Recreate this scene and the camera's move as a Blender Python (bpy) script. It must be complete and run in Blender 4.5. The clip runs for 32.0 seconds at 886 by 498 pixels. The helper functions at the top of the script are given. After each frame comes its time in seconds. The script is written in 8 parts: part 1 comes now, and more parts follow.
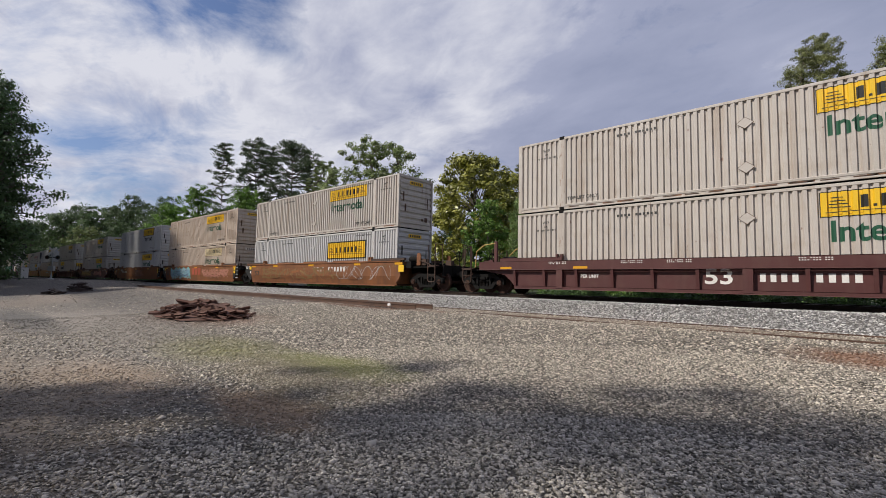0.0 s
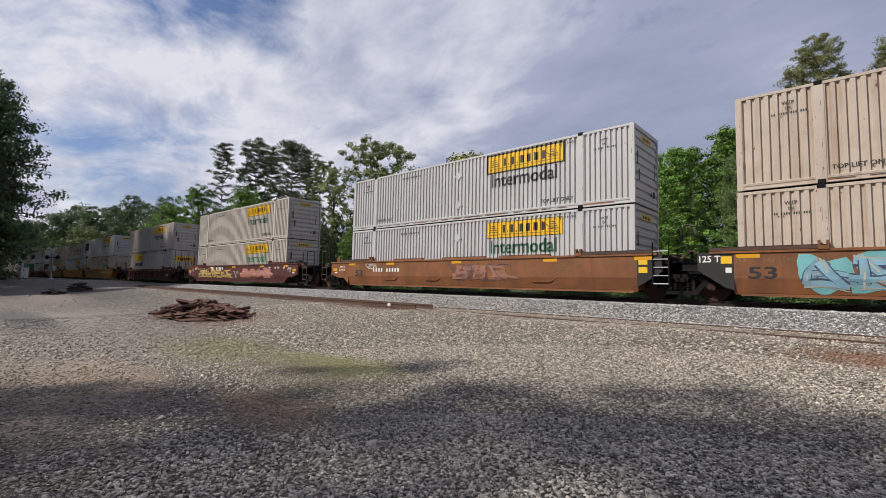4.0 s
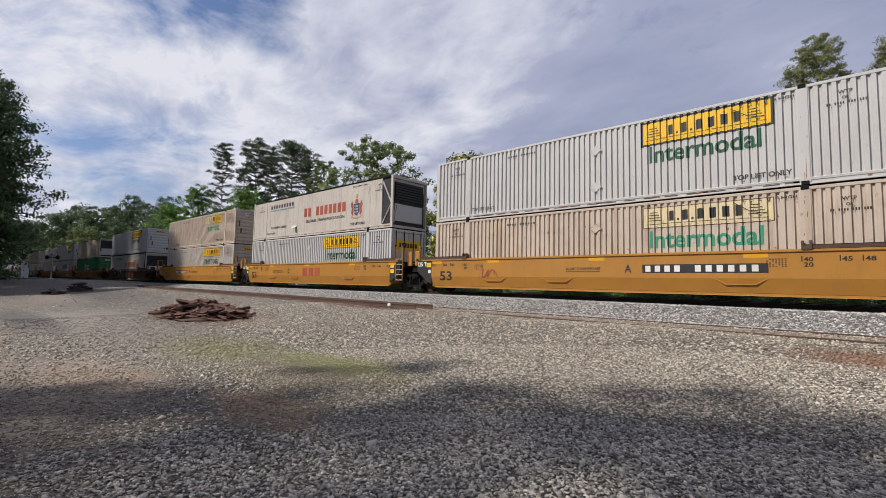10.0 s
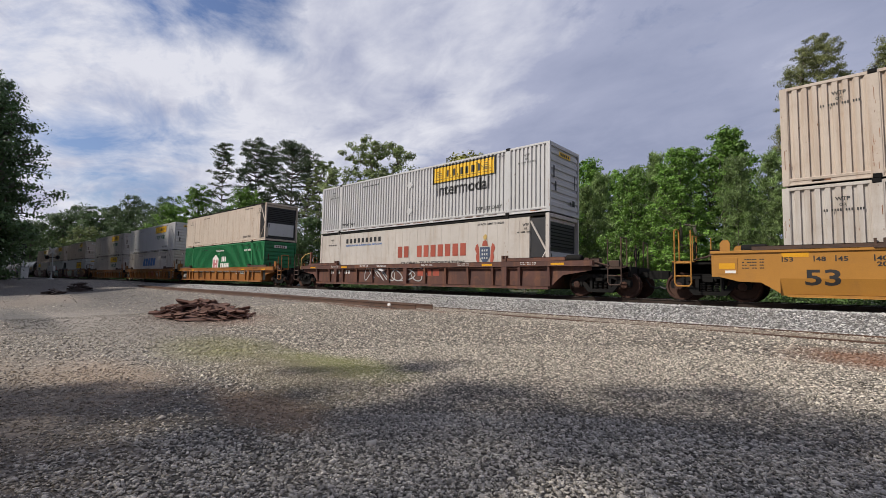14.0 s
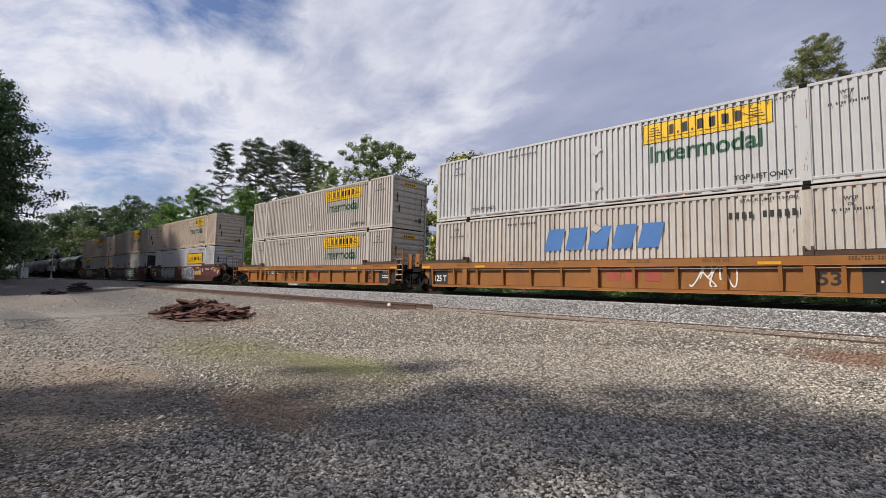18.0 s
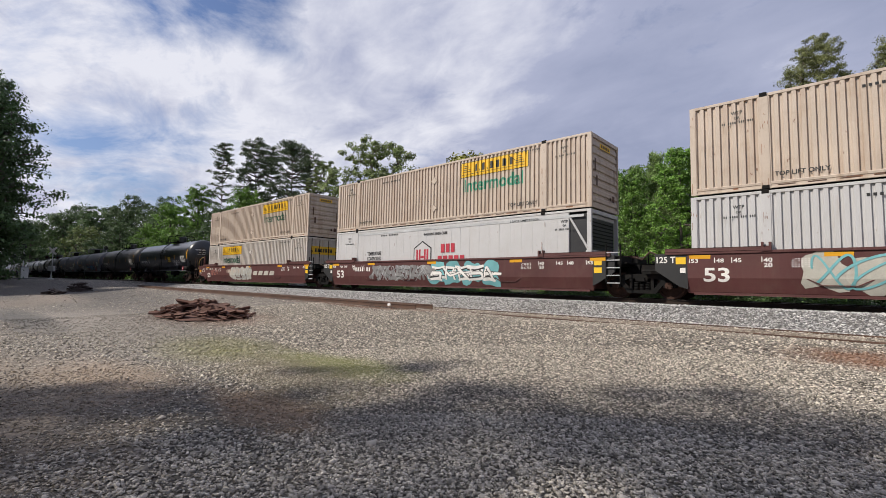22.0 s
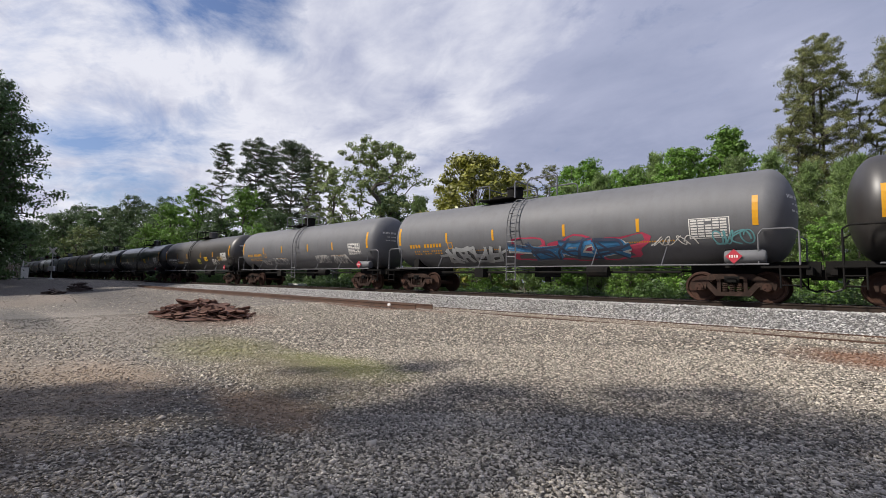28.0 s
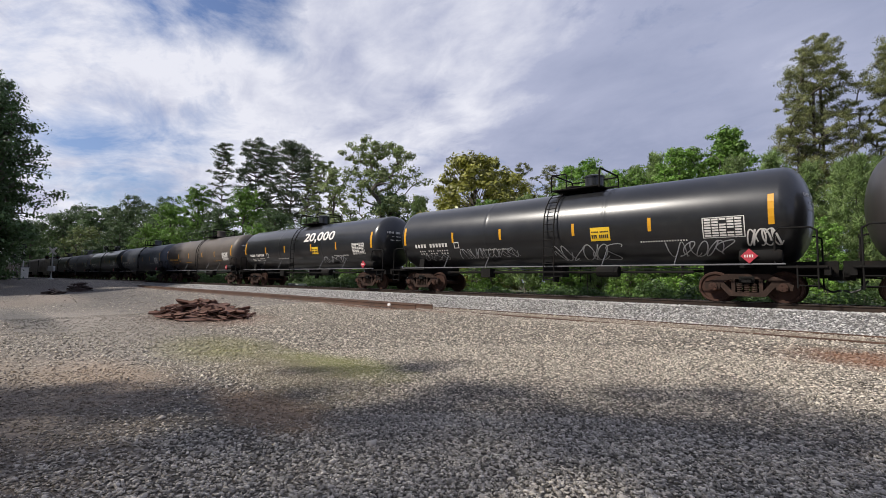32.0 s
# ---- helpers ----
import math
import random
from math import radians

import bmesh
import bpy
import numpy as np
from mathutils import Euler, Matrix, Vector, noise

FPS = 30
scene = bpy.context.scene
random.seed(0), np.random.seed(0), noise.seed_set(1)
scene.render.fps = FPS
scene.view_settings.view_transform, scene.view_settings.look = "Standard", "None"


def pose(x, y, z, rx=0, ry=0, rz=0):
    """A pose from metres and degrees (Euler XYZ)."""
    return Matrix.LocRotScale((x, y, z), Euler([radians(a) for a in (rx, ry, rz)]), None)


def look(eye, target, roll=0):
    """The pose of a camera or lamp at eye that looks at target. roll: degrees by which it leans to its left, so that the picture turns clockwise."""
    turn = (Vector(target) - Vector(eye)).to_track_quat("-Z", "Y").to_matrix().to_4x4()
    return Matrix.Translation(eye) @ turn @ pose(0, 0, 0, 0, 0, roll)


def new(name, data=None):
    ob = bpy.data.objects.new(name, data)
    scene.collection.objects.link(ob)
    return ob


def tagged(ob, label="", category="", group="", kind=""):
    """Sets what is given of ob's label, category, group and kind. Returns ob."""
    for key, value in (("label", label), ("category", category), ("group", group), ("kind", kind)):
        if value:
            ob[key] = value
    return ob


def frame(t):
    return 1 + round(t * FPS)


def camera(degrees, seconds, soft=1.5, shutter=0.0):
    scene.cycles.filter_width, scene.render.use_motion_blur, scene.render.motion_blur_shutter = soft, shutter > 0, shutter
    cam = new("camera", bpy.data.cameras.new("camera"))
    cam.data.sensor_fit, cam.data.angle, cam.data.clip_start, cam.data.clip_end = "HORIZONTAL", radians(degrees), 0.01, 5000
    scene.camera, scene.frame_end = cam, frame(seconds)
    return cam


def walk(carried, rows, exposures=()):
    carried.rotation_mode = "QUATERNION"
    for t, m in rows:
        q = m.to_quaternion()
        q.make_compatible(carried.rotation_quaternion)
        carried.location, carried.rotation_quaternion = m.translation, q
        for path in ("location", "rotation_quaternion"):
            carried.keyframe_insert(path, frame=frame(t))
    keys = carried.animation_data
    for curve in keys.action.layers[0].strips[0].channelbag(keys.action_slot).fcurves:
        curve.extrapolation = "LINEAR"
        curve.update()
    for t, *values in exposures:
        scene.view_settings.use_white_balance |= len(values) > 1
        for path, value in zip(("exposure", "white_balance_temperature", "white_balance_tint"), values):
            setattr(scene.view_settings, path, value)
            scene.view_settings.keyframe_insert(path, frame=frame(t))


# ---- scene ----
from functools import lru_cache

# ---------- plan, in metres ----------
# The main track runs along x at y = TRACK_Y; the train rolls towards +x.
EYE = Vector((0.0, 0.0, 1.5))
YAW, PITCH, LEAN = 0.8375, 0.0759, 1.145
TRACK_Y, RAIL_Z = 17.41, 1.11
SIDING_Z = 0.62
BOX_L, BOX_H, BOX_W = 16.15, 2.896, 2.6

# ---------- camera ----------
cam = camera(88.81, 32.0, soft=0.5)
ahead = Vector((-math.cos(YAW) * math.cos(PITCH), math.sin(YAW) * math.cos(PITCH), math.sin(PITCH)))
stand = look(EYE, EYE + ahead, LEAN)
walk(cam, [(0.0, stand), (32.0, stand)], exposures=[(0.0, -0.12), (9.0, -0.04), (14.0, -0.06), (17.0, 0.0), (24.0, 0.05), (32.0, 0.08)])

# ---------- light ----------
SUN_TO = Vector((-0.42, -0.68, 0.76)).normalized()
sun = new("sun", bpy.data.lights.new("sun", "SUN"))
sun.data.energy, sun.data.angle, sun.data.color = 4.8, radians(2.4), (1.0, 0.935, 0.85)
sun.matrix_basis = look(Vector((0, 0, 60)), Vector((0, 0, 60)) - SUN_TO)


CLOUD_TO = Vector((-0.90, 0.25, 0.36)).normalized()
# gaps in the cloud: direction, half width in degrees, depth
GAPS = [((-0.838, 0.235, 0.492), 7.0, 0.105), ((-0.807, 0.327, 0.492), 6.0, 0.10), ((-0.785, 0.404, 0.469), 4.5, 0.10), ((-0.82, 0.254, 0.513), 9.0, 0.085), ((-0.795, 0.34, 0.503), 8.0, 0.09), ((-0.772, 0.417, 0.479), 8.0, 0.099), ((-0.959, 0.129, 0.251), 9.0, 0.12), ((-0.949, 0.216, 0.229), 9.0, 0.126), ((-0.927, 0.312, 0.207), 8.0, 0.108)]


def sky_world():
    world = bpy.data.worlds.new("sky")
    scene.world = world
    world.use_nodes = True
    nt = world.node_tree
    nt.nodes.clear()
    n, l = nt.nodes.new, nt.links.new
    sky = n("ShaderNodeTexSky")
    sky.sky_type, sky.sun_disc = "NISHITA", False
    sky.sun_elevation = math.asin(SUN_TO.z)
    sky.sun_rotation = math.atan2(SUN_TO.x, SUN_TO.y)
    sky.dust_density, sky.air_density = 1.5, 1.0
    gain = n("ShaderNodeMix")
    gain.data_type, gain.blend_type = "RGBA", "MULTIPLY"
    gain.inputs[0].default_value = 1.0
    l(sky.outputs[0], gain.inputs[6])
    gain.inputs[7].default_value = (0.10, 0.106, 0.13, 1)
    geo = n("ShaderNodeTexCoord")
    sep = n("ShaderNodeSeparateXYZ")
    l(geo.outputs["Generated"], sep.inputs[0])
    up = n("ShaderNodeMath")
    up.operation = "MAXIMUM"
    l(sep.outputs[2], up.inputs[0])
    up.inputs[1].default_value = 0.0
    lift = n("ShaderNodeMath")
    lift.operation = "ADD"
    l(up.outputs[0], lift.inputs[0])
    lift.inputs[1].default_value = 0.16
    flat = n("ShaderNodeVectorMath")
    flat.operation = "DIVIDE"
    l(geo.outputs["Generated"], flat.inputs[0])
    com = n("ShaderNodeCombineXYZ")
    for k in range(3):
        l(lift.outputs[0], com.inputs[k])
    l(com.outputs[0], flat.inputs[1])
    turn = n("ShaderNodeMapping")
    turn.inputs["Rotation"].default_value = (0, 0, radians(25))
    turn.inputs["Scale"].default_value = (0.7, 0.9, 0.0)
    turn.inputs["Location"].default_value = (3.4, 1.9, 0.0)
    l(flat.outputs[0], turn.inputs[0])
    big = n("ShaderNodeTexNoise")
    big.inputs["Scale"].default_value = 2.4
    big.inputs["Detail"].default_value = 9
    big.inputs["Roughness"].default_value = 0.62
    big.inputs["Distortion"].default_value = 0.5
    l(turn.outputs[0], big.inputs["Vector"])
    cover = n("ShaderNodeValToRGB")
    cover.color_ramp.elements[0].position, cover.color_ramp.elements[1].position = 0.30, 0.56
    closed = n("ShaderNodeMath")
    closed.operation = "ADD"
    l(big.outputs[0], closed.inputs[0])
    closed.inputs[1].default_value = 0.13
    thick = closed.outputs[0]
    for to, wide, deep in GAPS:
        dot = n("ShaderNodeVectorMath")
        dot.operation = "DOT_PRODUCT"
        l(geo.outputs["Generated"], dot.inputs[0])
        dot.inputs[1].default_value = to
        fall = n("ShaderNodeMapRange")
        fall.interpolation_type = "SMOOTHSTEP"
        fall.inputs[1].default_value, fall.inputs[2].default_value = math.cos(radians(wide)), 1.0
        fall.inputs[3].default_value, fall.inputs[4].default_value = 0.0, deep
        l(dot.outputs["Value"], fall.inputs[0])
        less = n("ShaderNodeMath")
        less.operation = "SUBTRACT"
        l(thick, less.inputs[0])
        l(fall.outputs[0], less.inputs[1])
        thick = less.outputs[0]
    l(thick, cover.inputs[0])
    fine = n("ShaderNodeTexNoise")
    fine.inputs["Scale"].default_value = 2.1
    fine.inputs["Detail"].default_value = 10
    fine.inputs["Roughness"].default_value = 0.54
    fine.inputs["Distortion"].default_value = 0.25
    l(turn.outputs[0], fine.inputs["Vector"])
    tone = n("ShaderNodeValToRGB")
    e = tone.color_ramp.elements
    e[0].position, e[0].color = 0.22, (0.35, 0.39, 0.555, 1)
    e[1].position, e[1].color = 0.74, (0.86, 0.87, 0.96, 1)
    mid = e.new(0.5)
    mid.color = (0.455, 0.49, 0.66, 1)
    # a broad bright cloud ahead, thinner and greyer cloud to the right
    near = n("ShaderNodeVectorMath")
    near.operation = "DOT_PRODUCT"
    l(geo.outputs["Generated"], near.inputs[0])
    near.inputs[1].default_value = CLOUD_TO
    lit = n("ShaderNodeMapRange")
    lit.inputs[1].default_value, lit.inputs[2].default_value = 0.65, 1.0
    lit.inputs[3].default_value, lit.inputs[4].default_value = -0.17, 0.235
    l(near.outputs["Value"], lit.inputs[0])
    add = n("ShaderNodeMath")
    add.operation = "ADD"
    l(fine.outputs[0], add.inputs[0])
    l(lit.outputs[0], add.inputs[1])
    # thin drawn-out wisps over the whole sheet
    comb = n("ShaderNodeMapping")
    comb.inputs["Rotation"].default_value = (0, 0, radians(-20))
    comb.inputs["Scale"].default_value = (1.0, 1.5, 1.0)
    l(turn.outputs[0], comb.inputs[0])
    wisp = n("ShaderNodeTexNoise")
    wisp.inputs["Scale"].default_value, wisp.inputs["Detail"].default_value = 5.5, 8
    wisp.inputs["Roughness"].default_value, wisp.inputs["Distortion"].default_value = 0.66, 0.6
    l(comb.outputs[0], wisp.inputs["Vector"])
    thin = n("ShaderNodeMapRange")
    thin.inputs[1].default_value, thin.inputs[2].default_value = 0.3, 0.7
    thin.inputs[3].default_value, thin.inputs[4].default_value = -0.055, 0.055
    l(wisp.outputs[0], thin.inputs[0])
    both = n("ShaderNodeMath")
    both.operation = "ADD"
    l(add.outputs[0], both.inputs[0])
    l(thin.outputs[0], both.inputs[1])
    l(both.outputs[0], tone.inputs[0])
    mix = n("ShaderNodeMix")
    mix.data_type = "RGBA"
    l(cover.outputs[0], mix.inputs[0])
    l(gain.outputs[2], mix.inputs[6])
    l(tone.outputs[0], mix.inputs[7])
    bg = n("ShaderNodeBackground")
    l(mix.outputs[2], bg.inputs[0])
    bg.inputs[1].default_value = 0.9
    out = n("ShaderNodeOutputWorld")
    l(bg.outputs[0], out.inputs[0])


sky_world()


# ---------- mesh helpers ----------
class Shape:
    """Collects faces for one mesh."""

    def __init__(self):
        self.v, self.f = [], []

    def add(self, verts, faces):
        b = len(self.v)
        self.v += [tuple(p) for p in verts]
        self.f += [tuple(b + i for i in q) for q in faces]
        return self

    def box(self, x0, x1, y0, y1, z0, z1):
        x0, x1, y0, y1, z0, z1 = min(x0, x1), max(x0, x1), min(y0, y1), max(y0, y1), min(z0, z1), max(z0, z1)
        return self.add([(x, y, z) for z in (z0, z1) for y in (y0, y1) for x in (x0, x1)],
                        [(0, 2, 3, 1), (4, 5, 7, 6), (0, 1, 5, 4), (2, 6, 7, 3), (0, 4, 6, 2), (1, 3, 7, 5)])

    def chamfered(self, x0, x1, y0, y1, z0, z1, c=0.01):
        """A box with its four long edges along x cut off."""
        prof = [(y0 + c, z0), (y1 - c, z0), (y1, z0 + c), (y1, z1 - c), (y1 - c, z1), (y0 + c, z1), (y0, z1 - c), (y0, z0 + c)]
        return self.prism(prof, "x", x0, x1)

    def prism(self, prof, axis, a, b):
        """A profile swept from a to b along an axis: (y, z) for x, (x, z) for y, (x, y) for z."""
        put = {"x": lambda p, t: (t, p[0], p[1]), "y": lambda p, t: (p[0], t, p[1]), "z": lambda p, t: (p[0], p[1], t)}[axis]
        n = len(prof)
        vs = [put(p, a) for p in prof] + [put(p, b) for p in prof]
        fs = [(i, (i + 1) % n, n + (i + 1) % n, n + i) for i in range(n)] + [tuple(range(n))[::-1], tuple(range(n, 2 * n))]
        return self.add(vs, fs)

    def tube(self, p, q, r, r2=None, n=8, caps=True):
        p, q = Vector(p), Vector(q)
        r2 = r if r2 is None else r2
        d = (q - p).normalized()
        a = d.orthogonal().normalized()
        b = d.cross(a)
        ring = [a * math.cos(2 * math.pi * i / n) + b * math.sin(2 * math.pi * i / n) for i in range(n)]
        fs = [(i, (i + 1) % n, n + (i + 1) % n, n + i) for i in range(n)]
        if caps:
            fs += [tuple(range(n))[::-1], tuple(range(n, 2 * n))]
        return self.add([p + e * r for e in ring] + [q + e * r2 for e in ring], fs)

    def pipe(self, pts, r, n=6):
        for p, q in zip(pts, pts[1:]):
            self.tube(p, q, r, n=n)
        return self

    def lathe(self, prof, n=24, axis="x", at=(0, 0, 0)):
        """Revolves (along, radius) pairs about an axis through at."""
        vs, fs, m = [], [], len(prof)
        for i in range(n):
            c, s = math.cos(2 * math.pi * i / n), math.sin(2 * math.pi * i / n)
            for a, r in prof:
                p = {"x": (a, r * c, r * s), "y": (r * c, a, -r * s), "z": (r * c, r * s, a)}[axis]
                vs.append((p[0] + at[0], p[1] + at[1], p[2] + at[2]))
        for i in range(n):
            for k in range(m - 1):
                j = (i + 1) % n
                fs.append((i * m + k, j * m + k, j * m + k + 1, i * m + k + 1))
        return self.add(vs, fs)

    def mesh(self, name, smooth=False):
        me = bpy.data.meshes.new(name)
        me.from_pydata(self.v, [], self.f)
        if smooth:
            me.shade_smooth()
            me.set_sharp_from_angle(angle=radians(35))
        me.update()
        return me


def quads_mesh(name, verts, per=4):
    """A mesh of loose polygons, per corners each, from an (n, per, 3) array."""
    verts = np.asarray(verts, dtype=np.float32).reshape(-1, 3)
    n = len(verts)
    me = bpy.data.meshes.new(name)
    me.vertices.add(n)
    me.vertices.foreach_set("co", verts.ravel())
    me.loops.add(n)
    me.loops.foreach_set("vertex_index", np.arange(n, dtype=np.int32))
    me.polygons.add(n // per)
    me.polygons.foreach_set("loop_start", np.arange(0, n, per, dtype=np.int32))
    me.update(calc_edges=True)
    return me


def tris_mesh(name, verts, tris, smooth=False):
    me = bpy.data.meshes.new(name)
    verts, tris = np.asarray(verts, dtype=np.float32), np.asarray(tris, dtype=np.int32)
    me.vertices.add(len(verts))
    me.vertices.foreach_set("co", verts.ravel())
    me.loops.add(tris.size)
    me.loops.foreach_set("vertex_index", tris.ravel())
    me.polygons.add(len(tris))
    me.polygons.foreach_set("loop_start", np.arange(0, tris.size, 3, dtype=np.int32))
    me.update(calc_edges=True)
    if smooth:
        me.shade_smooth()
    return me


def empty(name, m=None):
    ob = new(name)
    ob.empty_display_size = 0.3
    if m is not None:
        ob.matrix_basis = m
    return ob


def part(name, shape, material, parent, label="", m=None, smooth=False):
    """Links a shape, or a ready mesh, as one mesh object under a thing or a part."""
    me = shape.mesh(name, smooth) if isinstance(shape, Shape) else shape
    if not me.materials:
        me.materials.append(material)
    ob = new(name, me)
    if me.materials[0] != material:
        ob.material_slots[0].link = "OBJECT"
        ob.material_slots[0].material = material
    ob.parent = parent
    if m is not None:
        ob.matrix_basis = m
    if label:
        tagged(ob, label)
    return ob


def islands(shape):
    """The separate pieces of a shape, each as a shape of its own."""
    root = list(range(len(shape.v)))

    def find(i):
        while root[i] != i:
            root[i] = root[root[i]]
            i = root[i]
        return i
    for f in shape.f:
        a = find(f[0])
        for j in f[1:]:
            root[find(j)] = a
    groups = {}
    for f in shape.f:
        groups.setdefault(find(f[0]), []).append(f)
    out = []
    for fs in groups.values():
        ids = sorted({i for f in fs for i in f})
        at = {i: k for k, i in enumerate(ids)}
        s = Shape()
        s.v, s.f = [shape.v[i] for i in ids], [tuple(at[i] for i in f) for f in fs]
        out.append(s)
    return out


def weld(shape):
    """The same shape with corners that lie on one another joined."""
    at, out = {}, Shape()
    for f in shape.f:
        ids = []
        for i in f:
            key = tuple(round(q, 4) for q in shape.v[i])
            if key not in at:
                at[key] = len(out.v)
                out.v.append(shape.v[i])
            if at[key] not in ids:
                ids.append(at[key])
        if len(ids) > 2:
            out.f.append(tuple(ids))
    return out


def split_part(name, shape, material, parent, label=""):
    """Links each separate piece of a shape as a part of its own."""
    for piece in islands(shape):
        part(name, piece, material, parent, label)


def fine_part(name, shape, material, parent, label="", m=None):
    """Links marks too small to tell apart as one part."""
    return tagged(part(name, shape, material, parent, label, m), kind="stuff")


# ---------- materials ----------
def paint(name, colour, rough=0.5, metal=0.0, vary=0.12, grime=(0.10, 0.07, 0.05), dirt=0.35, streak=0.0, scale=1.0, bump=0.1, fine=40.0, coat=0.0, gloss=0.5, chips=0.0):
    """A painted or raw surface: two scales of variation, dirt, and streaks that run down."""
    mt = bpy.data.materials.new(name)
    mt.use_nodes = True
    nt = mt.node_tree
    n, l = nt.nodes.new, nt.links.new
    bs = nt.nodes["Principled BSDF"]
    bs.inputs["Metallic"].default_value = metal
    bs.inputs["Specular IOR Level"].default_value = gloss
    if coat:
        bs.inputs["Coat Weight"].default_value = coat
        bs.inputs["Coat Roughness"].default_value = 0.12
    tc = n("ShaderNodeTexCoord")
    info = n("ShaderNodeObjectInfo")
    shift = n("ShaderNodeVectorMath")
    shift.operation = "MULTIPLY_ADD"
    l(info.outputs["Random"], shift.inputs[0])
    shift.inputs[1].default_value = (37, 19, 11)
    l(tc.outputs["Object"], shift.inputs[2])

    def noisy(sc, detail, stretch=(1, 1, 1)):
        mp = n("ShaderNodeMapping")
        mp.inputs["Scale"].default_value = stretch
        l(shift.outputs[0], mp.inputs[0])
        t = n("ShaderNodeTexNoise")
        t.inputs["Scale"].default_value, t.inputs["Detail"].default_value = sc, detail
        t.inputs["Roughness"].default_value = 0.62
        l(mp.outputs[0], t.inputs["Vector"])
        return t.outputs[0]

    def blend(kind, fac, a, b):
        mx = n("ShaderNodeMix")
        mx.data_type, mx.blend_type = "RGBA", kind
        for sock, val in ((mx.inputs[0], fac), (mx.inputs[6], a), (mx.inputs[7], b)):
            if isinstance(val, (int, float)):
                sock.default_value = val
            elif isinstance(val, tuple):
                sock.default_value = (*val, 1)
            else:
                l(val, sock)
        return mx.outputs[2]

    def ramp(src, lo, hi, top=1.0):
        r = n("ShaderNodeMapRange")
        r.inputs[1].default_value, r.inputs[2].default_value, r.inputs[4].default_value = lo, hi, top
        l(src, r.inputs[0])
        return r.outputs[0]

    coarse, grain = noisy(0.7 * scale, 6), noisy(fine * scale, 4)
    lightc = tuple(min(1, c * (1 + vary)) for c in colour)
    darkc = tuple(c * (1 - vary) for c in colour)
    col = blend("MIX", ramp(coarse, 0.32, 0.68), darkc, lightc)
    col = blend("MIX", ramp(noisy(2.3 * scale, 9), 0.52, 0.78, dirt), col, grime)
    if streak:
        col = blend("MIX", ramp(noisy(3.2 * scale, 6, (1, 1, 0.07)), 0.50, 0.72, streak), col, grime)
    if chips:
        spots = ramp(noisy(7.0 * scale, 3, (1, 1, 0.5)), 0.69, 0.73, chips)
        col = blend("MIX", spots, col, (0.15, 0.06, 0.03))
        col = blend("MIX", ramp(noisy(1.1 * scale, 5, (2.2, 2.2, 0.35)), 0.60, 0.80, 0.55 * chips), col, (0.30, 0.18, 0.10))
    col = blend("MULTIPLY", ramp(grain, 0.35, 0.75, 0.35), col, tuple(0.6 for _ in range(3)))
    l(col, bs.inputs["Base Color"])
    rr = n("ShaderNodeMapRange")
    rr.inputs[3].default_value, rr.inputs[4].default_value = rough * 0.8, min(1, rough * 1.2)
    l(coarse, rr.inputs[0])
    l(rr.outputs[0], bs.inputs["Roughness"])
    bp = n("ShaderNodeBump")
    bp.inputs["Strength"].default_value, bp.inputs["Distance"].default_value = bump, 0.02
    l(grain, bp.inputs["Height"])
    l(bp.outputs[0], bs.inputs["Normal"])
    return mt


def leafy(name, dark, light, rough=0.55, trans=0.25):
    """Leaves: a colour for each leaf, some light let through."""
    mt = bpy.data.materials.new(name)
    mt.use_nodes = True
    nt = mt.node_tree
    n, l = nt.nodes.new, nt.links.new
    bs = nt.nodes["Principled BSDF"]
    geo = n("ShaderNodeNewGeometry")
    ramp = n("ShaderNodeValToRGB")
    ramp.color_ramp.elements[0].color, ramp.color_ramp.elements[1].color = (*(0.6 * a + 0.4 * b for a, b in zip(dark, light)), 1), (*(0.25 * a + 0.75 * b for a, b in zip(dark, light)), 1)
    l(geo.outputs["Random Per Island"], ramp.inputs[0])
    info = n("ShaderNodeObjectInfo")
    hs = n("ShaderNodeHueSaturation")
    l(ramp.outputs[0], hs.inputs["Color"])
    vr = n("ShaderNodeMapRange")
    vr.inputs[3].default_value, vr.inputs[4].default_value = 0.8, 1.2
    l(info.outputs["Random"], vr.inputs[0])
    tc = n("ShaderNodeTexCoord")
    tuft = n("ShaderNodeTexNoise")
    tuft.inputs["Scale"].default_value, tuft.inputs["Detail"].default_value = 11.0, 2
    l(tc.outputs["Object"], tuft.inputs["Vector"])
    age = n("ShaderNodeMapRange")
    age.inputs[1].default_value, age.inputs[2].default_value = 0.36, 0.64
    age.inputs[3].default_value, age.inputs[4].default_value = 0.55, 1.3
    l(tuft.outputs[0], age.inputs[0])
    both = n("ShaderNodeMath")
    both.operation = "MULTIPLY"
    l(vr.outputs[0], both.inputs[0])
    l(age.outputs[0], both.inputs[1])
    l(both.outputs[0], hs.inputs["Value"])
    l(hs.outputs[0], bs.inputs["Base Color"])
    bs.inputs["Roughness"].default_value = rough
    tr = n("ShaderNodeBsdfTranslucent")
    l(hs.outputs[0], tr.inputs[0])
    mx = n("ShaderNodeMixShader")
    mx.inputs[0].default_value = trans
    l(bs.outputs[0], mx.inputs[1])
    l(tr.outputs[0], mx.inputs[2])
    l(mx.outputs[0], nt.nodes["Material Output"].inputs[0])
    return mt


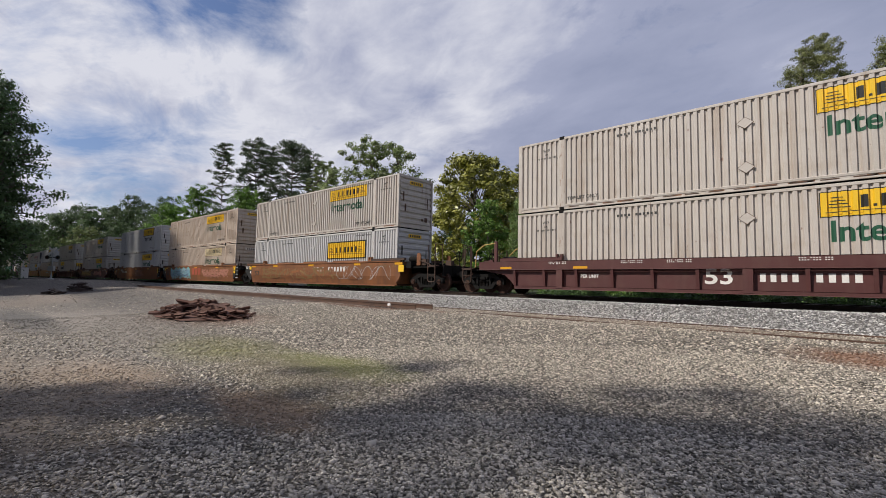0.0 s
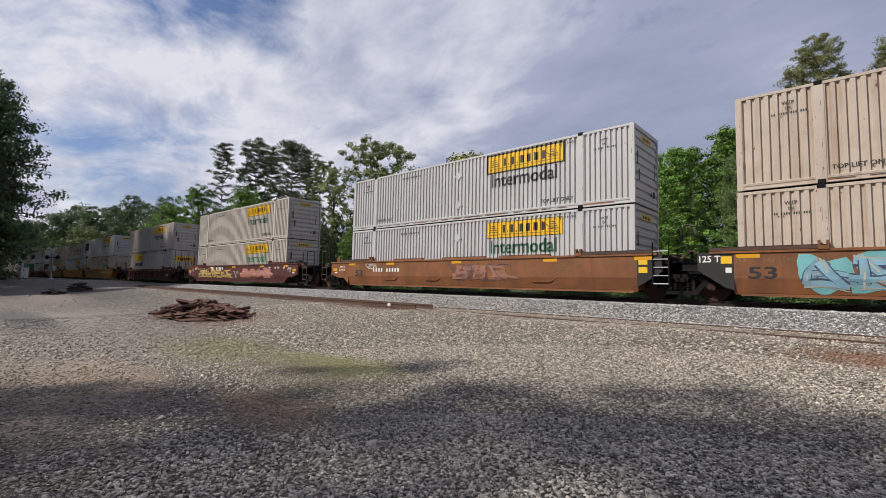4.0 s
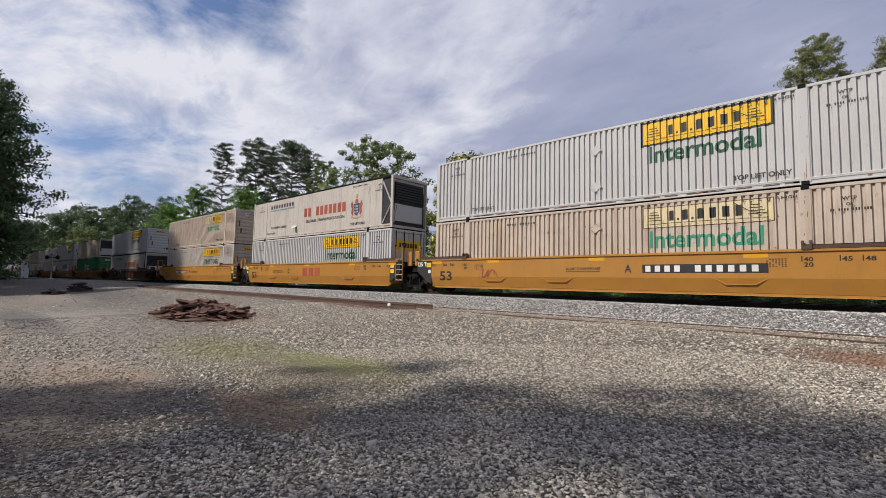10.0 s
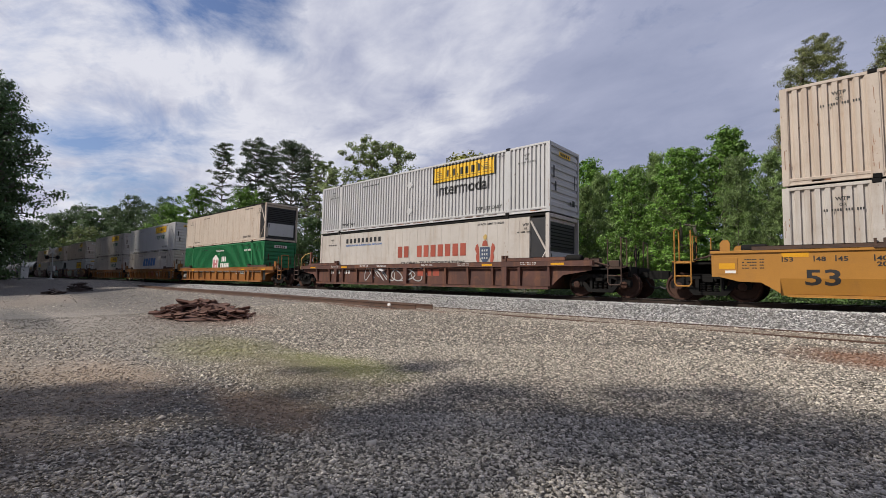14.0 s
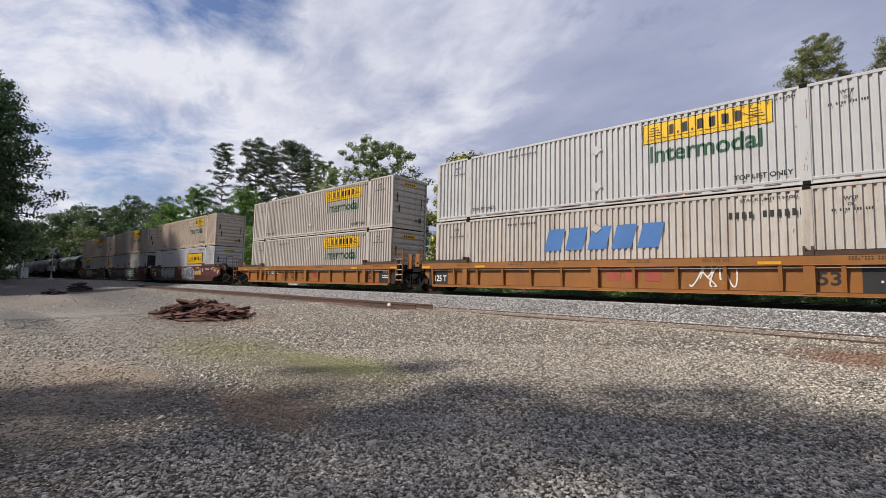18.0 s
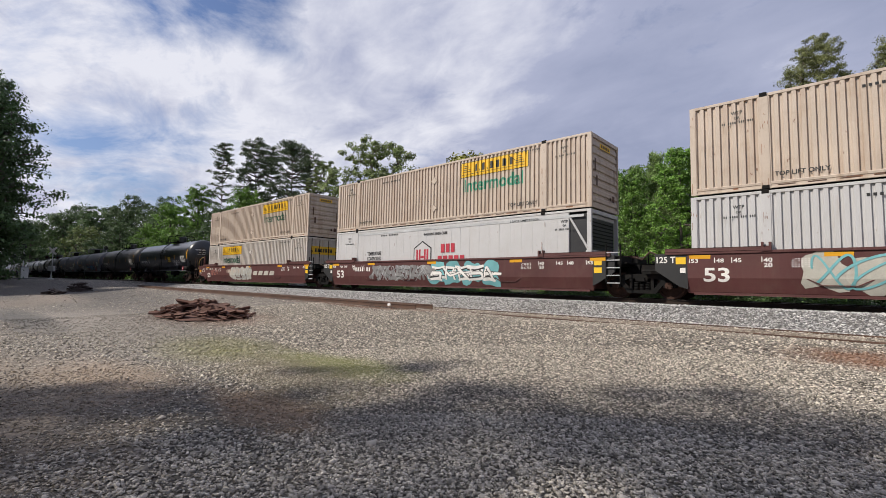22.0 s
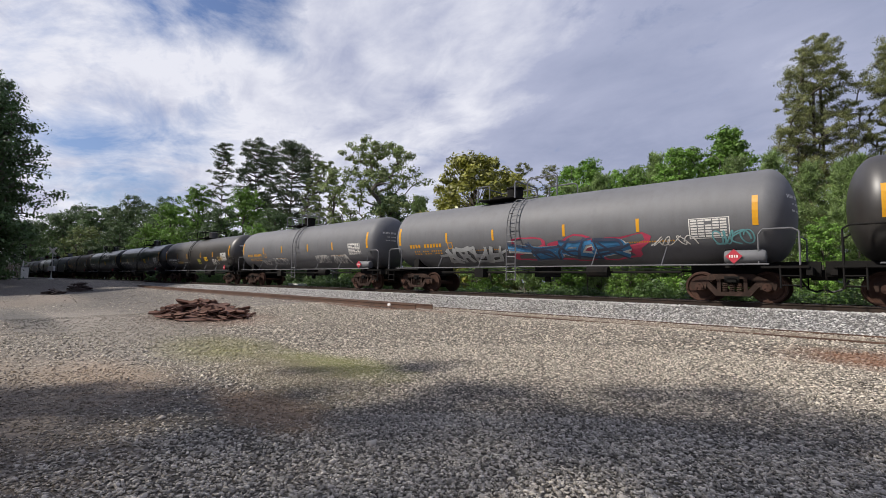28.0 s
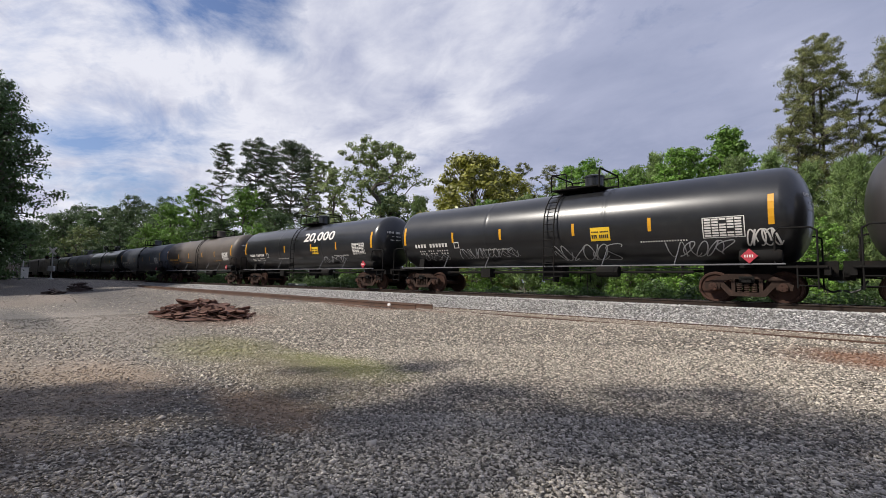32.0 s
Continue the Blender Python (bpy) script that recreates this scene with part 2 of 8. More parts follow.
def stony(name, tones, size, patches=(), bump=0.6, mottle=0.35, gap_shade=1.0):
    """Gravel: cells of stone of several tones, shade painted into the gaps, soft patches of another colour at given
    places.
    """
    mt = bpy.data.materials.new(name)
    mt.use_nodes = True
    nt = mt.node_tree
    n, l = nt.nodes.new, nt.links.new
    bs = nt.nodes["Principled BSDF"]
    bs.inputs["Roughness"].default_value = 0.9
    geo = n("ShaderNodeNewGeometry")
    pos = geo.outputs["Position"]
    cell = n("ShaderNodeTexVoronoi")
    cell.inputs["Scale"].default_value = 1 / size
    l(pos, cell.inputs["Vector"])
    ramp = n("ShaderNodeValToRGB")
    e = ramp.color_ramp.elements
    e[0].color, e[1].color = (*tones[0], 1), (*tones[-1], 1)
    for i, c in enumerate(tones[1:-1]):
        k = e.new((i + 1) / (len(tones) - 1))
        k.color = (*c, 1)
    # colour darkens towards cell edges, standing in for shade between stones
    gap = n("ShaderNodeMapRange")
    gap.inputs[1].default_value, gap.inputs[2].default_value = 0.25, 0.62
    gap.inputs[3].default_value, gap.inputs[4].default_value = 1.0, gap_shade
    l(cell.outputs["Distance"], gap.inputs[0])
    sep = n("ShaderNodeSeparateColor")
    l(cell.outputs["Color"], sep.inputs[0])
    l(sep.outputs[0], ramp.inputs[0])
    wide = n("ShaderNodeTexNoise")
    wide.inputs["Scale"].default_value, wide.inputs["Detail"].default_value = 0.55, 7
    l(pos, wide.inputs["Vector"])
    wr = n("ShaderNodeMapRange")
    wr.inputs[1].default_value, wr.inputs[2].default_value = 0.35, 0.7
    wr.inputs[3].default_value, wr.inputs[4].default_value = 0.0, mottle
    l(wide.outputs[0], wr.inputs[0])
    mx = n("ShaderNodeMix")
    mx.data_type = "RGBA"
    l(wr.outputs[0], mx.inputs[0])
    # the painted gap shade multiplied into the stone tones
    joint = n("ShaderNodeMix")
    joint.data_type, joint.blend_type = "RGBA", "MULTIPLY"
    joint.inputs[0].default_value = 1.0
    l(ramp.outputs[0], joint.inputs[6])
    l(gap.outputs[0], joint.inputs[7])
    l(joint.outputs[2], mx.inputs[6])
    mx.inputs[7].default_value = (0.24, 0.205, 0.165, 1)
    col = mx.outputs[2]
    edge = n("ShaderNodeTexNoise")
    edge.inputs["Scale"].default_value, edge.inputs["Detail"].default_value = 2.2, 8
    edge.inputs["Roughness"].default_value = 0.7
    l(pos, edge.inputs["Vector"])
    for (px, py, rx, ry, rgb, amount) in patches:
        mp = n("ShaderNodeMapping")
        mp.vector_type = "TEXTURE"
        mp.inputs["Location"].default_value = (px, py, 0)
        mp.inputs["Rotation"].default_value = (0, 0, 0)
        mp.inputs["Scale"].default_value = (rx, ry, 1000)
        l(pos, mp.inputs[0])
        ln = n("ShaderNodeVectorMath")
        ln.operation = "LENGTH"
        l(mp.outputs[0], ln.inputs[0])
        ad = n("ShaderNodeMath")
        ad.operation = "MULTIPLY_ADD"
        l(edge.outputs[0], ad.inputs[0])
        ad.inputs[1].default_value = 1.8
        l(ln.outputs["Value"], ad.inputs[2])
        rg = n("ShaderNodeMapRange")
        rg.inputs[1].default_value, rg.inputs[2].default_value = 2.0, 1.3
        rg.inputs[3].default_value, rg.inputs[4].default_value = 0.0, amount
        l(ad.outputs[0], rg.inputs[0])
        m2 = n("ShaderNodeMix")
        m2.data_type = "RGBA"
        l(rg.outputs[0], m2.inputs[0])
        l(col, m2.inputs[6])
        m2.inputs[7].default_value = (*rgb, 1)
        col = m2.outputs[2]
    l(col, bs.inputs["Base Color"])
    bp = n("ShaderNodeBump")
    bp.inputs["Strength"].default_value, bp.inputs["Distance"].default_value = bump, size * 0.6
    bp.invert = True
    l(cell.outputs["Distance"], bp.inputs["Height"])
    l(bp.outputs[0], bs.inputs["Normal"])
    return mt


# first patch darkens the ground between near stones, standing in for shade there
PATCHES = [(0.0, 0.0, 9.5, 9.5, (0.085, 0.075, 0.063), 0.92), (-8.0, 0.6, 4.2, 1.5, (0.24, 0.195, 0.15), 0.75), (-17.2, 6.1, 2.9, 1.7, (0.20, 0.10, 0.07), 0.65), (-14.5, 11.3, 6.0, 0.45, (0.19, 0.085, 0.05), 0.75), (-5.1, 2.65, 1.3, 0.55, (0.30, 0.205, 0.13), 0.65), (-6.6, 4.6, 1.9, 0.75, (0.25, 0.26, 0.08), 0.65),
           (-10.0, 4.0, 2.6, 1.1, (0.25, 0.245, 0.08), 0.68), (0.6, 10.0, 1.7, 1.0, (0.235, 0.115, 0.065), 0.75),
           (-15.8, 6.2, 3.2, 1.7, (0.30, 0.19, 0.13), 0.5), (-6.4, 3.7, 2.3, 0.9, (0.25, 0.21, 0.135), 0.5), (-8.5, 1.9, 2.5, 0.8, (0.33, 0.25, 0.18), 0.6), (-4.5, 12.7, 9.0, 0.7, (0.22, 0.16, 0.11), 0.45),
           # the two dark greys here mix old asphalt with painted shade of roadside trees
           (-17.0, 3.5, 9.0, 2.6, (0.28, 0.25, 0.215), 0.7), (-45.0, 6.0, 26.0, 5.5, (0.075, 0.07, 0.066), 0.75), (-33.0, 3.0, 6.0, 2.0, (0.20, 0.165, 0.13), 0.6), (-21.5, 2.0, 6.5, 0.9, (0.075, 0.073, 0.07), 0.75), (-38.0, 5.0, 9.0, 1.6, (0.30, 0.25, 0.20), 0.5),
           (-30.0, 12.9, 20.0, 1.5, (0.16, 0.10, 0.075), 0.5)]
GRAVEL = stony("gravel", [(0.15, 0.133, 0.112), (0.54, 0.478, 0.40), (0.34, 0.30, 0.252), (0.72, 0.64, 0.535)], 0.05, PATCHES, bump=0.9, gap_shade=0.08)
BALLAST = stony("ballast", [(0.13, 0.125, 0.12), (0.28, 0.27, 0.26), (0.20, 0.193, 0.186), (0.36, 0.348, 0.335)], 0.055, bump=0.9, mottle=0.1, gap_shade=0.35)
SOIL = stony("forest_floor", [(0.03, 0.05, 0.015), (0.05, 0.09, 0.02), (0.06, 0.05, 0.03)], 0.25, bump=0.5)
ASPHALT = paint("asphalt", (0.075, 0.075, 0.08), 0.9, vary=0.25, dirt=0.4, grime=(0.13, 0.12, 0.11), fine=60)
RAIL_RUST = paint("rusty_rail", (0.10, 0.058, 0.04), 0.75, metal=0.2, vary=0.3, grime=(0.17, 0.085, 0.05), dirt=0.7, scale=2)
MAIN_RAIL = paint("dark_rail", (0.045, 0.034, 0.028), 0.75, metal=0.1, vary=0.3, grime=(0.10, 0.055, 0.035), dirt=0.5, scale=2, gloss=0.12)
RAIL_HEAD = paint("worn_rail_head", (0.45, 0.43, 0.41), 0.35, metal=0.9, vary=0.1, dirt=0.2)
TIE = paint("old_tie_wood", (0.085, 0.06, 0.045), 0.9, vary=0.35, grime=(0.18, 0.13, 0.10), dirt=0.6, scale=3)
STEEL = paint("dark_steel", (0.012, 0.0115, 0.011), 0.8, metal=0.0, vary=0.3, grime=(0.032, 0.022, 0.015), dirt=0.5, gloss=0.12)
TRUCK = paint("dusty_truck_steel", (0.038, 0.025, 0.02), 0.8, vary=0.3, grime=(0.125, 0.072, 0.054), dirt=0.8, scale=2, gloss=0.12)
WHEEL = paint("wheel_steel", (0.06, 0.034, 0.026), 0.6, metal=0.2, vary=0.3, grime=(0.15, 0.075, 0.05), dirt=0.6, scale=2, gloss=0.12)
BARK = paint("bark", (0.10, 0.085, 0.07), 0.95, vary=0.4, scale=3, bump=0.6, fine=12)
OAK_LEAF = leafy("oak_leaf", (0.074, 0.113, 0.034), (0.237, 0.286, 0.099))
PINE_LEAF = leafy("pine_needles", (0.039, 0.071, 0.029), (0.117, 0.162, 0.073), trans=0.12)
YOUNG_PINE_LEAF = leafy("young_pine_needles", (0.085, 0.145, 0.042), (0.26, 0.36, 0.115), trans=0.2)
BRIGHT_LEAF = leafy("maple_leaf", (0.071, 0.160, 0.022), (0.209, 0.364, 0.061), trans=0.25)
OLIVE_LEAF = leafy("magnolia_leaf", (0.11, 0.127, 0.02), (0.374, 0.363, 0.072), rough=0.35, trans=0.15)
AIRY_LEAF = leafy("ash_leaf", (0.108, 0.124, 0.041), (0.305, 0.326, 0.122), trans=0.3)
SHRUB_LEAF = leafy("shrub_leaf", (0.035, 0.078, 0.017), (0.10, 0.17, 0.042), trans=0.3)
# darker leaf colour, with the far wood's shade and dimness put into it
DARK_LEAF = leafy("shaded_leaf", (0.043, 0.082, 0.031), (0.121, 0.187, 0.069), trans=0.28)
ROADSIDE_LEAF = leafy("roadside_leaf", (0.036, 0.083, 0.025), (0.108, 0.187, 0.061), trans=0.2)

# ---------- ground ----------
PROFILE_Y = (-60, -20, 2.5, 7.5, 11.0, 20.5, 24, 60, 300, 3000)
PROFILE_Z = (-0.1, 0.0, 0.0, 0.22, 0.52, 0.52, 0.5, 0.9, 3.0, 8.0)


def smooth(a, b, x):
    t = np.clip((x - a) / (b - a), 0, 1)
    return t * t * (3 - 2 * t)


def ground_z(x, y):
    """Height of the ground: a yard that rises to the tracks, and a level crossing at rail height."""
    x, y = np.asarray(x, float), np.asarray(y, float)
    z = np.interp(y, PROFILE_Y, PROFILE_Z)
    z = z + 0.03 * np.sin(x * 0.9 + 0.4 * y) * np.sin(0.7 * y) * smooth(14, 10, y)
    ramp = smooth(-46, -66, x) * smooth(-12, 4, y) * smooth(60, 26, y)
    z = z + (1.03 - z) * ramp * smooth(-330, -90, x)
    return z


def build_ground():
    xs = np.concatenate([-np.geomspace(3000, 90, 18), np.arange(-80, -24, 2.0), np.arange(-24, 10, 0.5), np.geomspace(11, 3000, 16)])
    ys = np.concatenate([-np.geomspace(3000, 24, 12), np.arange(-20, -2, 2.0), np.arange(-2, 24, 0.5), np.geomspace(24.5, 3000, 22)])
    gx, gy = np.meshgrid(xs, ys)
    gz = ground_z(gx, gy)
    nx, ny = len(xs), len(ys)
    idx = np.arange(nx * ny).reshape(ny, nx)
    a, b, c, d = idx[:-1, :-1].ravel(), idx[:-1, 1:].ravel(), idx[1:, 1:].ravel(), idx[1:, :-1].ravel()
    tris = np.concatenate([np.stack([a, b, c], 1), np.stack([a, c, d], 1)])
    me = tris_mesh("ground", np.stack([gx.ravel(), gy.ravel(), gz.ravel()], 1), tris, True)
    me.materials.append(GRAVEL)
    me.materials.append(SOIL)
    cy = gy.ravel()[tris].mean(1)
    cx = gx.ravel()[tris].mean(1)
    wood = ((cy > 20.6) | (cy < -25) | ((cx < -80) & (cy < 11))).astype(np.int32)
    me.polygons.foreach_set("material_index", wood)
    ob = new("ground", me)
    tagged(ob, "grey gravel yard with dirt, weed and painted shade patches beside railway tracks", "ground", kind="structure")


build_ground()

# the raised bed of the main track
bed = Shape().prism([(13.75, 0.40), (14.1, 0.53), (15.55, 0.94), (19.3, 0.94), (20.8, 0.50), (20.9, 0.3)], "x", -900, 700)
ballast = new("ballast_bed", bed.mesh("ballast_bed"))
ballast.data.materials.append(BALLAST)
tagged(ballast, "pale grey crushed stone bed under the main track", "ballast", kind="structure")


def stones(name, pts, size, material, label, faces="ico", seed=3):
    """Loose stones at pts, each a squashed, turned lump; one mesh."""
    rng = np.random.default_rng(seed)
    # a few crushed-stone shapes: hulls of random points
    forms = []
    for k in range(10):
        bm = bmesh.new()
        d = rng.normal(0, 1, (8 if faces == "ico" else 6, 3))
        for p in d / np.linalg.norm(d, axis=1, keepdims=True):
            bm.verts.new(p)
        bmesh.ops.convex_hull(bm, input=bm.verts)
        bmesh.ops.triangulate(bm, faces=bm.faces)
        bm.verts.index_update()
        forms.append((np.array([v.co[:] for v in bm.verts]), np.array([[v.index for v in f.verts] for f in bm.faces])))
        bm.free()
    n = len(pts)
    kind = rng.integers(0, 10, n)
    s = size * rng.lognormal(0, 0.27, (n, 1)) * np.stack([rng.uniform(0.8, 1.35, n), rng.uniform(0.55, 1.0, n), rng.uniform(0.32, 0.66, n)], 1)
    tilt, spin = rng.normal(0, 0.5, n), rng.uniform(0, 6.28, n)
    vs, ts, base = [], [], 0
    for k, (bv, bf) in enumerate(forms):
        w = kind == k
        m = int(w.sum())
        v = bv[None] * s[w][:, None, :]
        ct, st, cs, ss = (fn(q[w])[:, None] for q in (tilt, spin) for fn in (np.cos, np.sin))
        x, y, z = v[..., 0], v[..., 1], v[..., 2]
        y, z = y * ct - z * st, y * st + z * ct
        x, y = x * cs - y * ss, x * ss + y * cs
        vs.append((np.stack([x, y, z], -1) + pts[w][:, None, :] + np.array([0, 0, 0.35 * size])).reshape(-1, 3))
        ts.append((bf[None] + (base + np.arange(m) * len(bv))[:, None, None]).reshape(-1, 3))
        base += m * len(bv)
    v, t = np.concatenate(vs), np.concatenate(ts)
    me = tris_mesh(name, v, t)
    me.materials.append(material)
    ob = new(name, me)
    return tagged(ob, label, "gravel", kind="stuff")


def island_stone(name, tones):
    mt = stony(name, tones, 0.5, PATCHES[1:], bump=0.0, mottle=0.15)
    nt = mt.node_tree
    geo = nt.nodes.new("ShaderNodeNewGeometry")
    ramp = next(k for k in nt.nodes if k.bl_idname == "ShaderNodeValToRGB")
    nt.links.new(geo.outputs["Random Per Island"], ramp.inputs[0])
    return mt


LOOSE = island_stone("loose_stone", [(0.02, 0.018, 0.015), (0.50, 0.445, 0.37), (0.13, 0.116, 0.096), (0.66, 0.59, 0.495), (0.86, 0.78, 0.66)])
# tones evened and slightly dimmed, putting the trees' shade into near stones' colour
NEAR_STONE = island_stone("yard_stone", [(0.06, 0.055, 0.048), (0.50, 0.458, 0.395), (0.24, 0.22, 0.188), (0.55, 0.503, 0.435), (0.74, 0.675, 0.59)])
BALLAST_STONE = island_stone("ballast_stone", [(0.13, 0.128, 0.126), (0.56, 0.548, 0.535), (0.32, 0.313, 0.305), (0.66, 0.646, 0.63), (0.82, 0.805, 0.785)])
rng = np.random.default_rng(5)


def fan(n, r0, r1):
    """Points on the ground in the yard in front of the camera's stand."""
    r = np.sqrt(rng.uniform(r0 * r0, r1 * r1, n))
    a = rng.uniform(math.radians(84), math.radians(181), n)
    x, y = r * np.cos(a), r * np.sin(a)
    keep = (y < 13.6)
    # thinner where fine dirt covers the stones
    dirt = np.exp(-(((x + 8.5) / 3) ** 2 + ((y - 1.9) / 1.2) ** 2)) + np.exp(-(((x + 4.9) / 1.1) ** 2 + ((y - 2.5) / 0.6) ** 2)) + np.exp(-(((x + 8) / 4) ** 2 + ((y - 0.5) / 1.3) ** 2)) + smooth(-8, -18, x) * smooth(7, 3, y)
    keep &= rng.uniform(0, 1, n) > 0.75 * np.clip(dirt, 0, 1)
    x, y = x[keep], y[keep]
    return np.stack([x, y, ground_z(x, y)], 1)


stones("gravel_stones", fan(40000, 2.0, 5.2), 0.0195, NEAR_STONE, "loose grey crushed stones on the yard", seed=11)
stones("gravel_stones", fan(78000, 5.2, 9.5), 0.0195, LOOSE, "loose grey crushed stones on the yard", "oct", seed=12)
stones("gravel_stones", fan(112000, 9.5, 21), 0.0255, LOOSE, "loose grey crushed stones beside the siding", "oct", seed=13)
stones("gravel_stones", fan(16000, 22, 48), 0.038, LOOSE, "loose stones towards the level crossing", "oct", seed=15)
# the same gravel round and behind the camera's stand
ra, aa = np.sqrt(rng.uniform(0.0, 60.0, 52000)), rng.uniform(0, 2 * math.pi, 52000)
rx, ry = ra * np.cos(aa), ra * np.sin(aa)
rear = (ra < 2.1) | (ry < 0.15) | (rx > -0.1 * ry)
rx, ry = rx[rear], ry[rear]
stones("gravel_stones", np.stack([rx, ry, ground_z(rx, ry)], 1), 0.023, NEAR_STONE, "loose grey crushed stones on the yard", "oct", seed=16)
bx = rng.uniform(-46, 3.5, 40000)
by = rng.uniform(13.9, 16.3, 40000)
bz = np.interp(by, (14.1, 15.55, 16.5), (0.53, 0.94, 0.94))
stones("ballast_stones", np.stack([bx, by, bz], 1), 0.031, BALLAST_STONE, "pale crushed stones on the track bed", "oct", seed=14)

# ---------- tracks ----------
RAIL = [(-0.07, 0), (0.07, 0), (0.07, 0.012), (0.012, 0.03), (0.012, 0.125), (0.036, 0.135), (0.036, 0.168), (0.028, 0.172), (-0.028, 0.172), (-0.036, 0.168), (-0.036, 0.135), (-0.012, 0.125), (-0.012, 0.03), (-0.07, 0.012)]


def rail(name, y, top, x0, x1, label, head=True, side=RAIL_RUST):
    ob = empty(name, pose(0, y, top - 0.172))
    part("rail_body", Shape().prism(RAIL, "x", x0, x1), side, ob)
    if head:
        part("running_surface", Shape().box(x0, x1, -0.024, 0.024, 0.1715, 0.1745), RAIL_HEAD, ob, "bright worn steel")
    return tagged(ob, label, "rail", "track rails", "structure")


for side in (-0.7525, 0.7525):
    rail("rail", TRACK_Y + side, RAIL_Z, -900, 700, "steel rail of the main track with dark brown sides", True, MAIN_RAIL)
for xa, ya, xb, yb in ((-54.0, 13.75, -11.5, 12.25), (-51.7, 13.05, -11.75, 11.62)):
    loose = rail("siding_rail", 0.0, SIDING_Z + 0.1, -math.hypot(xb - xa, yb - ya), 0.0, "rusty rail lying loose on the gravel beside the track", False)
    loose.matrix_basis = pose(xb, yb, SIDING_Z - 0.075, 0, 0, math.degrees(math.atan2(yb - ya, xb - xa)))
rail("siding_rail", 12.0, SIDING_Z - 0.065, -11.6, 60, "rusty rail sunk in gravel", False)
rail("siding_rail", 13.5, SIDING_Z - 0.06, -20, 60, "rusty rail sunk in gravel", False)

tie_me = Shape().chamfered(-0.115, 0.115, -1.3, 1.3, -0.17, 0.0, 0.012).mesh("tie")
ties = empty("main_track_ties", pose(0, TRACK_Y, RAIL_Z - 0.172))
tagged(ties, "dark creosoted wooden ties under the main track", "railway ties", kind="structure")
for i in range(150):
    part("tie", tie_me, TIE, ties, m=pose(4 - 0.53 * i, rng.uniform(-0.04, 0.04), 0.0, 0, 0, rng.uniform(-1, 1)))

# ---------- trees ----------
def leaf_quads(rng, centres, size, slim=0.55, squash=1.0, along=None, facing=None):
    """One four-cornered leaf at each centre; squash undoes the stretch of a tall tree."""
    n = len(centres)
    if facing is not None:
        nrm = facing + rng.normal(0, 0.38, (n, 3)) + np.array((0, 0, 0.35))
        nrm /= np.linalg.norm(nrm, axis=1, keepdims=True) + 1e-6
        d = np.cross(nrm, rng.normal(0, 1, (n, 3)))
        d /= np.linalg.norm(d, axis=1, keepdims=True) + 1e-6
        w = np.cross(nrm, d)
    else:
        d = along + rng.normal(0, 0.5, (n, 3))
        d /= np.linalg.norm(d, axis=1, keepdims=True)
        w = np.cross(d, rng.normal(0, 1, (n, 3)))
        w /= np.linalg.norm(w, axis=1, keepdims=True) + 1e-6
    s = size * rng.uniform(0.6, 1.4, (n, 1))
    d, w = d * s * (1, 1, squash), w * s * slim * (1, 1, squash)
    return np.stack([centres - d, centres + w, centres + d, centres - w], 1)


def clumps(rng, places, radius, per, flat=0.75, squash=1.0):
    out, face = [], []
    for p in places:
        r = radius * rng.uniform(0.6, 1.35)
        d = rng.normal(0, 1, (per, 3))
        d /= np.linalg.norm(d, axis=1, keepdims=True)
        face.append(d.copy())
        d *= (rng.uniform(0, 1, (per, 1)) ** 0.45) * r
        d[:, 2] *= flat * squash
        out.append(np.asarray(p) + d)
    return np.concatenate(out), np.concatenate(face)


def branches(wood, rng, trunk, goals, r_trunk, r_twig, fork, bow=0.10):
    """Grows limbs from a trunk to every goal, each from the nearest wood below it; limbs that carry more are thicker."""
    pos, up = [np.array(p) for p in trunk], [-1] + list(range(len(trunk) - 1))
    for g in sorted(goals, key=lambda q: np.linalg.norm(np.asarray(q) - trunk[fork])):
        g = np.asarray(g)
        at = np.array(pos)
        cost = np.linalg.norm(at - g, axis=1) + 1.3 * np.maximum(0, at[:, 2] - g[2] + 0.02)
        cost[:fork] += 9
        i = int(cost.argmin())
        gap = float(np.linalg.norm(pos[i] - g))
        steps = max(2, min(6, int(gap / 0.07)))
        start, last = pos[i], i
        for k in range(1, steps + 1):
            q = k / steps
            p = start + (g - start) * q + np.array((0, 0, bow * gap * math.sin(math.pi * q)))
            if k < steps:
                p = p + rng.normal(0, 0.05 * gap, 3)
            pos.append(p)
            up.append(last)
            last = len(pos) - 1
    load = [1.0] * len(pos)
    for i in range(len(pos) - 1, 0, -1):
        load[up[i]] += load[i]
    rad = [min(r_trunk, r_twig * w ** 0.5) for w in load]
    for i in range(len(trunk)):
        rad[i] = max(rad[i], r_trunk * (1 - 0.5 * i / len(trunk)))
    for i in range(1, len(pos)):
        wood.tube(pos[up[i]], pos[i], rad[up[i]] if up[i] < len(trunk) <= i and rad[up[i]] < 1.6 * rad[i] or up[i] >= len(trunk) or i < len(trunk) else rad[i] * 1.25, rad[i], n=5 if rad[i] < 0.012 else 8, caps=False)


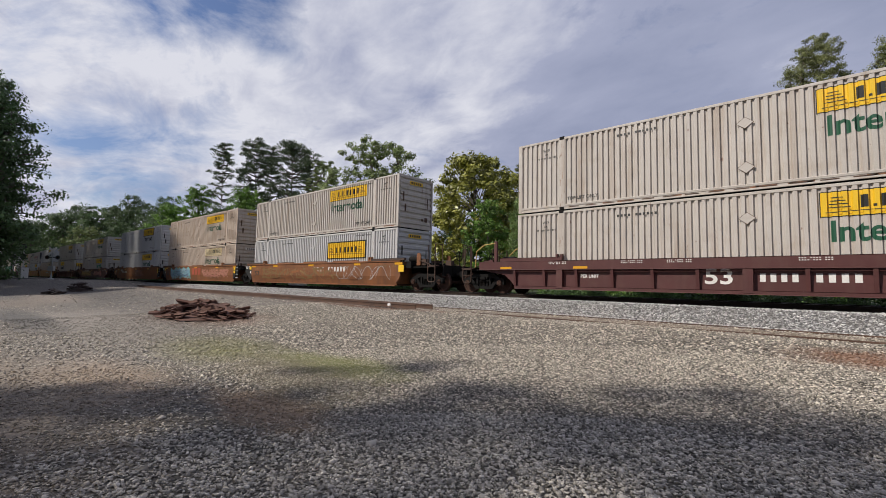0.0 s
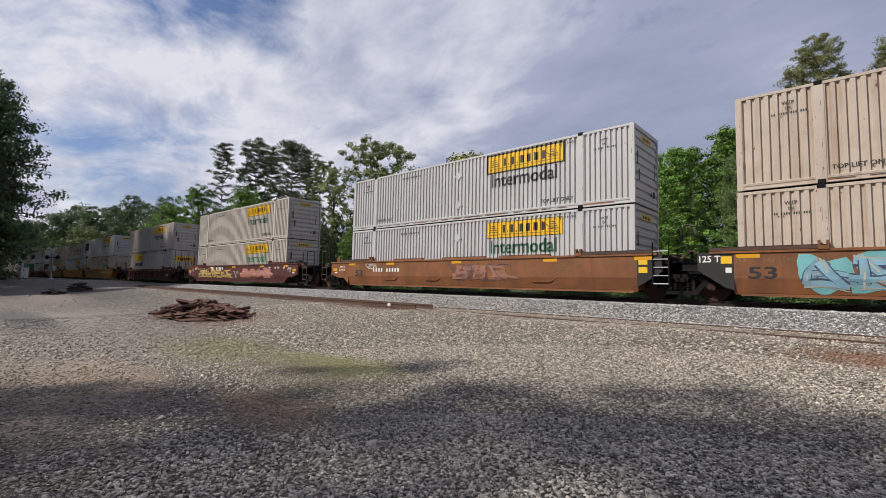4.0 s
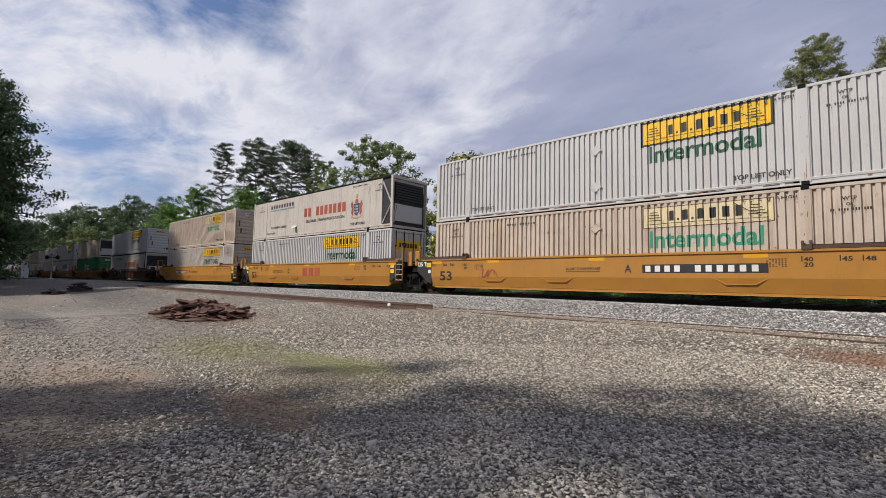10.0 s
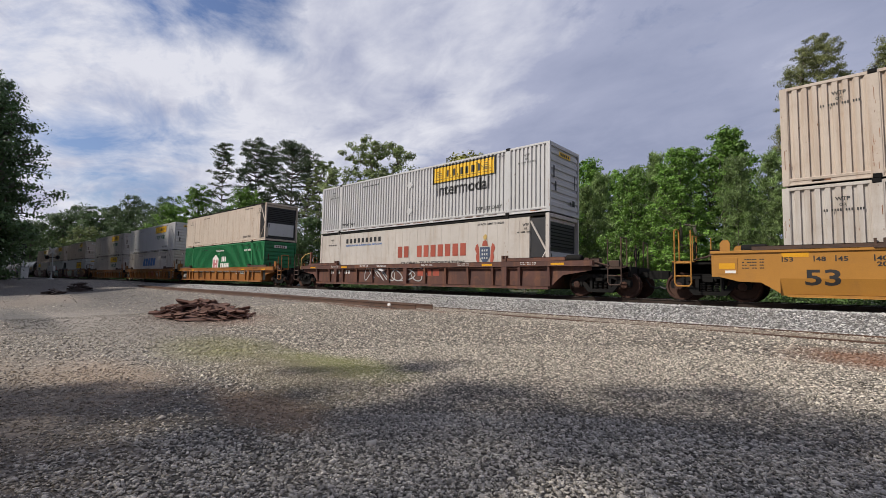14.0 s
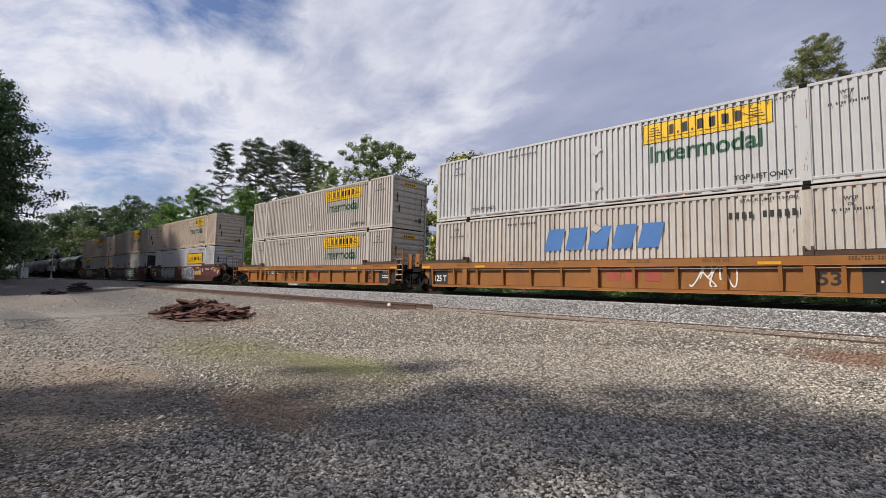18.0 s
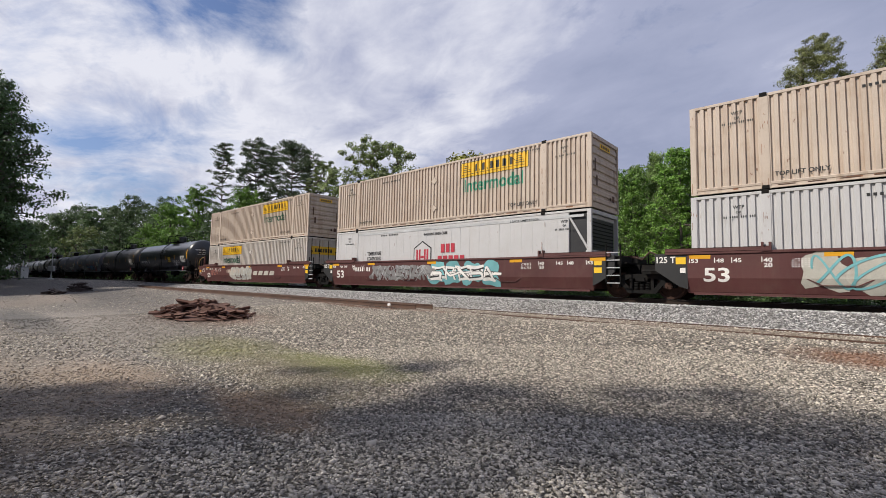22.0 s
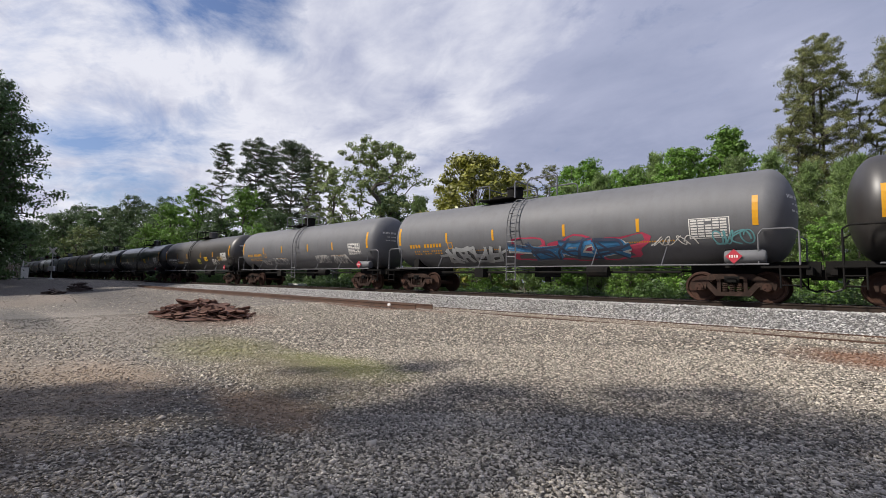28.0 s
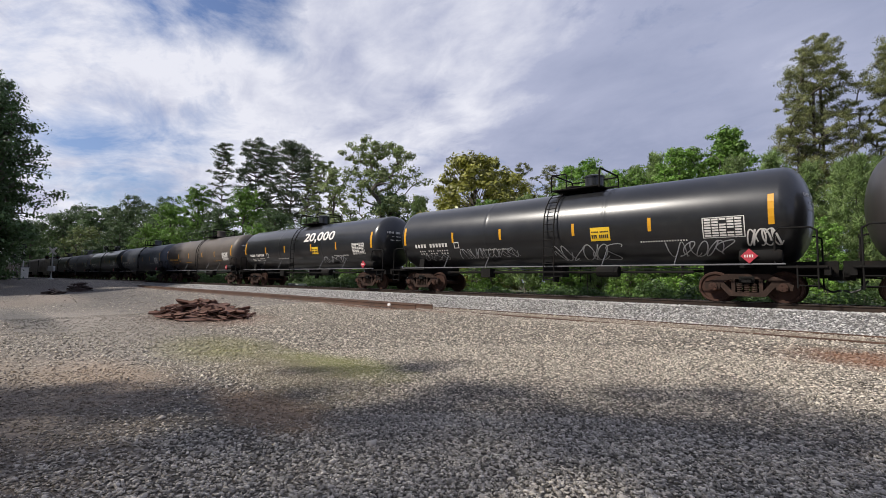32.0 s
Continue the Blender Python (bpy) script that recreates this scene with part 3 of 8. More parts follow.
# bottom and top of the crown, lobes, their radius and flatness, boughs a lobe, clump radius and flatness, leaves a clump, leaf size
CROWNS = {"oak": (0.34, 1.0, 46, 0.13, 0.7, 8, 0.052, 0.6, 80, 0.0095),
          "airy": (0.34, 1.0, 22, 0.18, 0.62, 12, 0.066, 0.55, 150, 0.0072),
          "bright": (0.03, 1.0, 40, 0.17, 0.8, 9, 0.078, 0.6, 46, 0.016),
          "shaded": (0.02, 1.0, 32, 0.21, 0.85, 8, 0.10, 0.65, 46, 0.0175),
          "near": (0.11, 1.0, 96, 0.145, 0.75, 9, 0.076, 0.65, 66, 0.0115)}


@lru_cache(None)
def tree_meshes(kind, variant, squash):
    """Trunk and crown of a tree 1 m high with a crown 1 m wide, to be scaled; squash is its width over its height."""
    rng = np.random.default_rng(100 + 17 * variant + sum(map(ord, kind)))
    wood, spots, tall = Shape(), [], 1 / squash

    def limb(p, q, r, bend=0.04, steps=4, r_end=0.25):
        pts = [np.array(p) + (np.array(q) - np.array(p)) * k / steps + (rng.normal(0, bend, 3) if 0 < k < steps else 0) for k in range(steps + 1)]
        for k in range(steps):
            a, b = r * (1 - (1 - r_end) * k / steps), r * (1 - (1 - r_end) * (k + 1) / steps)
            wood.tube(pts[k], pts[k + 1], a, b, n=5 if r < 0.012 else 7, caps=False)
        return pts

    if kind in CROWNS:
        lo, hi, lobes, lobe_r, lobe_flat, boughs, rad, flat, per, size = CROWNS[kind]
        lean = rng.normal(0, 0.03, 2)
        stem = {"oak": 0.42, "airy": 0.80}.get(kind, 0.85)
        trunk = [(lean[0] * k / 8 + rng.normal(0, 0.006), lean[1] * k / 8 + rng.normal(0, 0.006), -0.02 + stem * tall * k / 8) for k in range(9)]
        count = int(lobes * max(0.7, tall * (hi - lo) / 1.5))
        for k in range(count):
            q = (k + 0.5) / count
            a = k * 2.4 + rng.uniform(-0.5, 0.5)
            wide = 0.5 * math.sin(math.pi * min(1.0, 0.16 + 0.80 * q)) ** 0.5
            out = max(0.0, wide - lobe_r * 0.8) * rng.uniform(0.4 if kind != "oak" else 0.62, 1.0) * rng.choice((1.0, 1.0, 1.12))
            zc = tall * (lo + (hi - lo) * q) - lobe_r * lobe_flat * 0.8 + rng.normal(0, 0.02)
            c = np.array((lean[0] + out * math.cos(a), lean[1] + out * math.sin(a), max(0.1 * lobe_r, zc)))
            grow = lobe_r * rng.uniform(0.7, 1.2)
            for j in range(boughs):
                d = rng.normal(0, 1, 3)
                d /= np.linalg.norm(d)
                d[2] = abs(d[2]) if j % 4 else -0.5 * abs(d[2])
                spots.append(c + d * grow * (1, 1, lobe_flat) * rng.uniform(0.75, 1.05))
        branches(wood, rng, trunk, spots[::2] if kind in ("shaded", "bright") else spots, 0.024 if kind != "airy" else 0.015, 0.0014, {"oak": 6, "airy": 3}.get(kind, 1))
        at, face = clumps(rng, spots, rad, per, flat)
        leaves = leaf_quads(rng, at, size, facing=face)
        leaves[..., 2] *= squash
        wood.v = [(x, y, z * squash) for x, y, z in wood.v]
    elif kind == "pine":
        trunk = limb((0, 0, -0.02), (rng.normal(0, 0.012), rng.normal(0, 0.012), 0.98), 0.020, 0.004, 8, 0.25)
        tiers = 19
        for i in range(tiers):
            h = 0.40 + 0.585 * (i / (tiers - 1)) ** 0.9
            arms = 4 if i < tiers - 2 else 3
            for j in range(arms):
                if rng.uniform() < 0.22 and i < tiers - 3:
                    continue
                a = 6.28 * j / arms + i * 1.9 + rng.uniform(-0.5, 0.5)
                reach = 0.58 * (1.03 - h) ** 0.36 * rng.uniform(0.5, 1.15) * (0.7 if h < 0.5 else 1)
                b = trunk[min(8, int(h / 0.98 * 8))]
                rise = reach * squash
                tip = np.array((b[0] + reach * math.cos(a), b[1] + reach * math.sin(a), min(1.0, h + rise * rng.uniform(0.05, 0.5))))
                pts = limb((b[0], b[1], h), tip, 0.006, 0.008, 3)
                for q, n in ((1.0, 2), (0.82, 2), (0.62, 1)):
                    for _ in range(n):
                        spots.append(pts[0] + (tip - pts[0]) * q + rng.normal(0, 0.055, 3) * (1, 1, 0.35 * squash))
        at, face = clumps(rng, spots, 0.078, 66, 0.45, squash)
        leaves = leaf_quads(rng, at, 0.022, 0.17, squash, along=face * 0.8 + np.array((0, 0, 0.5)))
    elif kind == "young_pine":
        limb((0, 0, -0.02), (0, 0, 0.98), 0.012, 0.004, 6, 0.2)
        for i in range(120):
            h = 0.05 + 0.93 * (i / 120) ** 0.95
            a = i * 2.4 + rng.uniform(-0.5, 0.5)
            reach = (0.5 * (1.02 - h) ** 0.62 + 0.015) * rng.uniform(0.55, 1.12)
            tip = np.array((reach * math.cos(a), reach * math.sin(a), h + 0.6 * squash * reach * rng.uniform(0.3, 1.0)))
            base = np.array((0, 0, h))
            if i % 2 == 0:
                limb(base, tip, 0.003, 0.006, 2)
            for s in (0.45, 0.7, 0.88, 1.0):
                spots.append(base + (tip - base) * s + rng.normal(0, 0.022, 3) * (1, 1, 0.5))
        at, face = clumps(rng, spots, 0.060, 34, 1.0, squash)
        leaves = leaf_quads(rng, at, 0.034, 0.13, squash, along=face * 0.6 + np.array((0, 0, 0.75)))
    elif kind == "magnolia":
        limb((0, 0, -0.02), (0, 0, 0.85), 0.022, 0.01, 5)
        for i in range(250):
            h = rng.uniform(0.04, 0.97)
            a = rng.uniform(0, 6.28)
            reach = 0.5 * math.sqrt(max(0.03, 1 - ((h - 0.38) / 0.62) ** 2)) * rng.uniform(0.66, 1.08)
            spots.append((reach * math.cos(a), reach * math.sin(a), h))
            if i % 4 == 0:
                limb((0, 0, h * 0.8), spots[-1], 0.007, 0.01, 3)
        at, face = clumps(rng, spots, 0.088, 100, 0.9, squash)
        leaves = leaf_quads(rng, at, 0.020, 0.48, squash, facing=face)
    else:
        for i in range(30):
            a, r = rng.uniform(0, 6.28), 0.42 * math.sqrt(rng.uniform())
            tip = (r * math.cos(a), r * math.sin(a), rng.uniform(0.25, 0.9) * (1 - r))
            limb((0.2 * r, 0, -0.03), tip, 0.008, 0.02, 2)
            spots.append(tip)
        at, face = clumps(rng, spots, 0.14, 100, 0.85, min(2.0, squash))
        leaves = leaf_quads(rng, at, 0.019, squash=squash, facing=face)
    return wood.mesh("trunk", True), quads_mesh("crown", leaves)


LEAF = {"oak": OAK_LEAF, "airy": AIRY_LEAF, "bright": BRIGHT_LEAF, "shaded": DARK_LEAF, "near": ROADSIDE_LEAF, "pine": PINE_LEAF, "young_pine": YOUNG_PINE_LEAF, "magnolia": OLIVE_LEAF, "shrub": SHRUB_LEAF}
TREE_WORDS = {"oak": ("oak_tree", "tall spreading oak tree with dark limbs and green crown", "tree"),
              "airy": ("ash_tree", "tall thin-crowned tree with olive-green leaves behind the track", "tree"),
              "bright": ("maple_tree", "broad tree with fresh bright green leaves behind the track", "tree"),
              "shaded": ("broadleaf_tree", "dense dark green broadleaf tree of the wood's edge", "tree"),
              "near": ("roadside_tree", "large dense green tree overhanging the roadside", "tree"),
              "pine": ("pine_tree", "tall pine tree with bare trunk and tufted dark crown", "tree"),
              "young_pine": ("young_pine", "young feathery pine tree with soft green needles", "tree"),
              "magnolia": ("magnolia_tree", "dense rounded tree with glossy olive-yellow leaves", "tree"),
              "shrub": ("shrub", "low leafy green shrub beside the railway bank", "shrub")}
GROWN = []


def tree(kind, x, y, height, width, variant=None, turn=None):
    k = len(GROWN) if variant is None else variant
    wood, leaves = tree_meshes(kind, k % 3, round(max(0.2, min(3.0, width / height)) * 8) / 8)
    name, words, cat = TREE_WORDS[kind]
    ob = empty(name, pose(x, y, float(ground_z(x, y)) - 0.05, 0, 0, 67 * len(GROWN) if turn is None else turn))
    ob.scale = (width, width, height)
    part("trunk" if kind != "shrub" else "branchwork", wood, BARK, ob)
    part("crown", leaves, LEAF[kind], ob)
    GROWN.append(tagged(ob, words, cat, {"shrub": "bank shrubs"}.get(kind, "trees along the railway")))


AIRY_SPOTS = [(-3.3, 48.9, 16.8, 5.6), (-31.9, 50.8, 17.0, 5.6), (-30.1, 54.2, 17.0, 5.2)]
YOUNG_PINE_SPOTS = [(-4.9, 31.9, 9.0, 3.7), (-3.4, 34.6, 9.7, 4.2), (-1.6, 33.6, 8.5, 3.6), (-0.1, 37.6, 9.0, 3.8), (1.3, 36.2, 8.6, 3.9), (0.4, 31.8, 8.0, 4.2), (2.7, 33.0, 8.8, 4.5), (-2.6, 30.6, 6.6, 3.2), (-13.3, 44.6, 13.6, 5.0), (-14.7, 43.3, 12.2, 5.0), (-16.0, 45.5, 12.0, 5.5), (-11.5, 42.5, 11.6, 5.0), (-18.0, 43.0, 11.8, 5.5), (-20.5, 41.0, 10.8, 5.0), (-9.7, 35.7, 9.1, 3.7), (-16.4, 36.4, 9.3, 4.7), (-19.2, 31.1, 8.1, 4.5), (-35.5, 35.3, 10.3, 5.0)]
BRIGHT_SPOTS = [(-8.3, 33.2, 10.6, 4.6), (-12.0, 34.0, 9.6, 4.2), (-8.8, 48.6, 16.0, 7.9), (-11.2, 47.8, 14.6, 5.9), (-8.4, 51.3, 16.6, 5.8), (-20.9, 48.5, 15.4, 8.1), (-24.8, 50.3, 15.4, 6.1), (-17.4, 32.8, 8.6, 4.9), (-15.5, 48.5, 13.5, 8.0), (-18.5, 50.0, 14.0, 8.0), (-1.0, 29.6, 4.6, 2.6), (-22.4, 31.0, 8.2, 5.2), (-37.8, 27.9, 6.3, 3.4), (-90.4, 31.6, 18.0, 9.4), (-74.5, 32.5, 15.7, 10.2), (-100.7, 30.4, 15.8, 10.1), (-58.5, 28.1, 8.0, 6.0), (-40.1, 31.1, 4.6, 3.7), (-194.8, 27.0, 15.6, 11.3), (-116.0, 30.1, 12.3, 8.7)]
SHRUB_SPOTS = [(-13.2, 42.0, 11.4, 6.0)]
MAGNOLIA_SPOTS = [(-27.0, 40.3, 13.1, 6.6), (-26.6, 33.9, 13.3, 8.9)]
OAK_SPOTS = [(-47.8, 39.8, 21.1, 16.9), (-58.7, 38.2, 19.0, 7.6), (-159.5, 27.0, 15.0, 12.7)]
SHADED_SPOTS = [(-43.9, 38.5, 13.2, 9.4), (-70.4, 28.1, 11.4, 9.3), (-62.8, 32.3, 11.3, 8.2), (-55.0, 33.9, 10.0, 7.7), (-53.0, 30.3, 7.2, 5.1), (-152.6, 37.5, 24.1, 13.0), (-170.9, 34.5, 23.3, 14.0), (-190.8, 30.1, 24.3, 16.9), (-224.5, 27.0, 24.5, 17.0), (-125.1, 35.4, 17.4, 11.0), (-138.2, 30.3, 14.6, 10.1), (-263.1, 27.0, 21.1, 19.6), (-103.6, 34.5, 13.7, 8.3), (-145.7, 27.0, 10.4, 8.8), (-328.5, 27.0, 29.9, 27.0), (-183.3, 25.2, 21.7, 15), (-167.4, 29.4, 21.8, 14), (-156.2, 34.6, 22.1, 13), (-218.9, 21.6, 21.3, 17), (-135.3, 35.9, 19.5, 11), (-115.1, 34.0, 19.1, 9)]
PINE_SPOTS = [(-80.9, 31.9, 24.4, 5.9), (-78.8, 36.9, 25.5, 8.3), (-71.6, 39.9, 24.5, 10.4), (-80.4, 40.5, 25.6, 7.2), (-75.4, 45.4, 24.5, 7.4)]
for kind, spots in (("airy", AIRY_SPOTS), ("young_pine", YOUNG_PINE_SPOTS), ("bright", BRIGHT_SPOTS), ("shrub", SHRUB_SPOTS), ("magnolia", MAGNOLIA_SPOTS), ("oak", OAK_SPOTS), ("shaded", SHADED_SPOTS), ("pine", PINE_SPOTS)):
    for x, y, h, w in spots:
        tree(kind, x, y, h, w, *((2, 68) if kind == "oak" else ()))
# the tall ash trees that rise over the train
for k, (x, y, h, w) in enumerate(((-2.3, 49.9, 22.8, 7.4), (-1.5, 53.0, 24.4, 8.2), (2.6, 52.9, 22.3, 7.6), (3.9, 55.9, 23.5, 8.4))):
    tree("airy", x, y, h, w, k % 3, 80 * k)
# low growth along the bank behind the track, and the wood behind it
for i in range(34):
    x = 6 - 2.6 * i + rng.uniform(-0.8, 0.8)
    tree("shrub", x, rng.uniform(21.0, 22.8), rng.uniform(0.9, 1.9), rng.uniform(2.6, 4.2))
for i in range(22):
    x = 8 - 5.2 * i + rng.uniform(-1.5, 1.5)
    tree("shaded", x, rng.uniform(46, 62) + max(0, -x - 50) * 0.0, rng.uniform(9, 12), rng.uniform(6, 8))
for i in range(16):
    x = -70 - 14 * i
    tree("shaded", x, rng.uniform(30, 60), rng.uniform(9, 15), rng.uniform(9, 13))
# the dark trees beside the road, on the camera's side of the track
for x, y, h, w in ((-61.5, 0.8, 20.0, 13.0), (-52.5, -2.5, 14.0, 11.0), (-66.0, -1.0, 17.0, 11.0), (-88.0, -2.0, 15.0, 11.0), (-70.0, -6.0, 16.0, 11.0)):
    tree("near", x, y, h, w)
# very tall unseen trees, added out of view to shade the far train
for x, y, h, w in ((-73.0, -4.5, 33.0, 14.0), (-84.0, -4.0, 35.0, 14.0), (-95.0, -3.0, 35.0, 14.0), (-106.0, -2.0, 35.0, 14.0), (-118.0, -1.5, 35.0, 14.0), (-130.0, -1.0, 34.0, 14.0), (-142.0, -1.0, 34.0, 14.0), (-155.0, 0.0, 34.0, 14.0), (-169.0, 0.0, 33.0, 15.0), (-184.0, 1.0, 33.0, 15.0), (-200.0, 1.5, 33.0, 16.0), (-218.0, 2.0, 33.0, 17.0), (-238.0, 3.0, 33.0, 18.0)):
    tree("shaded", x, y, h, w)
for x, y, h, w in ((-80.5, 3.6, 2.4, 5.0), (-84.0, 4.8, 2.0, 4.0), (-78.0, 1.8, 2.8, 5.0)):
    tree("shrub", x, y, h, w)
# the trees behind the camera that shade the yard
for kind, x, y, h, w in (("oak", -8.0, -7.3, 15.0, 10.5), ("oak", -0.6, -9.0, 19.0, 11.5), ("airy", -10.8, -9.6, 13.5, 8.0), ("airy", -19.0, -12.5, 13.0, 6.0), ("oak", 6.0, -7.0, 15.0, 10.5), ("airy", -28.0, -10.5, 12.0, 8.0), ("shaded", -40.0, -11.0, 12.0, 9.0), ("shaded", 15.0, -5.0, 12.0, 9.0)):
    tree(kind, x, y, h, w)
# lower growth under the roadside trees, and an unseen second row added to shade the far track
for x, y, h, w in ((-64.0, 0.6, 12.0, 11.5), (-74.0, 0.2, 10.0, 10.0)):
    tree("near", x, y, h, w)
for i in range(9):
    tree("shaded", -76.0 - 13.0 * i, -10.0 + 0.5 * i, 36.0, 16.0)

# ---------- paints of the train ----------
RUST_RUN = paint("rust_run", (0.24, 0.11, 0.055), 0.8, vary=0.4, grime=(0.12, 0.05, 0.03), dirt=0.5, scale=3)
BEIGE = paint("beige_box_paint", (0.50, 0.46, 0.415), 0.55, vary=0.06, grime=(0.26, 0.17, 0.10), dirt=0.32, streak=0.5, bump=0.03, chips=0.7)
CREAM = paint("cream_box_paint", (0.515, 0.435, 0.36), 0.55, vary=0.06, grime=(0.29, 0.17, 0.09), dirt=0.35, streak=0.5, bump=0.03, chips=1.0)
TAN = paint("tan_box_paint", (0.52, 0.435, 0.355), 0.55, vary=0.06, grime=(0.26, 0.15, 0.08), dirt=0.35, streak=0.5, bump=0.03, chips=0.9)
WHITE = paint("white_box_paint", (0.51, 0.505, 0.50), 0.45, vary=0.04, grime=(0.35, 0.30, 0.24), dirt=0.15, streak=0.2, bump=0.03, chips=0.45)
SMOOTH_WHITE = paint("soiled_white_panel", (0.50, 0.46, 0.415), 0.5, vary=0.07, grime=(0.30, 0.21, 0.13), dirt=0.35, streak=0.45, bump=0.02, chips=0.5)
GREEN_BOX = paint("green_box_paint", (0.015, 0.17, 0.06), 0.5, vary=0.12, grime=(0.10, 0.12, 0.08), dirt=0.25, streak=0.2, bump=0.03)
YELLOW = paint("yellow_panel", (0.80, 0.50, 0.02), 0.5, vary=0.06, grime=(0.35, 0.22, 0.08), dirt=0.2)
FADED = paint("faded_panel", (0.66, 0.56, 0.36), 0.55, vary=0.1, grime=(0.70, 0.52, 0.10), dirt=0.5)
INK = paint("black_ink", (0.02, 0.02, 0.02), 0.5, vary=0.2, dirt=0.1)
INK_GREEN = paint("dark_green_ink", (0.015, 0.085, 0.045), 0.5, vary=0.15, dirt=0.1)
INK_TEAL = paint("faded_green_ink", (0.04, 0.26, 0.16), 0.5, vary=0.2, dirt=0.2)
INK_BLUE = paint("blue_ink", (0.06, 0.17, 0.42), 0.5, vary=0.15, dirt=0.15)
INK_RED = paint("red_ink", (0.42, 0.03, 0.05), 0.5, vary=0.15, dirt=0.15)
INK_RUST = paint("rust_red_ink", (0.34, 0.07, 0.04), 0.5, vary=0.15, dirt=0.15)
CHALK = paint("white_stencil", (0.72, 0.70, 0.66), 0.6, vary=0.12, grime=(0.3, 0.25, 0.2), dirt=0.3)
SILVER = paint("silver_spray", (0.45, 0.46, 0.46), 0.45, vary=0.25, dirt=0.2)
GREY_SPRAY = paint("grey_spray", (0.21, 0.205, 0.20), 0.55, vary=0.35, dirt=0.4)
PALE_SPRAY = paint("pale_grey_spray", (0.40, 0.385, 0.33), 0.55, vary=0.25, grime=(0.20, 0.15, 0.12), dirt=0.5)
SKY_SPRAY = paint("light_blue_spray", (0.16, 0.40, 0.42), 0.5, vary=0.25, dirt=0.15)
POWDER_SPRAY = paint("powder_blue_spray", (0.20, 0.36, 0.46), 0.5, vary=0.4, grime=(0.42, 0.42, 0.22), dirt=0.6)
BLUE_SPRAY = paint("blue_spray", (0.06, 0.24, 0.48), 0.5, vary=0.35, dirt=0.1)
PINK_SPRAY = paint("crimson_spray", (0.55, 0.06, 0.12), 0.5, vary=0.25, dirt=0.1)
SALMON = paint("salmon_spray", (0.42, 0.17, 0.13), 0.55, vary=0.25, dirt=0.2)
SALMON_FADED = paint("faded_salmon_spray", (0.30, 0.135, 0.085), 0.6, vary=0.25, grime=(0.18, 0.07, 0.035), dirt=0.5)
OLIVE_SPRAY = paint("faded_olive_spray", (0.185, 0.105, 0.036), 0.6, vary=0.3, dirt=0.4)
GOLD = paint("gold_spray", (0.48, 0.33, 0.10), 0.55, vary=0.25, dirt=0.2)
NAVY_SPRAY = paint("navy_spray", (0.05, 0.07, 0.12), 0.5, vary=0.3, dirt=0.1)
ORANGE = paint("orange_car_paint", (0.28, 0.108, 0.02), 0.55, vary=0.14, grime=(0.16, 0.075, 0.03), dirt=0.45, streak=0.4)
RUSTY_ORANGE = paint("rusty_orange_car_paint", (0.205, 0.076, 0.024), 0.65, vary=0.3, grime=(0.11, 0.045, 0.022), dirt=0.8, streak=0.6)
YELLOW_CAR = paint("yellow_car_paint", (0.39, 0.178, 0.026), 0.5, vary=0.08, grime=(0.22, 0.11, 0.04), dirt=0.3, streak=0.25)
MAROON = paint("maroon_car_paint", (0.078, 0.022, 0.02), 0.55, vary=0.15, grime=(0.11, 0.06, 0.045), dirt=0.4, streak=0.3)
BROWN = paint("brown_car_paint", (0.085, 0.034, 0.024), 0.7, vary=0.35, grime=(0.21, 0.08, 0.03), dirt=0.8, streak=0.5)
TANK_BLACK = paint("black_tank_paint", (0.014, 0.015, 0.017), 0.30, vary=0.25, grime=(0.05, 0.045, 0.04), dirt=0.25, bump=0.01, coat=0.35)
TANK_DULL = paint("dull_black_tank_paint", (0.034, 0.031, 0.029), 0.46, vary=0.25, grime=(0.05, 0.042, 0.036), dirt=0.4, streak=0.25, bump=0.02, gloss=0.85)
TANK_GREY = paint("grey_tank_paint", (0.135, 0.137, 0.146), 0.62, vary=0.10, grime=(0.085, 0.08, 0.075), dirt=0.35, streak=0.2, bump=0.02)
TANK_BROWN = paint("brown_grey_tank_paint", (0.085, 0.07, 0.06), 0.55, vary=0.25, grime=(0.04, 0.035, 0.03), dirt=0.5, streak=0.3, bump=0.02)
TANK_BLUE = paint("blue_grey_tank_paint", (0.075, 0.085, 0.105), 0.5, vary=0.3, grime=(0.17, 0.17, 0.17), dirt=0.5, streak=0.5, bump=0.02)
HOPPER_TAN = paint("grey_tan_hopper_paint", (0.20, 0.18, 0.15), 0.6, vary=0.15, grime=(0.08, 0.07, 0.06), dirt=0.5, streak=0.5)
REFLECT = paint("yellow_reflector", (0.66, 0.32, 0.012), 0.4, vary=0.05, dirt=0.1)
UNIT_DARK = paint("cooling_unit_black", (0.02, 0.02, 0.022), 0.5, vary=0.2, dirt=0.2)


@lru_cache(None)
def glyphs(text):
    """Corners and faces of a line of letters, 1 m high capitals, its left end at 0."""
    cu = bpy.data.curves.new("letters", "FONT")
    cu.body, cu.size, cu.resolution_u, cu.offset = text, 1.0, 3, 0.022
    ob = new("letters", cu)
    me = bpy.data.meshes.new_from_object(ob.evaluated_get(bpy.context.evaluated_depsgraph_get()))
    bpy.data.objects.remove(ob)
    v = np.array([p.co[:] for p in me.vertices])
    f = [tuple(p.vertices) for p in me.polygons]
    bpy.data.meshes.remove(me)
    v[:, 0] -= v[:, 0].min()
    return v[:, :2], f


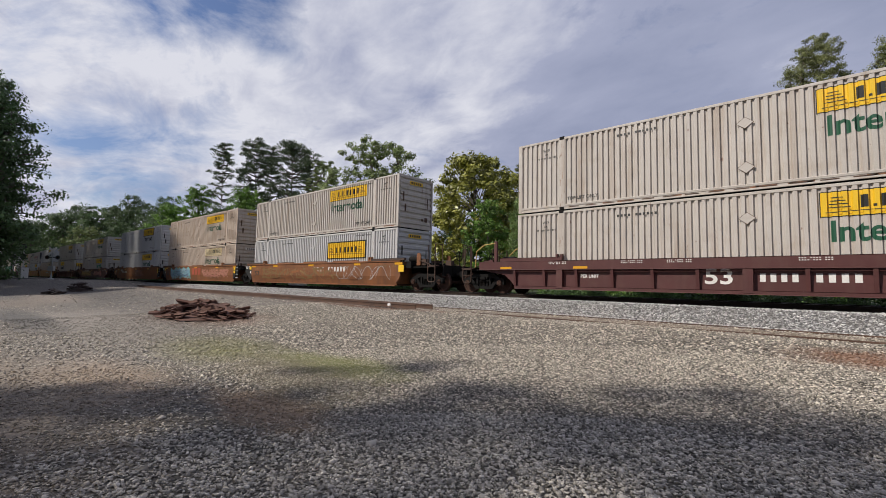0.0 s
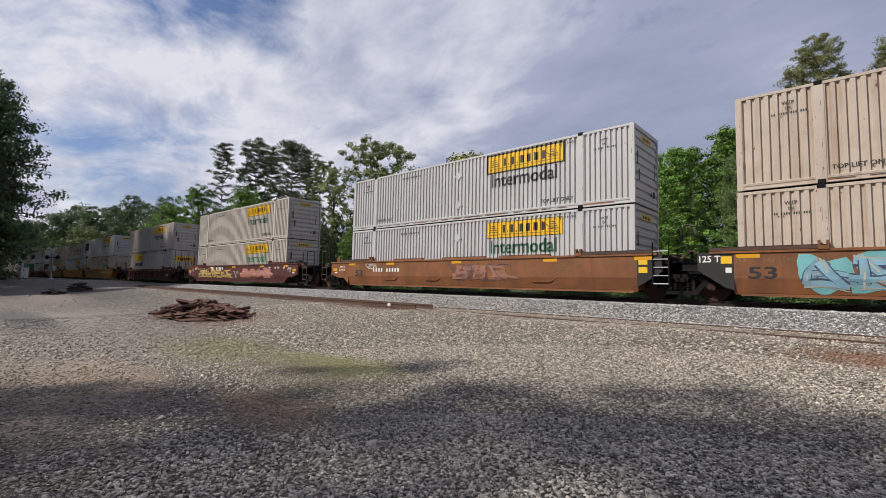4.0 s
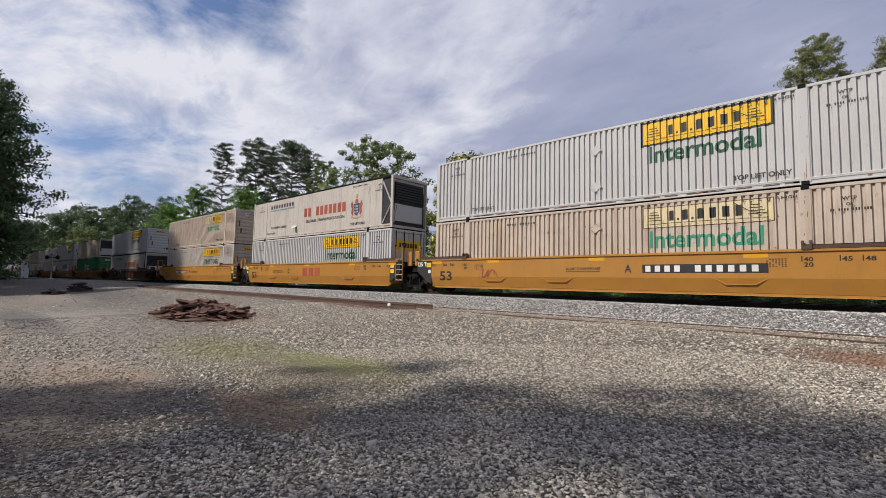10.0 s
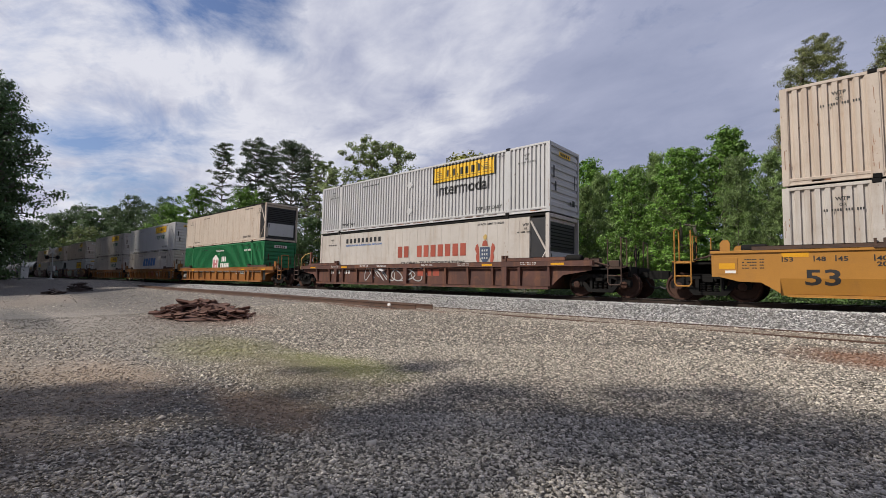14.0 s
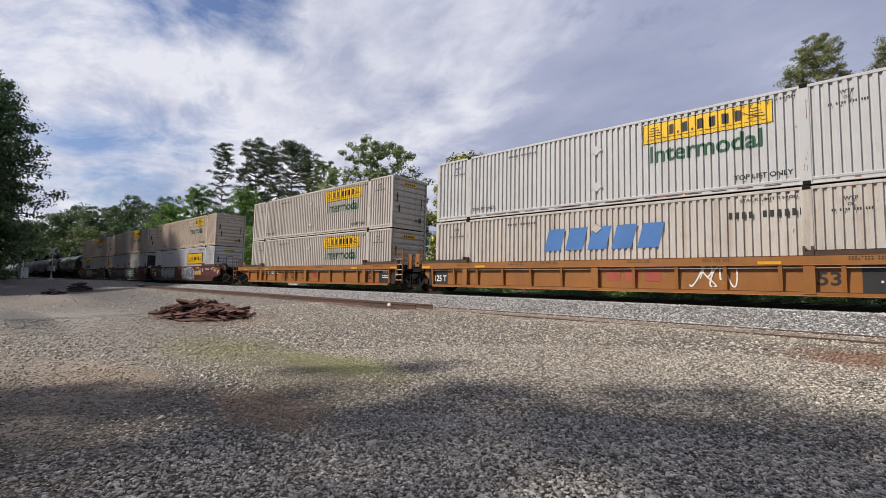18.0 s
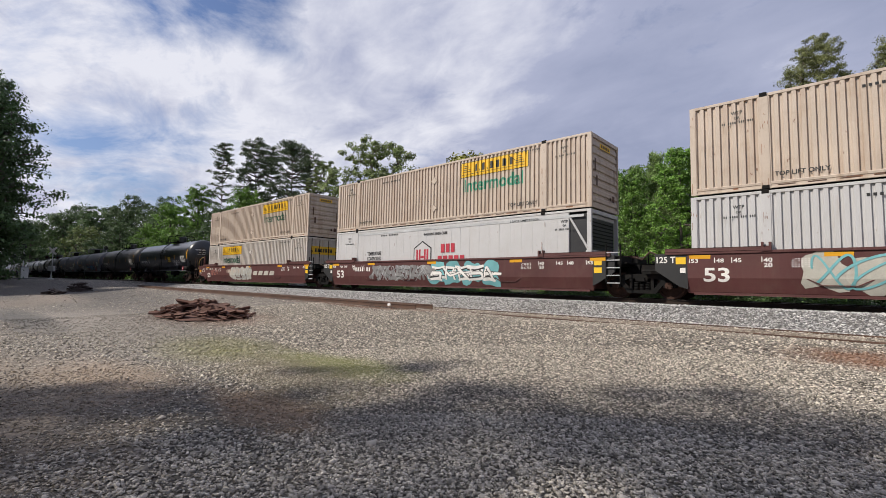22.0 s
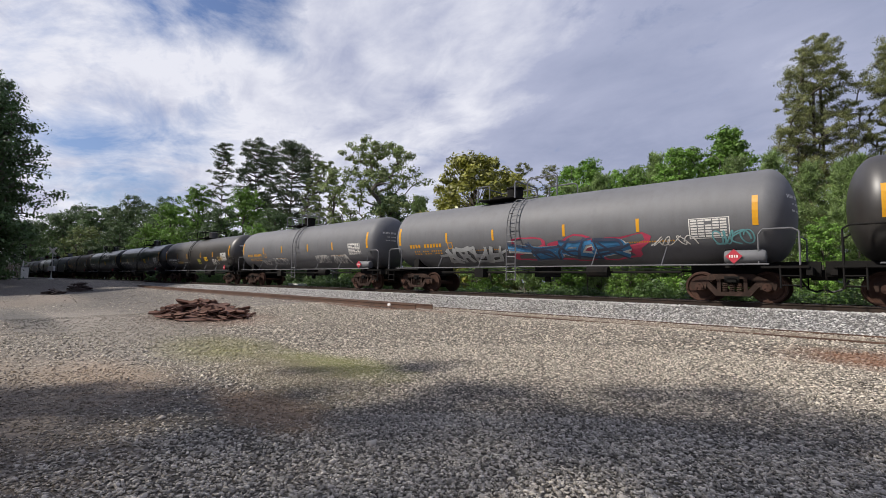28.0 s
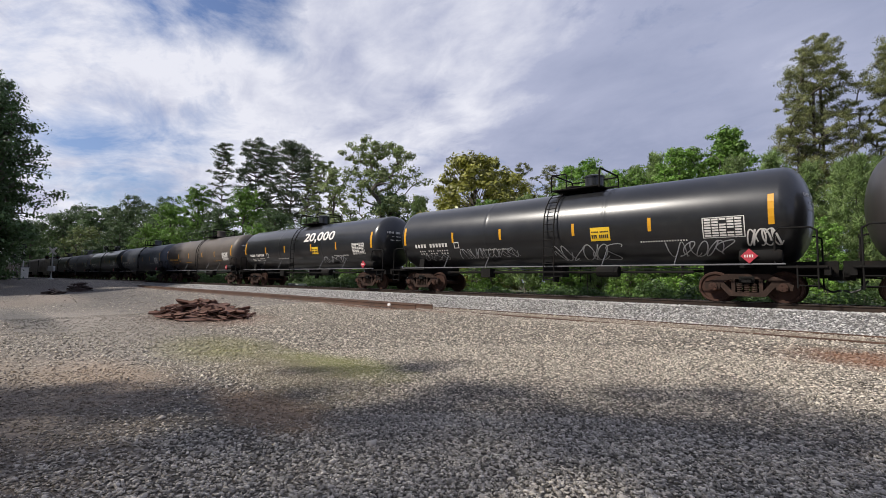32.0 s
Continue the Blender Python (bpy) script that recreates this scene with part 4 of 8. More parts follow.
for words in ("Intermodal", "TOP LIFT ONLY", "WTP", "STACK LIMIT 3 HIGH", "53", "125 T", "GLOBAL TRANSPORTATION", "WARNING HIGH CUBE", "TEMPERATURE", "CONTROLLED", "40", "20", "45", "48", "20,000", "A", "B", "C", "PER UNIT"):
    glyphs(words)


# Surfaces that marks lie on: each maps (along, up) to a place on the side that faces the yard.
def on_plane(y):
    return lambda u, v, lift=0.0: (u, y - lift, v)


def on_tank(r, zc):
    return lambda u, v, lift=0.0: (u, -(r + lift) * math.cos((v - zc) / r), zc + (r + lift) * math.sin((v - zc) / r))


def words_mark(text, x, z, width, height, surface):
    v, f = glyphs(text)
    sx, sz = width / v[:, 0].max(), height / v[:, 1].max()
    return Shape().add([surface(x + a * sx, z + b * sz) for a, b in v], f)


def panel_mark(x0, x1, z0, z1, surface, n=1, shape=None):
    """A thin patch that follows its surface."""
    s = shape or Shape()
    for k in range(n):
        a, b = z0 + (z1 - z0) * k / n, z0 + (z1 - z0) * (k + 1) / n
        s.add([surface(x0, a), surface(x1, a), surface(x1, b), surface(x0, b)], [(0, 1, 2, 3)])
    return s


def bars_mark(count, x, z, width, height, surface, gaps=(), slant=0.0, fill=0.55):
    """Plain bars in place of writing, one for each character; gaps are left blank."""
    s = Shape()
    step = width / count
    for k in range(count):
        if k in gaps:
            continue
        a = x + step * k
        s.add([surface(a, z), surface(a + step * fill, z), surface(a + step * fill + slant, z + height), surface(a + slant, z + height)], [(0, 1, 2, 3)])
    return s


def ribbon(s, pts, w, surface, lift=0.0):
    """A painted stroke of width w along pts."""
    pts = np.asarray(pts)
    d = np.gradient(pts, axis=0)
    d /= np.linalg.norm(d, axis=1, keepdims=True) + 1e-6
    nrm = np.stack([-d[:, 1], d[:, 0]], 1)
    w = w * np.linspace(1.0, 0.7, len(pts))[:, None] * 0.5
    a, b = pts + nrm * w, pts - nrm * w
    m = len(pts)
    s.add([surface(*p, lift + 0.00008 * i) for i, p in enumerate(a)] + [surface(*p, lift + 0.00008 * i) for i, p in enumerate(b)], [(i, m + i, m + i + 1, i + 1) for i in range(m - 1)])
    return s


def scrawl_mark(seed, x, z, width, height, surface, strokes=7, w=0.045):
    """Illegible looping spray strokes."""
    r = np.random.default_rng(seed)
    s = Shape()
    for k in range(strokes):
        t = np.linspace(0, 1, 44)
        cx = x + width * (k + 0.5) / strokes
        a, b = r.uniform(0.6, 1.6), r.uniform(0.7, 1.8)
        px = cx + width / strokes * 0.62 * np.cos(6.28 * (a * t + r.uniform())) + width / strokes * 0.5 * (t - 0.5)
        pz = z + height * (0.5 + 0.45 * np.sin(6.28 * (b * t + r.uniform())))
        ribbon(s, np.stack([px, pz], 1), w, surface, 0.003 * (k % 3))
    return s


def blob_marks(seed, x, z, width, height, surface, letters=4, grow=0.0):
    """Fat rounded spray shapes side by side; grow widens them, for an outline behind."""
    r = np.random.default_rng(seed)
    s = Shape()
    for k in range(letters):
        cx, cz = x + width * (k + 0.5) / letters, z + height * (0.5 + r.uniform(-0.06, 0.06))
        t = np.linspace(0, 2 * np.pi, 22, endpoint=False)
        rad = 0.92 + 0.10 * np.sin(2 * t + r.uniform(0, 6)) + 0.12 * np.sin(3 * t + r.uniform(0, 6)) + 0.10 * np.sin(5 * t + r.uniform(0, 6))
        ax, az = width / letters * 0.56 + grow, height * 0.5 + grow
        sq = np.maximum(np.abs(np.cos(t)), np.abs(np.sin(t))) ** -0.6
        lift = 0.0015 * (k % 2)
        s.add([surface(cx, cz, lift)] + [surface(cx + ax * a * math.cos(b) * q, cz + az * a * math.sin(b) * q, lift) for a, b, q in zip(rad, t, sq)],
              [(0, i + 1, (i + 1) % 22 + 1) for i in range(22)])
    return s


def throw_mark(seed, x, z, width, height, surface, letters=6, w=0.22):
    """Fat spray strokes that lock together side by side like letters, but spell nothing."""
    r = np.random.default_rng(seed)
    s = Shape()
    step = width / letters
    w = min(w, 0.46 * step)
    for k in range(letters):
        x0, lean = x + step * k, r.uniform(-0.45, 0.45)
        top, foot = 1.0 + r.uniform(-0.08, 0.05), r.uniform(0.0, 0.1)
        stem, far = r.uniform(0.12, 0.25), r.uniform(0.72, 0.98)
        paths = [[(stem, foot), (stem + r.uniform(-0.12, 0.12), 0.5), (stem + r.uniform(-0.05, 0.15), top)]]
        forms = [[(far, foot), (far - r.uniform(0.0, 0.2), 0.55), (far, top)],
                 [(stem, 0.92), (far, 0.88), (far + 0.06, 0.6), (stem, 0.48)],
                 [(stem, 0.5), (far, 0.52), (far + 0.05, 0.14), (stem - 0.1, 0.05)],
                 [(stem - 0.2, 0.95), (0.5, 0.86), (far + 0.2, 1.0)],
                 [(stem, 0.9), (0.55, 0.45), (far + 0.12, 0.0)],
                 [(stem - 0.05, 0.08), (0.55, 0.12), (far + 0.22, -0.02)],
                 [(stem, 0.45), (0.6, 0.5), (far, 0.42)]]
        paths += [forms[i] for i in r.choice(7, 3, replace=False)]
        paths.append([(r.uniform(-0.5, 0.1), r.uniform(0, 1)), (0.5, r.uniform(0.2, 0.8)), (r.uniform(0.9, 1.5), r.uniform(0, 1))])
        for j, knots in enumerate(paths):
            t = np.linspace(0, len(knots) - 1, 7 * len(knots))
            ku, kv = np.array(knots).T
            pu, pv = np.interp(t, range(len(knots)), ku), np.interp(t, range(len(knots)), kv)
            for _ in range(4):
                pu[1:-1], pv[1:-1] = (pu[:-2] + 2 * pu[1:-1] + pu[2:]) / 4, (pv[:-2] + 2 * pv[1:-1] + pv[2:]) / 4
            inner = max(0.1, height - w)
            ribbon(s, np.stack([x0 + step * (pu + lean * (pv - 0.5)), z + w / 2 + inner * pv], 1), w * r.uniform(0.5, 0.85), surface, 0.0021 * ((3 * k + j) % 4))
    return s


# ---------- containers ----------
PITCH_RIB = 0.208


def corrugated(x0, x1, y, z0, z1, out):
    """A sheet with narrow grooves, standing between x0 and x1; out is the side it bulges to."""
    n = max(1, round((x1 - x0) / PITCH_RIB))
    p = (x1 - x0) / n
    prof = [(x0, y)]
    for i in range(n):
        a = x0 + i * p
        for d, dep in FLUTE:
            prof.append((a + p * d, y - out * dep))
    prof.append((x1, y))
    s = Shape()
    m = len(prof)
    s.add([(a, b, z0) for a, b in prof] + [(a, b, z1) for a, b in prof], [(i, i + 1, m + i + 1, m + i) for i in range(m - 1)])
    return s


def rail_profile(x0, x1, W, side):
    """The stepped bottom rail of a container: two ledges with a hollow between them."""
    prof = [(W - 0.06, 0.02), (W + 0.016, 0.02), (W + 0.016, 0.055), (W - 0.004, 0.066), (W - 0.004, 0.128), (W + 0.012, 0.138), (W + 0.018, 0.20), (W - 0.01, 0.222), (W - 0.06, 0.222)]
    return Shape().prism([(side * a, b) for a, b in prof], "x", x0, x1)


@lru_cache(None)
def box_meshes():
    """The shared meshes of a corrugated 53 ft container."""
    L, W, H = BOX_L, BOX_W / 2, BOX_H
    out = {}
    for name, side in (("near", -1), ("far", 1)):
        s = Shape()
        for a, b in SECTIONS:
            g = corrugated(a, b, side * W, 0.20, H - 0.09, side)
            s.add(g.v, g.f)
        out["side_" + name] = s.mesh("side_panel")
        out["bottom_" + name] = rail_profile(-L + 0.1, -0.1, W, side).mesh("bottom_rail")
        out["top_" + name] = Shape().chamfered(-L + 0.1, -0.1, min(side * (W - 0.06), side * (W + 0.012)), max(side * (W - 0.06), side * (W + 0.012)), H - 0.10, H - 0.005, 0.012).mesh("top_rail")
        for key, half in (("post_", 0.085), ("wide_post_", 0.125)):
            out[key + name] = Shape().prism([(-half, side * (W - 0.07)), (half, side * (W - 0.07)), (half, side * (W + 0.012)), (half - 0.012, side * (W + 0.018)), (-half + 0.012, side * (W + 0.018)), (-half, side * (W + 0.012))], "z", 0.015, H - 0.012).mesh("post")
    roof = Shape()
    for i in range(40):
        a = -0.15 - i * (L - 0.3) / 40
        b = a - (L - 0.3) / 40
        roof.box(b + 0.05, a, -W + 0.05, W - 0.05, H - 0.05, H - 0.012).box(b, b + 0.05, -W + 0.05, W - 0.05, H - 0.05, H - 0.03)
    out["roof"] = roof.mesh("roof")
    out["floor"] = Shape().box(-L + 0.1, -0.1, -W + 0.06, W - 0.06, 0.03, 0.2).mesh("floor")
    c = Shape().chamfered(-0.09, 0.09, -0.085, 0.085, 0, 0.125, 0.015)
    out["casting"] = c.mesh("casting")
    # front wall with lying ribs
    prof = [(-0.075, 0.12)]
    for i in range(8):
        z = 0.25 + i * 0.31
        prof += [(-0.075, z), (-0.022, z + 0.03), (-0.022, z + 0.17), (-0.075, z + 0.23)]
    prof += [(-0.075, H - 0.12), (-0.14, H - 0.12), (-0.14, 0.12)]
    out["front_wall"] = Shape().prism(prof, "y", -W + 0.12, W - 0.12).mesh("front_wall")
    out["sill"] = Shape().chamfered(-0.15, -0.01, -W + 0.1, W - 0.1, 0.02, 0.16).mesh("end_sill")
    out["header"] = Shape().chamfered(-0.15, -0.01, -W + 0.1, W - 0.1, H - 0.16, H - 0.01).mesh("end_header")
    out["door"] = Shape().box(-0.10, -0.05, 0.012, W - 0.12, 0.17, H - 0.17).box(-0.05, -0.035, 0.1, W - 0.22, 0.3, 0.75).box(-0.05, -0.035, 0.1, W - 0.22, 1.1, 1.6).box(-0.05, -0.035, 0.1, W - 0.22, 1.9, 2.4).mesh("door")
    out["rod"] = Shape().tube((-0.015, 0, 0.08), (-0.015, 0, H - 0.08), 0.022, n=6).box(-0.04, 0.01, -0.05, 0.05, 0.9, 1.0).box(-0.04, 0.01, -0.05, 0.05, 1.9, 2.0).mesh("lock_rod")
    out["back_wall"] = Shape().box(-L + 0.03, -L + 0.09, -W + 0.1, W - 0.1, 0.1, H - 0.1).mesh("door_end")
    d = 0.215
    out["placard_edge"] = Shape().prism([(-0.235, 0), (0, -0.19), (0.235, 0), (0, 0.19)], "y", -0.012, 0).mesh("holder_edge")
    slots = Shape()
    for k in range(17):
        slots.box(-2.6 - 0.68 * k, -3.0 - 0.68 * k, -W - 0.006, -W + 0.01, 0.08, 0.108)
    out["slots"] = slots.mesh("rail_slot")
    out["placard"] = Shape().prism([(-d, 0), (0, -d * 0.8), (d, 0), (0, d * 0.8)], "y", -0.012, 0).mesh("placard_holder")
    return out


SECTIONS = ((-1.92, -0.13), (-14.07, -2.12), (-BOX_L + 0.13, -14.27))
FLUTE = ((0.25, 0.0), (0.30, 0.055), (0.62, 0.055), (0.78, 0.0))


@lru_cache(None)
def flute_line():
    """Breaks of the fluted side along x and the depth of the sheet at each."""
    pts = []
    for a, b in SECTIONS:
        n = max(1, round((b - a) / PITCH_RIB))
        p = (b - a) / n
        pts += [(a, 0.0)] + [(a + p * (i + d), dep) for i in range(n) for d, dep in FLUTE] + [(b, 0.0)]
    pts.sort()
    return np.array(pts)


def fluted_panel(x0, x1, z0, z1, off):
    """A painted field that follows the flutes of a container's side."""
    pts = flute_line()
    xs = [x0] + [x for x in pts[:, 0] if x0 < x < x1] + [x1]
    ys = np.interp(xs, pts[:, 0], pts[:, 1])
    s, m = Shape(), len(xs)
    y = [-BOX_W / 2 - off + d * 0.96 for d in ys]
    s.add([(a, b, z0) for a, b in zip(xs, y)] + [(a, b, z1) for a, b in zip(xs, y)], [(i, i + 1, m + i + 1, m + i) for i in range(m - 1)])
    return s


NEAR = on_plane(-BOX_W / 2 - 0.008)
NEAR2 = on_plane(-BOX_W / 2 - 0.013)
NEAR3 = on_plane(-BOX_W / 2 - 0.018)


def fluted_mark(shape, off):
    """Lays a flat mark on the fluted side, cut at every bend of the sheet."""
    pts = flute_line()
    out = Shape()
    for face in shape.f:
        poly = [(shape.v[i][0], shape.v[i][2]) for i in face]
        lo, hi = min(p[0] for p in poly), max(p[0] for p in poly)
        cuts = [lo] + [float(x) for x in pts[:, 0] if lo + 1e-5 < x < hi - 1e-5] + [hi]
        for a, b in zip(cuts, cuts[1:]):
            kept = poly
            for sign, edge in ((1, a), (-1, b)):
                cur, kept = kept, []
                for p, q in zip(cur, cur[1:] + cur[:1]):
                    hp, hq = sign * (p[0] - edge), sign * (q[0] - edge)
                    if hp >= -1e-9:
                        kept.append(p)
                    if hp * hq < -1e-15:
                        t = hp / (hp - hq)
                        kept.append((p[0] + (q[0] - p[0]) * t, p[1] + (q[1] - p[1]) * t))
            if len(kept) > 2:
                ys = np.interp([p[0] for p in kept], pts[:, 0], pts[:, 1])
                out.add([(p[0], -BOX_W / 2 - off + 0.96 * float(y), p[1]) for p, y in zip(kept, ys)], [tuple(range(len(kept)))])
    return weld(out)


def logo_panel(ob, x0, z0, style, worded=True):
    """The carrier's panel, as plain shapes, and the word under it. x0 is its left end."""
    w, h = 3.65, 0.66
    low = z0
    if style == "bold":
        low = z0 - 0.02 if worded else z0 - 0.62
        h = 0.72 if worded else 0.92
        part("panel_border", fluted_panel(x0 - 0.07, x0 + w + 0.07, low - 0.07, low + h + 0.07, 0.005), INK, ob)
        part("logo_panel", fluted_panel(x0, x0 + w, low, low + h, 0.009), YELLOW, ob, "plain yellow panel with black bars")
        zb = low + 0.5 * h - 0.15
    else:
        part("panel_border", fluted_panel(x0 - 0.025, x0 + w + 0.025, z0 - 0.025, z0 + h + 0.025, 0.005), INK if style != "faded" else BROWN, ob)
        part("logo_panel", fluted_panel(x0, x0 + w, z0, z0 + h, 0.009), YELLOW if style == "yellow" else FADED, ob, "plain yellow panel with black bars" if style == "yellow" else "faded pale panel with black bars")
        if style == "half":
            part("logo_panel", fluted_panel(x0 + w * 0.55, x0 + w, z0 + 0.01, z0 + h - 0.01, 0.013), YELLOW, ob, "rest of a yellow panel")
        zb = z0 + 0.2
    for a, w_, h_ in ((0.82, 0.15, 0.33), (1.06, 0.07, 0.07), (1.22, 0.17, 0.33), (1.49, 0.07, 0.07), (1.66, 0.18, 0.33), (2.01, 0.18, 0.33), (2.36, 0.19, 0.33), (2.70, 0.17, 0.33)):
        part("logo_bar", fluted_mark(panel_mark(x0 + a, x0 + a + w_, zb, zb + h_, NEAR3), 0.013), INK, ob, "plain black bar")
    deco = Shape()
    for a in (0.16, w - 0.62):
        for k in range(4):
            panel_mark(x0 + a + 0.02 * k, x0 + a + 0.46 - 0.05 * k, zb + 0.02 + 0.09 * k, zb + 0.045 + 0.09 * k, NEAR3, shape=deco)
    ribbon(deco, [(x0 + 0.1, zb - 0.1), (x0 + 0.9, zb - 0.08), (x0 + 2.0, zb - 0.08), (x0 + w - 0.1, zb - 0.1)], 0.02, NEAR3)
    ribbon(deco, [(x0 + w - 1.0, zb + 0.42), (x0 + w - 0.55, zb + 0.1), (x0 + w - 0.2, zb + 0.02)], 0.025, NEAR3)
    fine_part("logo_scroll", deco, INK, ob)


@lru_cache(None)
def letter_shapes(text, x, z, w, h):
    return [fluted_mark(piece, 0.006) for piece in islands(words_mark(text, x, z, w, h, NEAR2))]


def container(x, z, kind="ribbed", paint_=None, logo="yellow", word="dark", at=-6.4, end="wall", label="", extra=""):
    """A 53 ft container; x is its leading end at the clip's start, z its base."""
    ob = empty("container", pose(x, TRACK_Y, z))
    mat_, me = paint_, box_meshes()
    L, W, H = BOX_L, BOX_W / 2, BOX_H
    if kind == "ribbed":
        for side in ("near", "far"):
            part("side_panel", me["side_" + side], mat_, ob)
    else:
        for side in (-1, 1):
            s = Shape()
            y = side * (W - 0.024)
            s.box(-L + 0.1, (-0.92 if kind == "reefer" else -0.1), y - 0.02, y + 0.02, 0.2, H - 0.09)
            part("side_panel", s, mat_, ob)
            t = Shape()
            for k in range(27):
                xx = -1.4 - 0.55 * k
                if xx > -L + 0.3:
                    t.box(xx, xx - 0.016, side * (W - 0.0045), side * (W + 0.0015), 0.24, H - 0.13)
            fine_part("panel_seam", t, mat_, ob)
    for side in ("near", "far"):
        part("bottom_rail", me["bottom_" + side], mat_, ob)
        part("top_rail", me["top_" + side], STEEL if kind == "reefer" and mat_ != WHITE else mat_, ob, "dark top rail" if kind == "reefer" and mat_ != WHITE else "")
        for xx in (-0.086, -2.02, -14.17, -L + 0.086):
            if kind == "ribbed" or xx != -2.02:
                part("post", me[("wide_post_" if xx in (-2.02, -14.17) else "post_") + side], mat_, ob, m=pose(xx, 0, 0))
        for xx in (-2.02, -14.17):
            for zz in (-0.004, H - 0.095):
                part("casting", me["casting"], STEEL, ob, "dark steel corner casting", m=pose(xx, (-W + 0.05 if side == "near" else W - 0.05), zz))
    if kind == "ribbed":
        fine_part("rail_slot", me["slots"], RAIL_RUST, ob, "dark slots in the bottom rail")
    part("roof", me["roof"], mat_, ob)
    part("floor", me["floor"], STEEL, ob)
    part("end_sill", me["sill"], mat_, ob)
    part("end_header", me["header"], mat_, ob)
    part("door_end", me["back_wall"], mat_, ob)
    if kind == "reefer":
        cool = part("cooling_unit", Shape().box(-0.9, -0.18, -W + 0.07, W - 0.07, 0.22, 2.74), UNIT_DARK, ob, "black cooling unit in a white frame")
        part("cooling_grille", Shape().box(-0.18, -0.12, -W + 0.3, W - 0.3, 1.5, 2.55), INK, cool)
        part("cooling_panel", Shape().box(-0.18, -0.10, -W + 0.25, W - 0.25, 0.4, 1.35), WHITE, cool, "white service panel")
        for k in range(7):
            part("grille_slat", Shape().box(-0.12, -0.10, -W + 0.32, W - 0.32, 1.56 + 0.14 * k, 1.60 + 0.14 * k), STEEL, cool)
        part("fuel_box", Shape().chamfered(-0.55, -0.12, -W + 0.09, -W + 0.28, 0.3, 1.0, 0.02), mat_, cool, "pale service box")
        part("cooling_hood", Shape().chamfered(-0.75, -0.12, -W + 0.12, W - 0.12, 2.58, 2.72, 0.03), mat_, cool)
        part("coolant_hose", Shape().pipe([(-0.15, -W + 0.2, 1.45), (-0.11, -W + 0.35, 1.2), (-0.13, -W + 0.3, 0.8)], 0.03), INK, cool)
        part("bulkhead", Shape().box(-1.0, -0.9, -W + 0.05, W - 0.05, 0.2, H - 0.05), mat_, ob)
        for side in (-1, 1):
            part("brace", Shape().tube((-0.88, side * (W - 0.05), 0.25), (-0.15, side * (W - 0.05), 1.35), 0.045, n=6).tube((-0.88, side * (W - 0.05), 2.6), (-0.15, side * (W - 0.05), 1.35), 0.045, n=6), mat_, ob)
    elif end == "doors":
        part("door", me["door"], mat_, ob)
        part("door", me["door"], mat_, ob, m=Matrix.Diagonal((1, -1, 1, 1)))
        for yy in (-0.95, -0.35, 0.35, 0.95):
            part("lock_rod", me["rod"], STEEL, ob, m=pose(0, yy, 0))
        part("end_panel", Shape().box(-0.034, -0.03, -1.0, 1.0, 1.75, 2.3), YELLOW, ob, "plain yellow panel")
        s = Shape()
        for k in range(7):
            s.box(-0.0295, -0.026, -0.7 + 0.2 * k, -0.56 + 0.2 * k, 1.9, 2.15)
        fine_part("end_marking", s, INK, ob)
    else:
        part("front_wall", me["front_wall"], mat_, ob)
        part("end_panel", Shape().box(-0.021, -0.016, -0.5, 0.5, 2.42, 2.62), YELLOW if logo in ("yellow", "bold") else CHALK, ob)
        s = Shape()
        for k in range(5):
            s.box(-0.0158, -0.012, -0.4 + 0.165 * k, -0.29 + 0.165 * k, 2.46, 2.58)
        for yy, zz, ww, hh in ((-0.95, 1.45, 0.10, 0.5), (0.8, 0.45, 0.22, 0.25), (0.5, 0.48, 0.12, 0.14), (-0.8, 0.9, 0.12, 0.4), (0.9, 1.2, 0.06, 0.6)):
            s.box(-0.021, -0.016, yy - ww / 2, yy + ww / 2, zz, zz + hh)
        fine_part("end_marking", s, INK if mat_ == WHITE else RAIL_RUST, ob, "dark stains and bars")
    if logo:
        logo_panel(ob, at, 2.0, logo, bool(word))
        ink = {"dark": INK_GREEN, "teal": INK_TEAL, "black": INK}.get(word)
        if ink:
            for glyph in letter_shapes("Intermodal", at + 0.2, 1.32, 3.2, 0.56):
                part("letter", glyph, ink, ob, "dark green word")
    if kind == "ribbed":
        for zz in (0.72, 2.1):
            hold = part("placard_holder", me["placard"], mat_, ob, m=pose(-8.1, -W - 0.012, zz))
            part("holder_edge", me["placard_edge"], RAIL_RUST if mat_ != WHITE else SILVER, hold, m=pose(0, 0.006, 0))
    for (txt, xx, zz, ww, hh) in (("TOP LIFT ONLY", -3.75, 0.36, 1.45, 0.15), ("TOP LIFT ONLY", -13.95, 0.36, 1.25, 0.13), ("STACK LIMIT 3 HIGH", -3.6, 2.60, 1.4, 0.085), ("WTP", -1.25, 2.42, 0.3, 0.1), ("WTP", -15.0, 2.42, 0.3, 0.1)):
        fine_part("lettering", words_mark(txt, xx, zz, ww, hh, NEAR), INK, ob)
    if not extra.startswith("england"):
        fine_part("number_marking", bars_mark(11, -12.0, 2.47, 1.4, 0.08, NEAR, gaps=(4,)), INK, ob, "small dark bars")
    for xx in (-1.25, -15.0):
        fine_part("lettering", words_mark("OR", xx + 0.08, 2.27, 0.15, 0.08, NEAR), INK, ob)
        fine_part("notice_marking", bars_mark(15, xx - 0.25, 2.13, 0.85, 0.07, NEAR, gaps=(2, 7, 11)), INK, ob)
    wear = np.random.default_rng(int(abs(x) * 10 + z * 7))
    rust = Shape()
